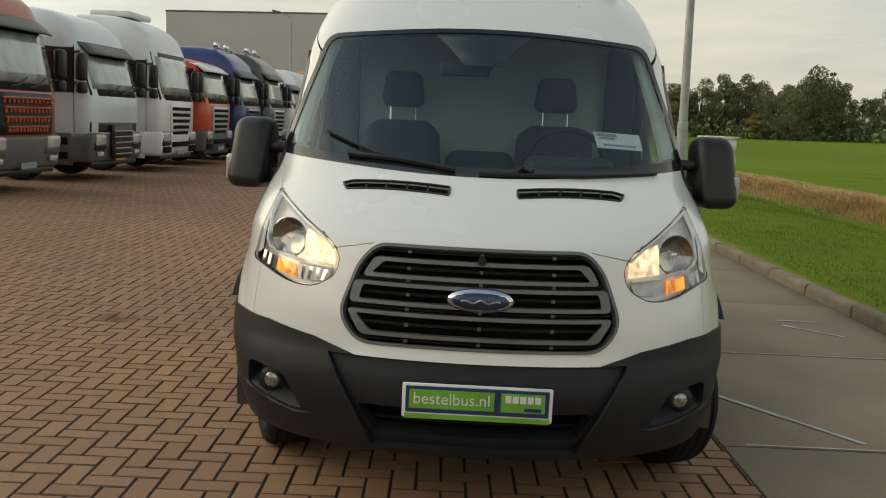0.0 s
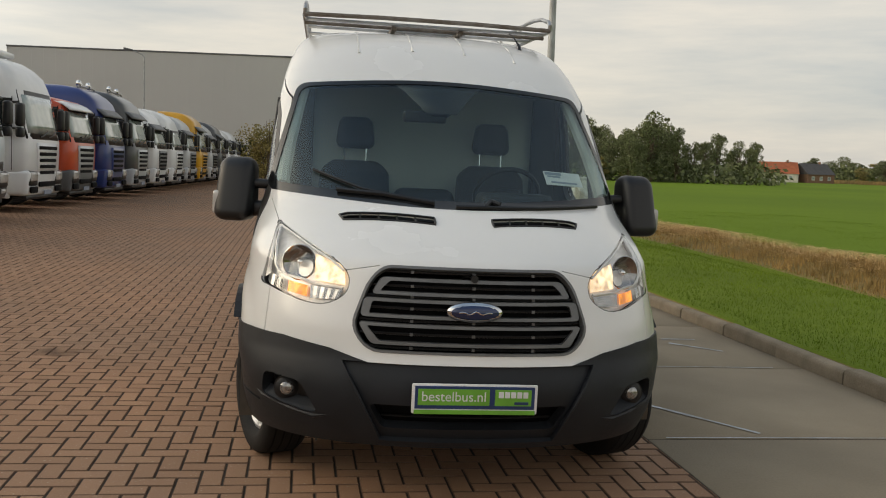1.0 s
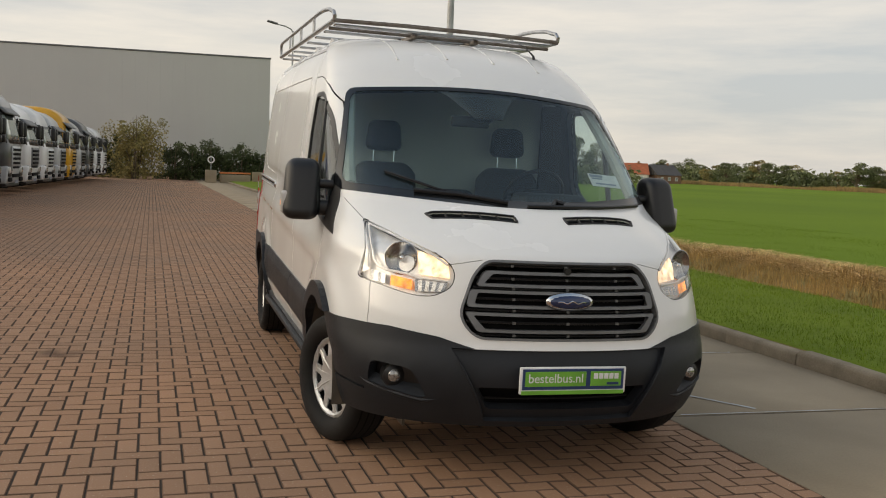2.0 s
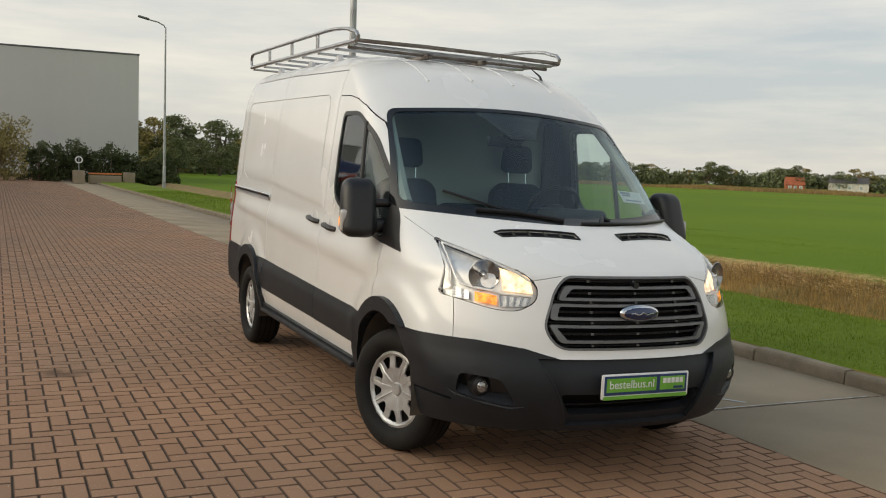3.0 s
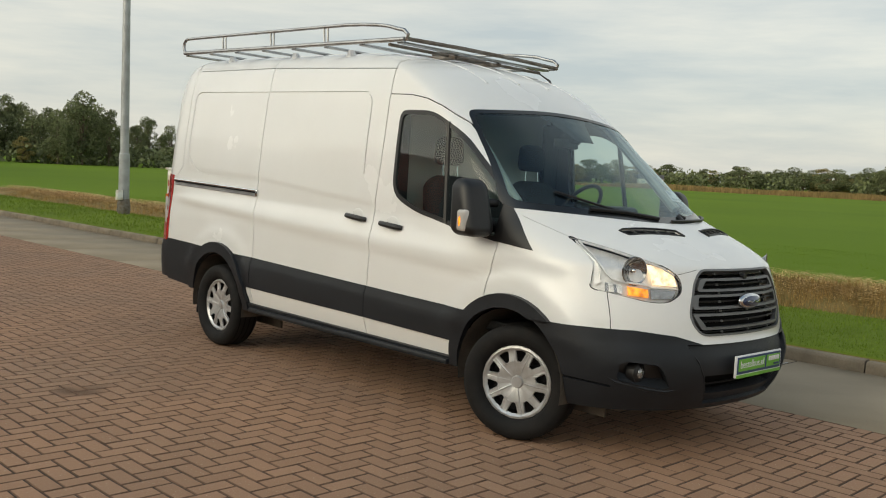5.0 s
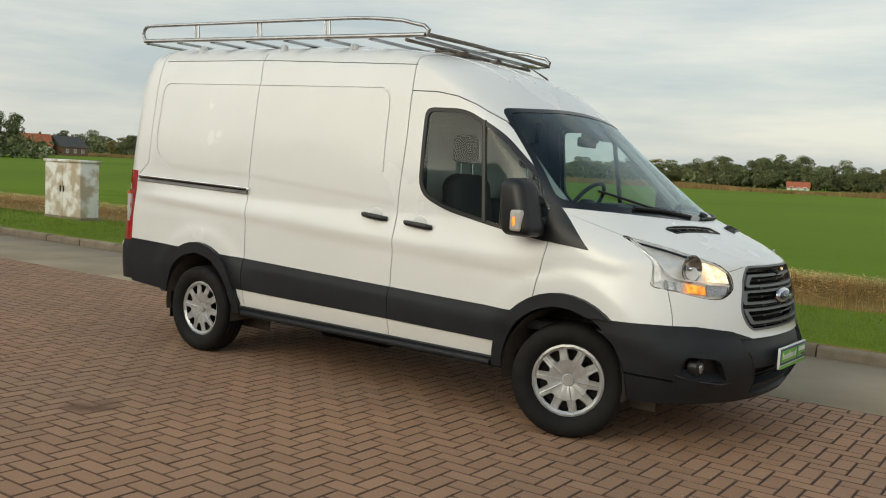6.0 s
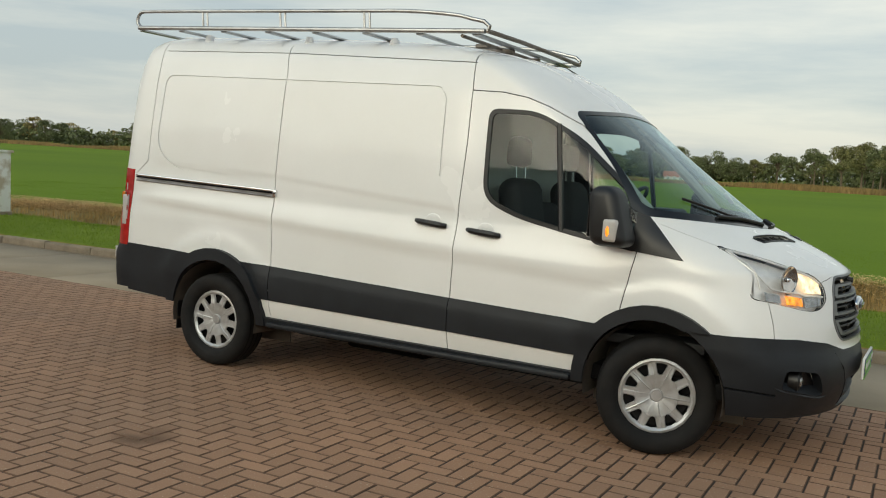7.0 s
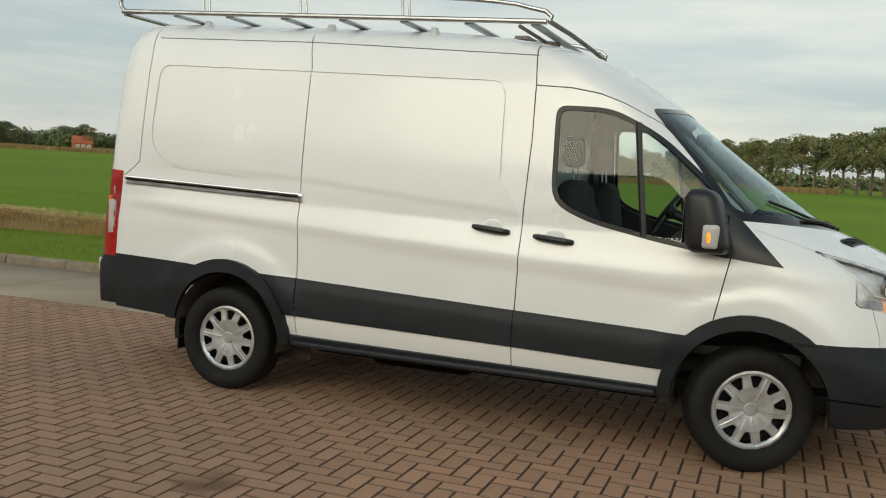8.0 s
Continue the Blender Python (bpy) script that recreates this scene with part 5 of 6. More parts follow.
# cab interior
part("bulkhead", box((1.68, 0.04, 1.54), (0, 1.34, 1.335), 0.01), BULKHEAD, van, "pale grey panel behind the seats")
for s in (RIGHT, LEFT):
    part("pillar_trim", box((0.17, 0.05, 1.05), (s * 0.80, 1.285, 1.45), 0.02, 2), DASH, van, "dark trim of the door pillar")
    part("screen_pillar_trim", tube([(s * x, nose_y(x, z) + 0.085, z) for x, z in ((0.760, 1.95), (0.797, 1.78), (0.830, 1.60), (0.850, 1.45), (0.856, 1.37))], [0.026, 0.030, 0.034, 0.036, 0.036], 8), PILLAR, van, "pale trim inside the windscreen pillar")
part("cab_floor", box((1.7, 1.6, 0.06), (0, 0.55, 0.62), 0.01), DASH, van, "")
dash = box((1.68, 0.80, 0.26), (0, 0.10, 1.165), 0.09, 4)
for v in dash.verts:
    v.co.z -= 0.10 * max(0.0, abs(v.co.x) - 0.5)
part("dashboard", dash, DASH, van, "dark grey dashboard")
part("instrument_hood", box((0.42, 0.25, 0.12), (0.43, 0.40, 1.31), 0.045, 4), DASH, van, "")
for x in (-0.45, 0.42):
    seat = new("seat")
    seat.parent = van
    part("seat_base", box((0.50, 0.5, 0.22), (x, 0.78, 0.86), 0.06, 3), SEAT_CLOTH, seat, "dark cloth seat cushion")
    back = box((0.50, 0.17, 0.70), (0, 0, 0), 0.08, 4)
    for v in back.verts:
        v.co.x *= 1.0 - 0.32 * max(0.0, (v.co.z - 0.12) / 0.23) ** 2
    bmesh.ops.transform(back, matrix=pose(x, 1.09, 1.17, -8, 0, 0), verts=back.verts)
    part("seat_back", back, SEAT_CLOTH, seat, "dark cloth backrest with rounded shoulders")
    head = box((0.23, 0.11, 0.20), (0, 0, 0), 0.05, 4)
    for v in head.verts:
        v.co.x *= 1.0 - 0.10 * v.co.z / 0.10
    bmesh.ops.translate(head, vec=(x, 1.15, 1.69), verts=head.verts)
    part("headrest", head, SEAT_CLOTH, seat, "dark head restraint")
    for k in (-0.07, 0.07):
        part("headrest_post", tube([(x + k, 1.13, 1.48), (x + k, 1.14, 1.61)], 0.006, 6), CHROME, seat, "")
middle = new("middle_seat")
middle.parent = van
part("seat_base", box((0.40, 0.5, 0.20), (0.0, 0.80, 0.84), 0.06, 3), SEAT_CLOTH, middle, "dark cloth seat cushion")
part("seat_back", box((0.40, 0.14, 0.56), (0.0, 1.12, 1.08), 0.07, 4, turn=pose(0, 0, 0, -8, 0, 0)), SEAT_CLOTH, middle, "low dark cloth backrest")
wheel_ring = []
for i in range(28):
    u = 2 * math.pi * i / 28
    wheel_ring.append((0.44 + 0.19 * math.cos(u), 0.665 - 0.19 * math.sin(u) * 0.57, 1.35 + 0.19 * math.sin(u) * 0.82))
steer = part("steering_wheel", tube(wheel_ring, 0.015, 8, closed=True), BLACK, van, "black steering wheel")
part("steering_hub", box((0.16, 0.07, 0.10), (0.44, 0.655, 1.34), 0.03, 3), BLACK, steer, "")
part("steering_spoke", tube([(0.26, 0.665, 1.35), (0.62, 0.665, 1.35)], 0.014, 6), BLACK, steer, "")
part("steering_column", tube([(0.44, 0.66, 1.34), (0.44, 0.40, 1.24)], 0.035, 10), BLACK, steer, "")
part("rear_view_mirror", box((0.24, 0.03, 0.065), (-0.10, 0.40, 1.772), 0.014, 3), BLACK, van, "black inside mirror")
part("sensor_box", box((0.13, 0.10, 0.08), (-0.02, nose_y(0, 1.83) + 0.075, 1.81), 0.03, 3), BLACK, van, "black sensor housing at the screen top")
shade_edge = [(-0.30, 1.975), (0.26, 1.975), (0.17, 1.905), (0.10, 1.83), (0.065, 1.785), (-0.105, 1.785), (-0.14, 1.83), (-0.21, 1.905)]
band = bmesh.new()
left_side = [band.verts.new((x, nose_y(x, z) + 0.012, z)) for x, z in (shade_edge[0], shade_edge[7], shade_edge[6], shade_edge[5])]
right_side = [band.verts.new((x, nose_y(x, z) + 0.012, z)) for x, z in shade_edge[1:5]]
for k in range(3):
    band.faces.new((left_side[k], right_side[k], right_side[k + 1], left_side[k + 1]))
thick(part("screen_shade_band", band, BLACK, van, "black printed shade round the mirror foot"), 0.004)
card = part("price_card", box((0.225, 0.004, 0.088), (0, 0, 0), 0.001, 1), CARD, van, "white printed card behind the windscreen")
card.matrix_local = pose(0.60, nose_y(0.60, 1.465) + 0.035, 1.465, -38, 0, 20) @ pose(0, 0, 0, 0, 3, 0)
for k, (wd, dz) in enumerate(((0.10, 0.028), (0.08, 0.010), (0.16, -0.026))):
    part("print_bar", box((wd, 0.002, 0.010 if k else 0.016), (-0.055 if k < 2 else 0, -0.003, dz)), PRINT, card, "")
shell.free()

# ---- roof rack on the van ----
rack = thing("roof_rack", "steel roof rack with tubular side rails and flat cross bars", "roof rack", VAN)


def rack_z(y):
    return 2.425 + 0.030 * (y - 1.3)


for s in (RIGHT, LEFT):
    x = s * 0.795
    y0, y1 = 1.27, 4.40
    low = [(x, y1 - 0.02, rack_z(y1)), (x, 3.0, rack_z(3.0)), (x, 2.0, rack_z(2.0)), (x, y0 + 0.02, rack_z(y0))]
    part("side_rail", tube(low, 0.017, 10), STEEL, rack, "bright steel lower side rail")
    up = []
    for i in range(7):
        u = math.pi * (0.5 - i / 6)
        up.append((x, y1 - 0.065 + 0.065 * math.cos(u) * 1.0, rack_z(y1) + 0.062 - 0.062 * math.sin(u)))
    top = [(x, y, rack_z(y) + 0.128 - (0.055 * max(0.0, (2.0 - y) / 0.7) ** 2 if y < 2.0 else 0)) for y in (4.2, 3.7, 3.2, 2.7, 2.2, 1.95, 1.75, 1.6, 1.48)]
    nose_bend = [(x, 1.38, rack_z(1.38) + 0.075), (x, 1.30, rack_z(1.3) + 0.060), (x, 1.26, rack_z(1.26) + 0.03), (x, 1.27, rack_z(1.27))]
    part("hand_rail", tube(up + top + nose_bend, 0.0135, 10), STEEL, rack, "bright bent steel upper rail")
    for y in (3.68, 2.93, 2.20):
        for k in (-0.022, 0.022):
            part("rail_post", tube([(x, y + k - 0.012, rack_z(y)), (x, y + k, rack_z(y) + 0.125)], 0.008, 6), STEEL, rack, "")
    for y in (3.75, 2.78, 2.05):
        part("mounting_foot", cylinder(0.05, 0.085, (s * 0.66, y, rack_z(y) - 0.075), "z", r2=0.024, sides=12), CARD, rack, "pale mounting foot on the roof gutter")
for y in (4.36, 3.93, 3.50, 3.07, 2.64, 2.21, 1.78, 1.36):
    part("cross_bar", box((1.56, 0.062, 0.014), (0, y, rack_z(y) - 0.018), 0.004, 1), STEEL, rack, "flat galvanised cross bar")
part("front_bar", tube([(-0.80, 1.27, rack_z(1.27)), (-0.3, 1.265, rack_z(1.27) + 0.008), (0.3, 1.265, rack_z(1.27) + 0.008), (0.80, 1.27, rack_z(1.27))], 0.0145, 10), WORN_STEEL, rack, "weathered front bar")
part("front_bar", tube([(-0.80, 1.45, rack_z(1.4) - 0.03), (0.80, 1.45, rack_z(1.4) - 0.03)], 0.012, 8), WORN_STEEL, rack, "")
for x in (-0.22, 0.22):
    part("centre_bar", box((0.035, 3.0, 0.03), (x, 2.85, rack_z(2.85) - 0.045), 0.006, 1, turn=pose(0, 0, 0, 1.7, 0, 0)), WORN_STEEL, rack, "brown weathered lengthwise bar")
part("clamp_plate", box((0.50, 0.10, 0.03), (0.05, 1.62, rack_z(1.6) - 0.005), 0.006, 1), WORN_STEEL, rack, "weathered clamp plate")


# ---- things round the yard ----
def spot(az, dist, from_x=-3.0, from_y=-3.5):
    """A place on the far ground by bearing (degrees from +y towards +x) and distance."""
    x, y = from_x + dist * math.sin(radians(az)), from_y + dist * math.cos(radians(az))
    return x, y, ground_height(x, y)


# trucks, parked side by side with their noses to the yard
def make_truck(paint, y_edge, height, style, trim=None, label="", lower=None, visor=True, trailer=None, grille="slots", lights=0, hatch=False):
    x_nose = -6.75 + 0.057 * (y_edge - 19)
    truck = thing("truck", label, "truck", LEAN @ pose(x_nose, y_edge - 1.25, 0, 0, 0, -3.0), group="trucks parked in a row")
    trim, lower = trim or TRUCK_GREY, lower or paint
    H, w = height * 0.95, 2.46
    low = style == "low"
    roof_z = H - (0.20 if low else 0.72)
    # (height, front, half width): upright lower face, sloping screen, roof fairing
    shape = [(0.92, 0.0, 1.20), (0.98, 0.02, 1.225), (1.35, 0.03, 1.23), (1.66, 0.03, 1.23), (1.76, 0.0, 1.225), (roof_z - 0.10, -0.20, 1.205)]
    if low:
        shape += [(roof_z, -0.26, 1.18), (roof_z + 0.10, -0.42, 1.10), (roof_z + 0.17, -0.75, 0.95), (H, -1.1, 0.75)]
    else:
        shape += [(roof_z + 0.05, -0.26, 1.20), (roof_z + 0.28, -0.36, 1.18), (H - 0.26, -0.55, 1.12), (H - 0.11, -0.80, 1.04), (H - 0.03, -1.15, 0.93), (H, -1.5, 0.80)]
    front_of, half_of = [(z, x) for z, x, _ in shape], [(z, hw) for z, _, hw in shape]

    def face(z, y):
        hw = lerp(half_of, z)
        return lerp(front_of, z) - 0.32 * (1 - max(0.0, 1 - min(1.0, abs(y) / hw) ** 5) ** 0.25)

    bm, rings = bmesh.new(), []
    for z, xf, hw in shape:
        ys = [hw * math.sin(math.pi / 2 * k / 9) for k in range(-9, 10)]
        ring = [bm.verts.new((-2.1, -hw, z))] + [bm.verts.new((face(z, y), y, z)) for y in ys] + [bm.verts.new((-2.1, hw, z))]
        rings.append(ring)
    for p, q in zip(rings, rings[1:]):
        for k in range(len(p)):
            j = (k + 1) % len(p)
            bm.faces.new((p[k], p[j], q[j], q[k]))
    bm.faces.new(rings[-1])
    bm.faces.new(rings[0][::-1])
    bmesh.ops.recalc_face_normals(bm, faces=bm.faces)
    cab = part("cab", bm, paint, truck, "", angle=50)

    def plate(name, z0, z1, y0, y1, mat, lift, lab="", depth=0.03, taper=0.0, owner=None):
        b, n, m, rows = bmesh.new(), 8, 4, []
        for i in range(m + 1):
            z = z0 + (z1 - z0) * i / m
            t = 1 - taper * (1 - i / m)
            rows.append([b.verts.new((face(z, (y0 + (y1 - y0) * j / n) * t) + lift, (y0 + (y1 - y0) * j / n) * t, z)) for j in range(n + 1)])
        for i in range(m):
            for j in range(n):
                b.faces.new((rows[i][j], rows[i][j + 1], rows[i + 1][j + 1], rows[i + 1][j]))
        b.normal_update()
        return thick(part(name, b, mat, owner or truck, lab, angle=60), depth, -1.0)

    screen_top = roof_z - 0.10
    plate("windscreen_edge", 1.70, screen_top, -1.15, 1.15, BLACK, 0.008)
    # the bright sky in this pane is painted into its colour
    plate("windscreen", 1.83, screen_top - 0.10, -1.05, 1.05, SKY_PALE_GLASS, 0.016, "windscreen with the sky's brightness painted in")
    for k, py in enumerate((-0.55, 0.05)):
        part("wiper", tube([(face(1.76, py) + 0.03, py + 0.05, 1.76), (face(1.80, py) + 0.05, py + 0.28, 1.79), (face(1.92, py) + 0.05, py + 0.62, 1.92)], 0.014, 5), BLACK, truck, "")
    # bumper; under it a near-black block stands in for shade
    bum = box((0.50, w, 0.58), (-0.215, 0, 0.69), 0.09, 3)
    for v in bum.verts:
        if v.co.z < 0.6:
            v.co.x -= 0.06
    bumper_part = part("bumper", bum, lower, truck, "")
    part("underside", box((1.7, 2.1, 0.60), (-1.25, 0, 0.66), 0.03, 1), SHADE_BLACK, truck, "near-black block for the shade under the cab")
    part("spoiler_lip", box((0.30, 2.2, 0.10), (-0.22, 0, 0.36), 0.03, 2), BLACK, truck, "")
    if grille == "low":
        plate("grille_panel", 0.46, 1.14, -0.52, 0.52, BLACK, 0.075, "dark low grille", taper=0.12)
        for k in range(5):
            part("grille_slat", box((0.03, 0.80 + 0.03 * k, 0.028), (0.115, 0, 0.55 + 0.115 * k), 0.008, 1), STEEL, truck, "")
        plate("face_band", 0.99, 1.18, -1.17, 1.17, BLACK, 0.012, "dark band above the lamps")
    elif grille == "teeth":
        plate("grille_panel", 0.98, 1.66, -0.86, 0.86, BLACK, 0.014, "black grille with red teeth")
        for k in range(4):
            z = 1.06 + 0.155 * k
            half = 0.66 + 0.05 * k
            part("grille_slat", box((0.05, 2 * half, 0.035), (face(z, 0) + 0.03, 0, z + 0.052), 0.01, 1), paint, truck, "")
            for j in range(12):
                y = -half + 2 * half * (j + 0.5) / 12
                part("grille_tooth", box((0.05, 0.062, 0.072), (face(z, y) + 0.03, y, z), 0.014, 1), paint, truck, "")
    else:
        plate("grille_panel", 0.90, 1.62, -0.74, 0.74, trim, 0.022, "grille panel", taper=0.10)
        for k in range(5):
            z = 0.93 + k * 0.145
            part("grille_slot", box((0.05, 1.06 + 0.05 * k, 0.082), (face(z, 0) + 0.015, 0, z), 0.02, 2), SHADE_BLACK, truck, "")
        part("bumper_intake", box((0.04, 1.1, 0.12), (0.028, 0, 0.66), 0.02, 2), SHADE_BLACK, truck, "")
    part("plate_holder", box((0.02, 0.50, 0.10), (0.045, 0, 0.47), 0.004, 1), PRINT if grille != "low" else T_YELLOW, truck, "")
    for q in (-1, 1):
        surround = part("lamp_surround", box((0.12, 0.58, 0.36), (-0.03, q * 0.89, 0.80), 0.07, 3), BLACK if grille != "teeth" else TRUCK_GREY, truck, "")
        part("headlamp", box((0.10, 0.46, 0.23), (0.004, q * 0.90, 0.84), 0.05, 3), CLEAR_LENS, surround, "clear headlamp")
        part("fog_lamp", box((0.06, 0.26, 0.10), (0.018, q * 0.90, 0.56), 0.03, 2), CLEAR_LENS, truck, "") if grille != "slots" else part("corner_intake", box((0.06, 0.46, 0.15), (0.018, q * 0.88, 0.54), 0.03, 2), SHADE_BLACK, truck, "")
        side = q * 1.222
        frame_ = part("window_edge", box((0.98, 0.02, 0.86), (-0.86, side, 2.16), 0.008, 1), BLACK, truck, "")
        part("side_window", box((0.80, 0.026, 0.70), (-0.88, side, 2.17), 0.008, 1), TRUCK_DARK_GLASS, frame_, "dark side window")
        for x in (-0.36, -1.38):
            part("door_gap", box((0.014, 0.02, 1.65), (x, side, 1.80), 0), SHADE_BLACK, truck, "")
        part("door_handle", box((0.16, 0.03, 0.05), (-1.22, q * 1.235, 1.52), 0.012, 2), BLACK, truck, "")
        mir = part("mirror", box((0.17, 0.24, 0.52), (-0.10, q * (w / 2 + 0.22), 2.22), 0.06, 3), BLACK, truck, "tall door mirror")
        part("wide_mirror", box((0.16, 0.22, 0.22), (-0.10, q * (w / 2 + 0.21), 1.83), 0.05, 3), BLACK, mir, "")
        for z in (2.50, 1.92):
            part("mirror_arm", tube([(-0.38, q * (w / 2 - 0.02), z), (-0.18, q * (w / 2 + 0.14), z)], 0.028, 6), BLACK, mir, "")
        steps = part("step", box((0.62, 0.07, 0.66), (-0.72, q * (w / 2 - 0.05), 0.66), 0.03, 2), lower, truck, "")
        for z in (0.52, 0.80):
            part("tread", box((0.44, 0.04, 0.14), (-0.72, q * (w / 2 - 0.015), z), 0.02, 1), SHADE_BLACK, steps, "")
        for x, sides in ((-1.52, 28), (-4.9, 20)):
            tyre = part("wheel", lathe([(0.0, -0.02), (0.26, -0.02), (0.30, 0.05), (0.34, 0.12), (0.48, 0.13), (0.51, 0.08), (0.51, -0.12), (0.3, -0.13), (0.0, -0.13)], "y", sides), RUBBER, truck, "truck wheel")
            tyre.matrix_local = pose(x, q * (w / 2 - 0.16), 0.51, 0, 0, 0 if q > 0 else 180)
            part("hub", cylinder(0.16, 0.10, (0, 0.02, 0), "y", sides=16), STEEL, tyre, "")
        part("wheel_arch", box((1.14, 0.10, 0.12), (-1.52, q * (w / 2 - 0.06), 1.08), 0.05, 2), TRUCK_GREY, truck, "")
    if visor:
        blade = bmesh.new()
        rows = []
        for t in range(4):
            z, out = roof_z - 0.15 + 0.07 * t, 0.19 - 0.055 * t
            rows.append([blade.verts.new((face(z, -1.12 + 0.28 * j) + out, -1.12 + 0.28 * j, z)) for j in range(9)])
        for p, q in zip(rows, rows[1:]):
            for j in range(8):
                blade.faces.new((p[j], p[j + 1], q[j + 1], q[j]))
        blade.normal_update()
        thick(part("sun_visor", blade, TRUCK_GREY if style != "visor_light" and not low else paint if not low else T_WHITE, truck, "curved sun visor over the windscreen", angle=50), 0.03)
    for k in range(lights):
        y = -0.75 + 1.5 * k / max(1, lights - 1)
        part("roof_lamp", lathe([(0.0, 0.05), (0.08, 0.04), (0.10, 0.0), (0.085, -0.07), (0.0, -0.09)], "x", 16), CHROME, truck, "round roof lamp").matrix_local = pose(-0.95 - 0.1 * (k % 2), y, H + 0.07)
    if lights:
        part("lamp_bar", tube([(-0.95, -0.9, H - 0.06), (-0.95, -0.8, H + 0.0), (-0.95, 0.8, H + 0.0), (-0.95, 0.9, H - 0.06)], 0.03, 8), STEEL, truck, "")
    if hatch:
        part("roof_unit", box((1.0, 1.3, 0.14), (-1.45, 0, H + 0.06), 0.05, 3), paint, truck, "low box on the roof")
    part("chassis", box((4.0, 0.9, 0.3), (-3.4, 0, 0.75), 0.03, 1), BLACK, truck, "")
    if trailer:
        part("load_body", box((5.2, 2.5, H - 0.9), (-5.0, 0, 0.95 + (H - 0.9) / 2), 0.04, 1), trailer, truck, "box body behind the cab")
    return truck


def paint(name, colour, rough=0.3):
    return material(name, colour, rough, second=tuple(c * 0.86 for c in colour), scale=1.2, coat=0.4)


T_WHITE, T_SILVER, T_RED, T_ORANGE = paint("truck_white", (0.80, 0.81, 0.82)), paint("truck_silver", (0.50, 0.52, 0.54)), paint("truck_red", (0.42, 0.065, 0.028)), paint("truck_orange", (0.62, 0.085, 0.030))
T_BLUE, T_YELLOW, T_DARK, T_PALE = paint("truck_blue", (0.025, 0.05, 0.20)), paint("truck_yellow", (0.70, 0.36, 0.02)), paint("truck_dark", (0.07, 0.075, 0.08)), paint("truck_pale_blue", (0.70, 0.77, 0.82))

make_truck(T_RED, 12.3, 3.75, "high", T_RED, "rust red truck cab with roof lamps and a toothed grille", lower=TRUCK_GREY, grille="teeth", lights=5)
make_truck(T_PALE, 16.0, 3.55, "high", BLACK, "pale blue-white truck cab with dark sun visor", lower=TRUCK_GREY, grille="low")
make_truck(T_WHITE, 19.6, 3.80, "high", T_WHITE, "white high-roof truck cab with slatted white grille", visor=False, hatch=True)
make_truck(T_ORANGE, 22.8, 3.05, "low", T_SILVER, "low orange truck cab with pale grey grille", lower=TRUCK_GREY)
make_truck(T_BLUE, 26.2, 3.60, "high", T_BLUE, "dark blue truck cab with blue body", trailer=T_BLUE, lights=4)
make_truck(T_DARK, 29.6, 3.70, "high", T_SILVER, "grey truck cab with dark trim", lower=T_SILVER, lights=4)
make_truck(T_WHITE, 33.0, 3.45, "high", TRUCK_GREY, "white truck cab with grey grille", lower=T_WHITE)
make_truck(T_WHITE, 36.4, 3.50, "high", T_WHITE, "white truck cab with plain white grille", visor=False)
make_truck(T_SILVER, 39.7, 3.45, "high", TRUCK_GREY, "silver truck cab with dark grille")
make_truck(T_YELLOW, 43.0, 3.75, "high", T_YELLOW, "bright yellow truck cab with yellow grille", lower=T_YELLOW)
make_truck(T_SILVER, 46.4, 3.45, "high", T_DARK, "silver truck cab with black grille")
make_truck(T_DARK, 49.8, 3.60, "high", T_DARK, "dark grey truck cab with dark grille")
make_truck(T_WHITE, 53.2, 3.40, "high", TRUCK_GREY, "white truck cab with grey grille")
make_truck(T_WHITE, 56.6, 3.40, "high", T_WHITE, "white truck cab at the end of the row")


# warehouse behind the yard
def make_hall():
    hall = thing("warehouse", "long plain grey sheet-clad warehouse", "building", pose(-25.1, 77.6, 0.3, 0, 0, -4.4))
    n, wide, high = 33, 33.0, 10.05
    for i in range(n):
        bm = box((wide / n - 0.003, 0.10, high), (wide / n * (i + 0.5), 0, high / 2), 0.002, 1)
        part("wall_panel", bm, CLAD_WALL, hall, "", smooth=False)
    part("wall", box((0.10, 40, high), (wide - 0.06, 20.06, high / 2)), CLAD_WALL, hall, "", smooth=False)
    part("wall", box((0.10, 40, high), (0.06, 20.06, high / 2)), CLAD_WALL, hall, "", smooth=False)
    part("roof", box((wide, 40, 0.2), (wide / 2, 20.06, high - 0.2)), TRUCK_GREY, hall, "", smooth=False)
    part("roof_trim", box((wide + 0.1, 0.16, 0.14), (wide / 2, -0.02, high + 0.05), 0.02, 1), TRUCK_GREY, hall, "grey roof edge")
    return hall


make_hall()


def make_west_hall():
    hall = thing("warehouse", "long dark grey flat-roofed hall across the yard", "building", pose(-37, -45, -0.6))
    for i in range(24):
        part("wall_panel", box((0.10, 4.99, 10.2), (0, 2.5 + 5 * i, 5.1), 0.01, 1), TRUCK_GREY, hall, "", smooth=False)
    part("roof", box((20, 120, 0.2), (-10.06, 60, 10.0)), TRUCK_GREY, hall, "", smooth=False)
    part("roof_unit", box((3, 4, 1.3), (-4, 74, 10.7), 0.05, 1), TRUCK_GREY, hall, "grey box on the roof", smooth=False)


make_west_hall()


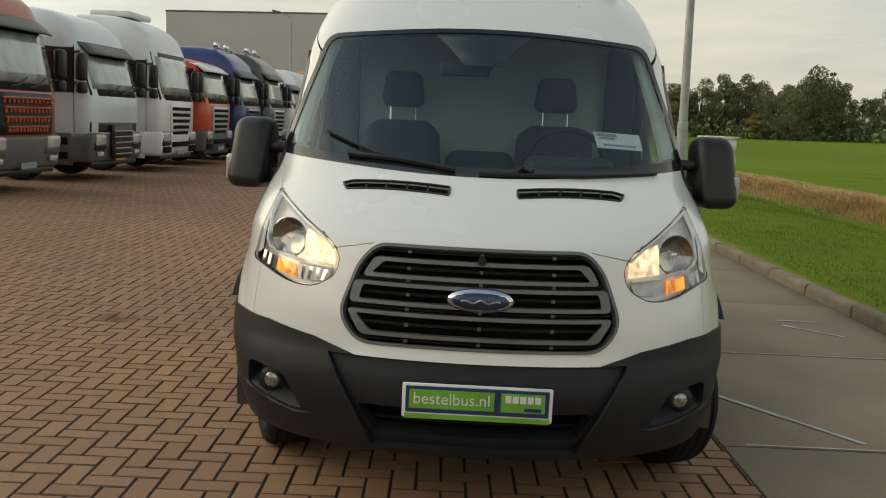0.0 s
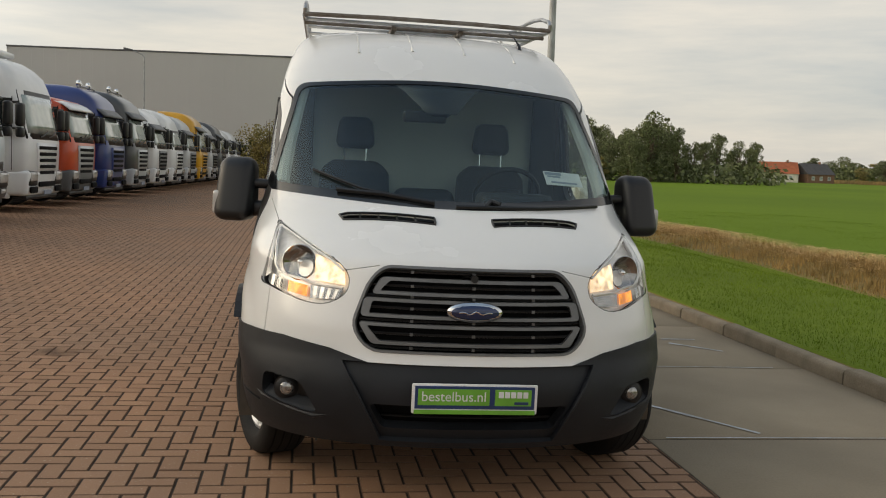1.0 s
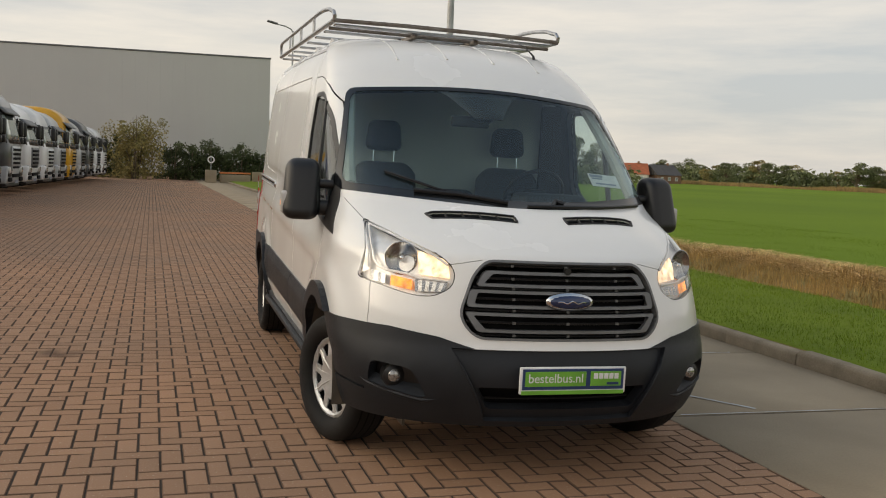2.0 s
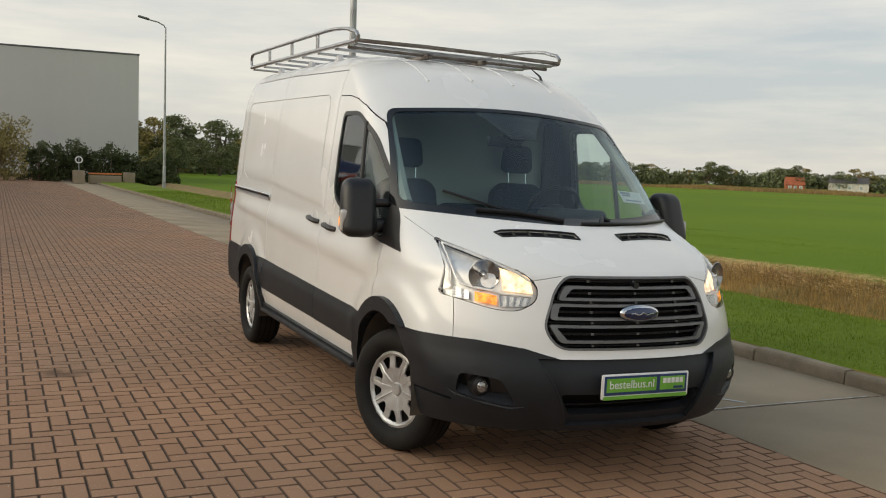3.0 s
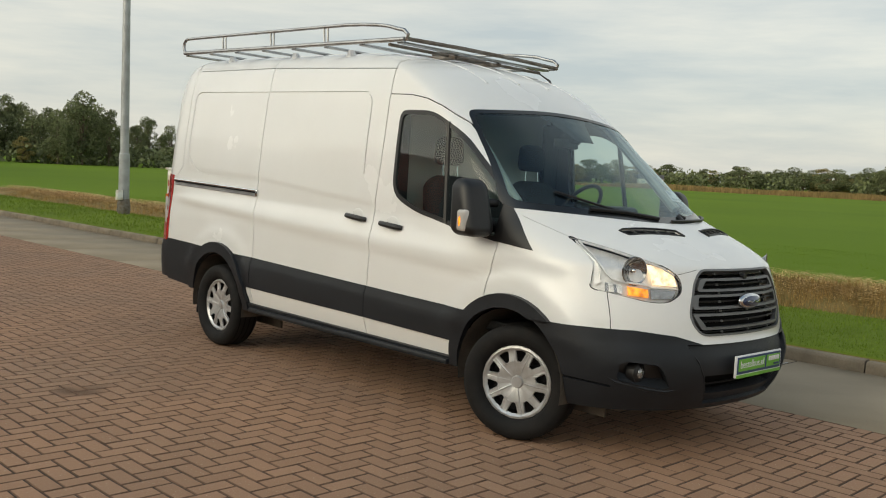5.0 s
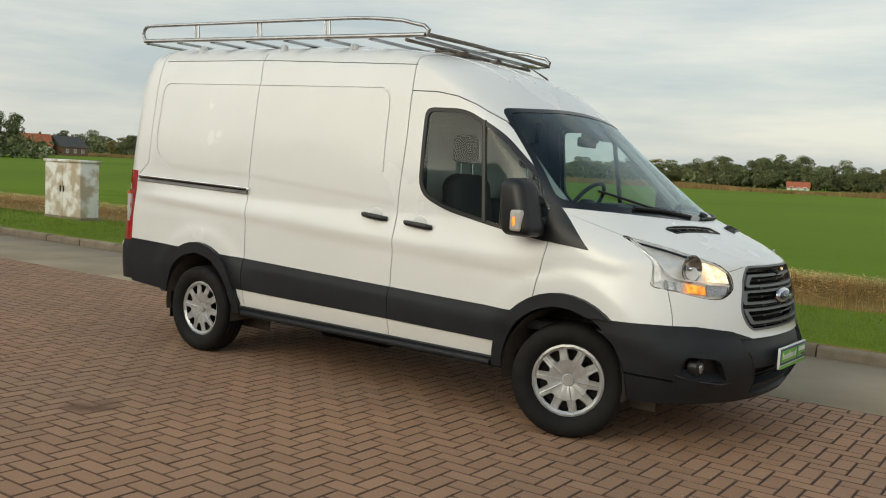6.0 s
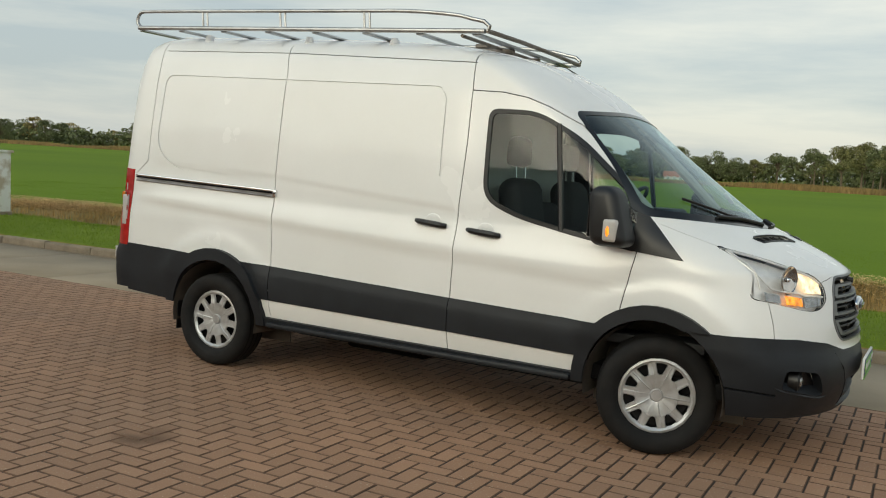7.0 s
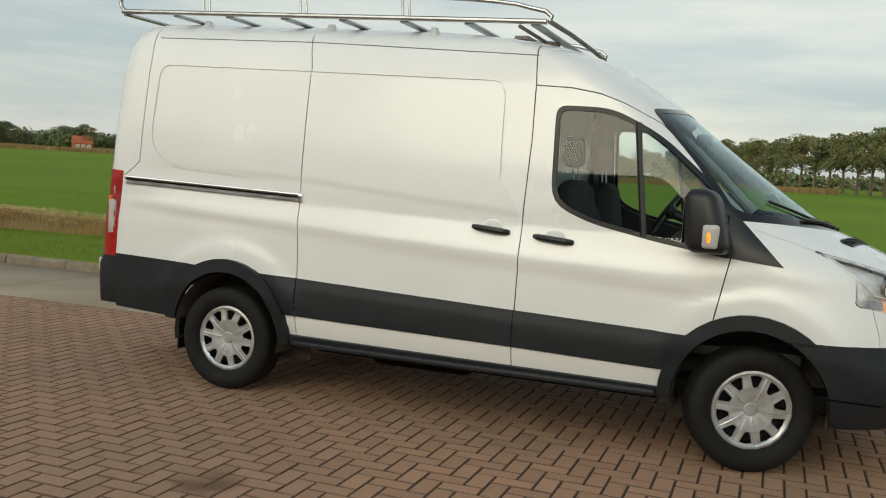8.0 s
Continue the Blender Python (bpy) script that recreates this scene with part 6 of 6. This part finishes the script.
def leaf_cloud(rng, centre, radii, count, size, verts, faces, hollow=0.55):
    """Small leaf clumps scattered through a rounded mass, thinner in the middle."""
    d = rng.normal(size=(count, 3))
    d /= np.linalg.norm(d, axis=1, keepdims=True)
    p = np.array(centre) + d * (hollow + (1 - hollow) * rng.random((count, 1)) ** 0.6) * np.array(radii)
    a = rng.normal(size=(count, 3))
    a /= np.linalg.norm(a, axis=1, keepdims=True)
    b = np.cross(a, rng.normal(size=(count, 3)))
    b /= np.linalg.norm(b, axis=1, keepdims=True) + 1e-9
    k = size * rng.uniform(0.6, 1.25, (count, 1))
    quad = np.stack([p - a * k, p + b * k * 0.6, p + a * k, p - b * k * 0.6], 1)
    first = len(verts)
    verts.extend(map(tuple, quad.reshape(-1, 3).tolist()))
    faces.extend((i, i + 1, i + 2, i + 3) for i in range(first, first + 4 * count, 4))


def tree_kind(seed, trunk_part, width, lumps, leaf, mat, clumps=230, narrow=False):
    """One tree, ten metres high: tapered trunk, limbs, and a ragged crown of clumps."""
    rng = np.random.default_rng(seed)
    bm = tube([(0, 0, -0.3), (0.05, 0.02, 10 * trunk_part * 0.6), (0.0, 0.1, 10 * trunk_part), (0.1, 0.0, 8.4)], [0.26, 0.20, 0.16, 0.04], 7)
    verts, faces = [], []
    for i in range(lumps):
        u = rng.random()
        z = 10 * (trunk_part + 0.08 + (0.86 - trunk_part) * u)
        reach = width * (1.0 if narrow else math.sin(math.pi * (0.22 + 0.70 * u))) * rng.uniform(0.25, 0.95)
        az = rng.uniform(0, 2 * math.pi)
        c = (reach * math.cos(az), reach * math.sin(az), z)
        tube([(0.03, 0, max(0.8, min(z - 1.2, 10 * trunk_part + 1.5 * u))), (c[0] * 0.5, c[1] * 0.5, z - 0.6), c], [0.09, 0.06, 0.02], 5, bm=bm)
        rad = rng.uniform(0.55, 1.0) * (0.55 if narrow else 1.0) * width * 0.42
        leaf_cloud(rng, c, (rad, rad, rad * (1.3 if narrow else 0.75)), clumps, leaf, verts, faces)
    tree = thing("tree", "leafy tree", "tree", pose(0, 0, -60))
    part("trunk", bm, BARK, tree, "")
    crown = soup("crown", verts, faces, mat, kind="", parent=tree)
    return tree


KINDS = [tree_kind(1, 0.14, 3.9, 30, 0.17, FOLIAGE), tree_kind(2, 0.10, 3.4, 28, 0.17, FOLIAGE), tree_kind(3, 0.12, 4.6, 34, 0.18, FOLIAGE), tree_kind(4, 0.08, 3.2, 26, 0.16, FOLIAGE_WARM),
         tree_kind(5, 0.05, 1.0, 20, 0.15, FOLIAGE, 130, True), tree_kind(6, 0.36, 3.7, 30, 0.17, FOLIAGE, 170), tree_kind(7, 0.38, 3.9, 30, 0.17, FOLIAGE_OLIVE, 170), tree_kind(8, 0.32, 3.4, 28, 0.17, FOLIAGE_OLIVE, 170)]


def plant(kind, az, dist, high, label, group, spread=1.0):
    x, y, z = spot(az, dist)
    k = high / 10
    rng = random.Random(int(az * 977 + dist * 13))
    ob = copy_thing(KINDS[kind], pose(x, y, z - 0.1, 0, 0, rng.uniform(0, 360)))
    ob.scale = (k * spread, k * spread, k)
    return tagged(ob, label, "tree", group)


rng_t = random.Random(21)


def belt(az0, az1, step, dist, highs, kinds, label, group, spread=1.0, depth=25):
    az = az0
    while az <= az1:
        h = lerp(highs, az) * rng_t.uniform(0.62, 1.12)
        plant(rng_t.choice(kinds), az, dist + rng_t.uniform(-depth, depth), h, label, group, spread * rng_t.uniform(0.9, 1.15))
        az += step * rng_t.uniform(0.75, 1.25)


belt(6.0, 15.0, 0.75, 165, [(6, 10.2), (9, 10.4), (12, 8.6), (15, 9.4)], (0, 1, 2, 3), "dark broad-leaved tree at the far side of the field", "trees beyond the field", 1.2)
belt(15.0, 24.5, 0.6, 190, [(15, 8.5), (16, 10.5), (20, 12.2), (24, 12.0)], (0, 1, 2, 2), "tall dark tree in a dense clump", "trees beyond the field", 0.8)
belt(24.5, 29.0, 0.7, 200, [(24, 11.5), (26, 10.8), (29, 8.0)], (0, 1, 2), "tall dark tree in a dense clump", "trees beyond the field", 0.75)
for a in (22.6, 23.1, 23.6):
    plant(4, a, 205, 14.5, "narrow upright poplar standing above the clump", "poplars")
for a, h in ((19.5, 4.5), (21.3, 4.2), (10.4, 4.0)):
    plant(3, a, 168, h, "low yellowing shrub tree in front of the clump", "trees beyond the field", 1.2)
belt(29.5, 71.0, 0.62, 370, [(29, 8.0), (36, 9.5), (40, 8.0), (48, 9.5), (56, 8.0), (64, 9.0), (70, 9.0)], (0, 1, 2, 3, 2), "distant round-crowned tree along the horizon", "trees on the horizon", 1.55, 30)
belt(70.5, 79.0, 0.5, 330, [(70, 9.5), (74, 11), (78, 10.5), (79, 9)], (0, 2, 1), "distant tree in a wood", "trees of the far wood", 1.35, 14)
belt(79.0, 88.0, 0.55, 330, [(79, 10), (83, 10), (88, 10.5)], (5, 7, 6), "distant roadside tree with a clear trunk", "roadside trees", 1.25, 12)
for i in range(19):
    u = i / 18
    az = 83.5 + 14.5 * u ** 0.8
    dist = 300 - 150 * u ** 0.75
    plant(5 + i % 3, az, dist, 11.6 + 1.6 * ((i * 7) % 5) / 5, "tall roadside tree with bare lower trunk", "roadside trees", 1.25)
for k in KINDS:
    for o in (*k.children_recursive, k):
        bpy.data.objects.remove(o)


# undergrowth below the far trees
def thicket(az0, az1, dist, high, count, mat, label, name="undergrowth", size=0.5):
    rng = np.random.default_rng(int(az0 * 31 + dist))
    verts, faces = [], []
    for _ in range(count):
        a = rng.uniform(az0, az1)
        x, y, z = spot(a, dist + rng.uniform(-12, 12))
        leaf_cloud(rng, (x, y, z + high * 0.4), (2.6, 2.6, high * rng.uniform(0.35, 0.7)), 26, size, verts, faces)
    return soup(name, verts, faces, mat, label, "shrubs")


thicket(6, 30, 180, 4.0, 260, FOLIAGE, "dense dark undergrowth below the far trees")
thicket(29, 71, 362, 6.5, 420, FOLIAGE, "distant hedges and shrubs on the horizon", size=0.8)
thicket(69, 90, 335, 6.5, 300, FOLIAGE, "dark undergrowth of the far wood", size=0.8)
thicket(86, 99, 420, 6.0, 160, FOLIAGE, "dim far wood behind the roadside trees", size=1.2)


def make_reed_belt():
    rng = np.random.default_rng(77)
    n = 42000
    x, y = rng.uniform(168, 180, n), rng.uniform(-10, 330, n)
    z = -0.3
    h = rng.uniform(0.7, 1.5, n) * (0.8 + 0.3 * np.sin(y * 0.11) * np.sin(y * 0.037))
    w = rng.uniform(0.08, 0.2, n)
    dx = rng.normal(0, 0.25, n)
    v = np.empty((n, 3, 3))
    v[:, 0] = np.stack([x, y - w, np.full(n, z)], 1)
    v[:, 1] = np.stack([x, y + w, np.full(n, z)], 1)
    v[:, 2] = np.stack([x + dx, y + dx, z + h], 1)
    soup("reeds", v.reshape(-1, 3).tolist(), np.arange(n * 3).reshape(n, 3).tolist(), REED, "belt of dry brown reeds across the far field", "reeds")


make_reed_belt()


# shrubs and hedge before the warehouse
def make_bush(name, at, radii, count, leaf, mat, label, stems=5):
    rng = np.random.default_rng(int(abs(at[0]) * 100 + at[1]))
    bush = thing(name, label, name, pose(*at))
    bm = None
    verts, faces = [], []
    for i in range(stems):
        a = 2 * math.pi * i / stems
        tip = (radii[0] * 0.7 * math.cos(a) * rng.random(), radii[1] * 0.7 * math.sin(a), radii[2] * rng.uniform(1.0, 1.9))
        bm = tube([(0.2 * math.cos(a), 0.2 * math.sin(a), -0.1), (tip[0] * 0.4, tip[1] * 0.4, tip[2] * 0.5), tip], [0.06, 0.04, 0.012], 5, bm=bm)
    for i in range(count):
        c = (rng.normal(0, 0.42) * radii[0], rng.normal(0, 0.42) * radii[1], radii[2] * (0.06 + 1.75 * rng.random() * math.exp(-0.3 * rng.random())))
        k = rng.uniform(0.25, 0.5)
        leaf_cloud(rng, c, (radii[0] * k * 0.6, radii[1] * k * 0.6, radii[2] * k * 0.6), 60, leaf, verts, faces, 0.2)
    part("stems", bm, BARK, bush, "")
    soup("leaves", verts, faces, mat, kind="", parent=bush)
    return bush


def yard_z(x, y):
    return (LEAN @ Vector((x, y, 0))).z


make_bush("bush", (-2.9, 62.5, yard_z(-2.9, 0)), (2.3, 1.7, 2.35), 130, 0.085, FOLIAGE_WARM, "yellow-brown autumn bush before the warehouse wall", 9)
for i in range(15):
    x = -9.0 + i * 1.25
    if abs(x + 2.3) > 0.9:
        h = (1.55 if x < 5 else 1.15) + 0.25 * math.sin(i * 2.3)
        make_bush("shrub", (x, 63.6 + 0.35 * i, yard_z(x, 0)), (1.6, 1.2, h), 64, 0.085, HEDGE_LEAF, "dark green shrub in the hedge before the warehouse")


# street lamps
def make_lamp(x, y, high, r, head, label):
    z = ground_height(x, y) if x > 3.4 else yard_z(x, y)
    lamp = thing("street_lamp", label, "street lamp", pose(x, y, z - 0.05))
    part("pole", tube([(0, 0, 0), (0, 0, 1.6), (0, 0, 1.62), (0, 0, high)], [r, r, r * 0.82, r * 0.5], 14), POLE, lamp, "tapered grey steel pole")
    part("arm", tube([(0, 0, high - 0.1), (-0.12, 0, high + 0.12), (-0.5, 0, high + 0.30), (-head, 0, high + 0.42)], 0.045, 8), POLE, lamp, "")
    part("lamp_head", box((0.75, 0.26, 0.14), (-head - 0.25, 0, high + 0.50), 0.05, 3, turn=pose(0, 0, 0, 0, 12, 0)), TRUCK_GREY, lamp, "grey lamp head")
    return lamp


make_lamp(7.6, 60.7, 11.1, 0.11, 1.2, "tall grey street lamp on the verge")
make_lamp(-12.7, 69.4, 9.0, 0.10, 0.9, "grey street lamp behind the trucks")
near_lamp = make_lamp(5.8, 19.0, 10.5, 0.135, 1.2, "grey steel street lamp pole on the verge")
part("fuse_box", box((0.16, 0.12, 0.26), (-0.16, -0.08, 0.55), 0.02, 2), PEELING, near_lamp, "small pale box on the pole")
part("torn_wrap", lathe([(0.14, 0.05), (0.17, 0.15), (0.16, 0.32), (0.145, 0.45)], "z", 12), WORN_STEEL, near_lamp, "brown torn wrap at the foot")


def make_cabinet():
    cab = thing("utility_cabinet", "white two-door roadside cabinet with peeling paint", "utility cabinet", pose(5.6, 15.3, ground_height(5.6, 15.3) - 0.02, 0, 0, 0))
    part("body", box((0.42, 1.32, 1.18), (0, 0, 0.64), 0.012, 2), PEELING, cab, "")
    part("plinth", box((0.46, 1.36, 0.10), (0, 0, 0.03), 0.01, 1), KERB, cab, "grey plinth")
    part("lid", box((0.50, 1.40, 0.05), (0, 0, 1.25), 0.012, 2), PEELING, cab, "")
    for s in (-1, 1):
        door = part("door", box((0.012, 0.64, 1.10), (-0.215, s * 0.327, 0.64), 0.004, 1), PEELING, cab, "")
        part("handle", box((0.02, 0.035, 0.13), (-0.232, s * 0.06, 0.66), 0.008, 2), BLACK, door, "black handle")


make_cabinet()


# concrete blocks and barrier at the yard's end
def make_barrier():
    for i, (x, y) in enumerate(((2.2, 62.2), (5.6, 63.2))):
        ob = part("concrete_block", box((0.75, 0.5, 0.9), (0, 0, 0.45), 0.04, 2), CONCRETE)
        ob.matrix_world = pose(x, y, yard_z(x, y), 0, 0, 4)
        tagged(ob, "pale concrete block at the end of the yard", "concrete block", "blocks at the yard's end")
    bar = thing("road_barrier", "low concrete barrier with orange top rail", "barrier", pose(3.95, 62.7, yard_z(3.95, 0), 0, 0, 14))
    part("base", box((2.2, 0.4, 0.62), (0, 0, 0.31), 0.05, 2), CONCRETE, bar, "")
    part("rail", box((2.3, 0.12, 0.12), (0, 0, 0.74), 0.02, 1), ORANGE, bar, "orange rail")
    post = thing("sign_post", "small round white ring sign on a post", "road sign", pose(2.2, 62.1, yard_z(2.2, 0) + 0.9))
    part("post", cylinder(0.03, 0.9, (0, 0, 0.45), sides=8), POLE, post, "")
    part("ring", lathe([(0.17, -0.02), (0.25, -0.02), (0.25, 0.02), (0.17, 0.02), (0.17, -0.02)], "y", 24), CARD, post, "round pale ring").matrix_local = pose(0, -0.05, 0.72)


make_barrier()


# houses far off
def make_house(az, dist, wide, deep, wall_h, roof_h, turn, wall_mat, roof_mat, label):
    x, y, z = spot(az, dist)
    house = thing("house", label, "house", pose(x, y, z, 0, 0, turn))
    part("wall", box((wide, deep, wall_h), (0, 0, wall_h / 2), 0.02, 1), wall_mat, house, "", smooth=False)
    gable = prism([(-deep / 2 - 0.3, wall_h), (deep / 2 + 0.3, wall_h), (0, wall_h + roof_h)], wide + 0.5, lambda a, b, c: (c - wide / 2 - 0.25, a, b))
    roof = part("roof", gable, roof_mat, house, "", smooth=False)
    part("chimney", box((0.6, 0.6, 1.2), (wide * 0.25, 0, wall_h + roof_h), 0.02, 1), HOUSE_BRICK, roof, "", smooth=False)
    for k in range(3):
        for s in (-1, 1):
            win = part("window", box((1.1, 0.10, 1.2), (wide * (-0.3 + 0.3 * k), s * (deep / 2 + 0.02), wall_h * 0.55), 0.02, 1), CARD, house, "", smooth=False)
            part("pane", box((0.9, 0.12, 1.0), (wide * (-0.3 + 0.3 * k), s * (deep / 2 + 0.02), wall_h * 0.55), 0.01, 1), SKY_PALE_GLASS, win, "", smooth=False)


make_house(29.6, 300, 11, 8, 2.6, 3.6, -20, PLASTER, ROOF_RED, "distant house with a red tiled roof")
make_house(31.5, 305, 10, 8, 2.6, 3.4, 10, HOUSE_BRICK, ROOF_GREY, "distant brick house with a dark roof")
make_house(47.4, 340, 6, 5.5, 2.2, 2.6, -40, ROOF_RED, ROOF_RED, "distant orange house at the field's edge")
make_house(50.3, 345, 12, 7, 3.2, 2.2, -42, PLASTER, ROOF_GREY, "distant pale building at the field's edge")
make_house(57.5, 345, 9, 6, 2.4, 1.6, -50, PLASTER, ROOF_GREY, "distant pale low building at the field's edge")
make_house(75.5, 300, 6.5, 6, 0.8, 1.8, -75, PLASTER, ROOF_RED, "distant low house with an orange roof")


# ---- brick yard: herringbone of two to one blocks ----
def make_bricks():
    yard = thing("brick_yard", "reddish brown block paving laid in herringbone", "pavement", LEAN, kind="structure")
    W, GAP = 0.105, 0.0070
    x_lo, x_hi, y_lo, y_hi = -13.0, BORDER_X, -6.5, 62.0
    rng = np.random.default_rng(12)
    cells = []
    reach = 420
    for i in range(-reach, reach):
        for j in range(-reach // 2, reach // 2):
            a, b = i + 2 * j, i - 2 * j
            cells.append((a, b, 2, 1))
            cells.append((a + 2, b - 1, 1, 2))
    c = np.array(cells, float)
    x0, y0 = c[:, 0] * W, c[:, 1] * W + 6.0
    x1, y1 = x0 + c[:, 2] * W, y0 + c[:, 3] * W
    ok = (x0 > x_lo) & (x0 < x_hi) & (y0 > y_lo) & (y1 < y_hi)
    x0, x1, y0, y1 = x0[ok], np.minimum(x1[ok], x_hi - 0.001), y0[ok], y1[ok]
    ok = x1 - x0 > 0.013
    x0, x1, y0, y1 = x0[ok], x1[ok], y0[ok], y1[ok]
    n = len(x0)
    h = GAP / 2
    lift = rng.normal(0, 0.0007, n)
    tx, ty = rng.normal(0, 0.004, n), rng.normal(0, 0.004, n)
    near = (np.hypot(x0 + 3.4, y0 + 1.6) < 1.35) | (np.hypot(x0 + 4.6, y0 - 0.4) < 1.0)
    single = np.flatnonzero(near)[:300]
    is_single = np.zeros(n, bool)
    is_single[single] = True

    def block(a, b, c_, d, z, tx_, ty_):
        bev = 0.0045
        mx, my = (a + b) / 2, (c_ + d) / 2
        ring = []
        for ins, zz in ((h, -0.03), (h, -bev), (h + bev, 0.0)):
            for px, py in ((a + ins, c_ + ins), (b - ins, c_ + ins), (b - ins, d - ins), (a + ins, d - ins)):
                ring.append((px, py, zz + z + tx_ * (px - mx) + ty_ * (py - my)))
        return ring

    quads = []
    for r in (0, 4):
        for k in range(4):
            quads.append((r + k, r + (k + 1) % 4, r + 4 + (k + 1) % 4, r + 4 + k))
    quads.append((8, 9, 10, 11))
    # worn, dirt-dark chamfers round each block
    def blocks(keep, name, label):
        verts, faces, slots = [], [], []
        for k in keep:
            base = len(verts)
            if y1[k] < 22:
                verts += block(x0[k], x1[k], y0[k], y1[k], lift[k], tx[k], ty[k])
                faces += [tuple(base + q for q in f) for f in quads]
                slots += [1] * 8 + [0]
            else:
                verts += [(x0[k] + 0.009, y0[k] + 0.009, 0.0), (x1[k] - 0.009, y0[k] + 0.009, 0.0), (x1[k] - 0.009, y1[k] - 0.009, 0.0), (x0[k] + 0.009, y1[k] - 0.009, 0.0)]
                faces.append((base, base + 1, base + 2, base + 3))
                slots.append(0)
        ob = soup(name, verts, faces, BRICK_FIELD, label, "", parent=yard)
        ob.data.materials.append(JOINT_DIRT)
        ob.data.polygons.foreach_set("material_index", slots)

    blocks(np.flatnonzero(~is_single), "bricks", "")
    flat = {}
    for k in single:
        lying = (x1[k] - x0[k]) > (y1[k] - y0[k])
        if lying not in flat:
            a, b = (x1[k] - x0[k]) / 2, (y1[k] - y0[k]) / 2
            me = bpy.data.meshes.new("brick")
            me.from_pydata(block(-a, a, -b, b, 0, 0, 0), [], quads)
            me.materials.append(BRICK)
            me.materials.append(JOINT_DIRT)
            me.polygons.foreach_set("material_index", [1] * 8 + [0])
            flat[lying] = me
        ob = new("brick", flat[lying])
        ob.parent = yard
        ob.matrix_local = pose((x0[k] + x1[k]) / 2, (y0[k] + y1[k]) / 2, lift[k], math.degrees(ty[k]), -math.degrees(tx[k]), 0)
    # the far part of the yard, where single blocks no longer show
    bm = bmesh.new()
    for a, b, c_, d in ((-60, -13.0, -60, 80), (-13.0, BORDER_X, 62.0, 80), (-13.0, BORDER_X, -60, -6.5)):
        bm.faces.new([bm.verts.new(p) for p in ((a, c_, -0.001), (b, c_, -0.001), (b, d, -0.001), (a, d, -0.001))])
    part("yard_far", bm, BRICK_FIELD, yard, "distant brick paving")


make_bricks()
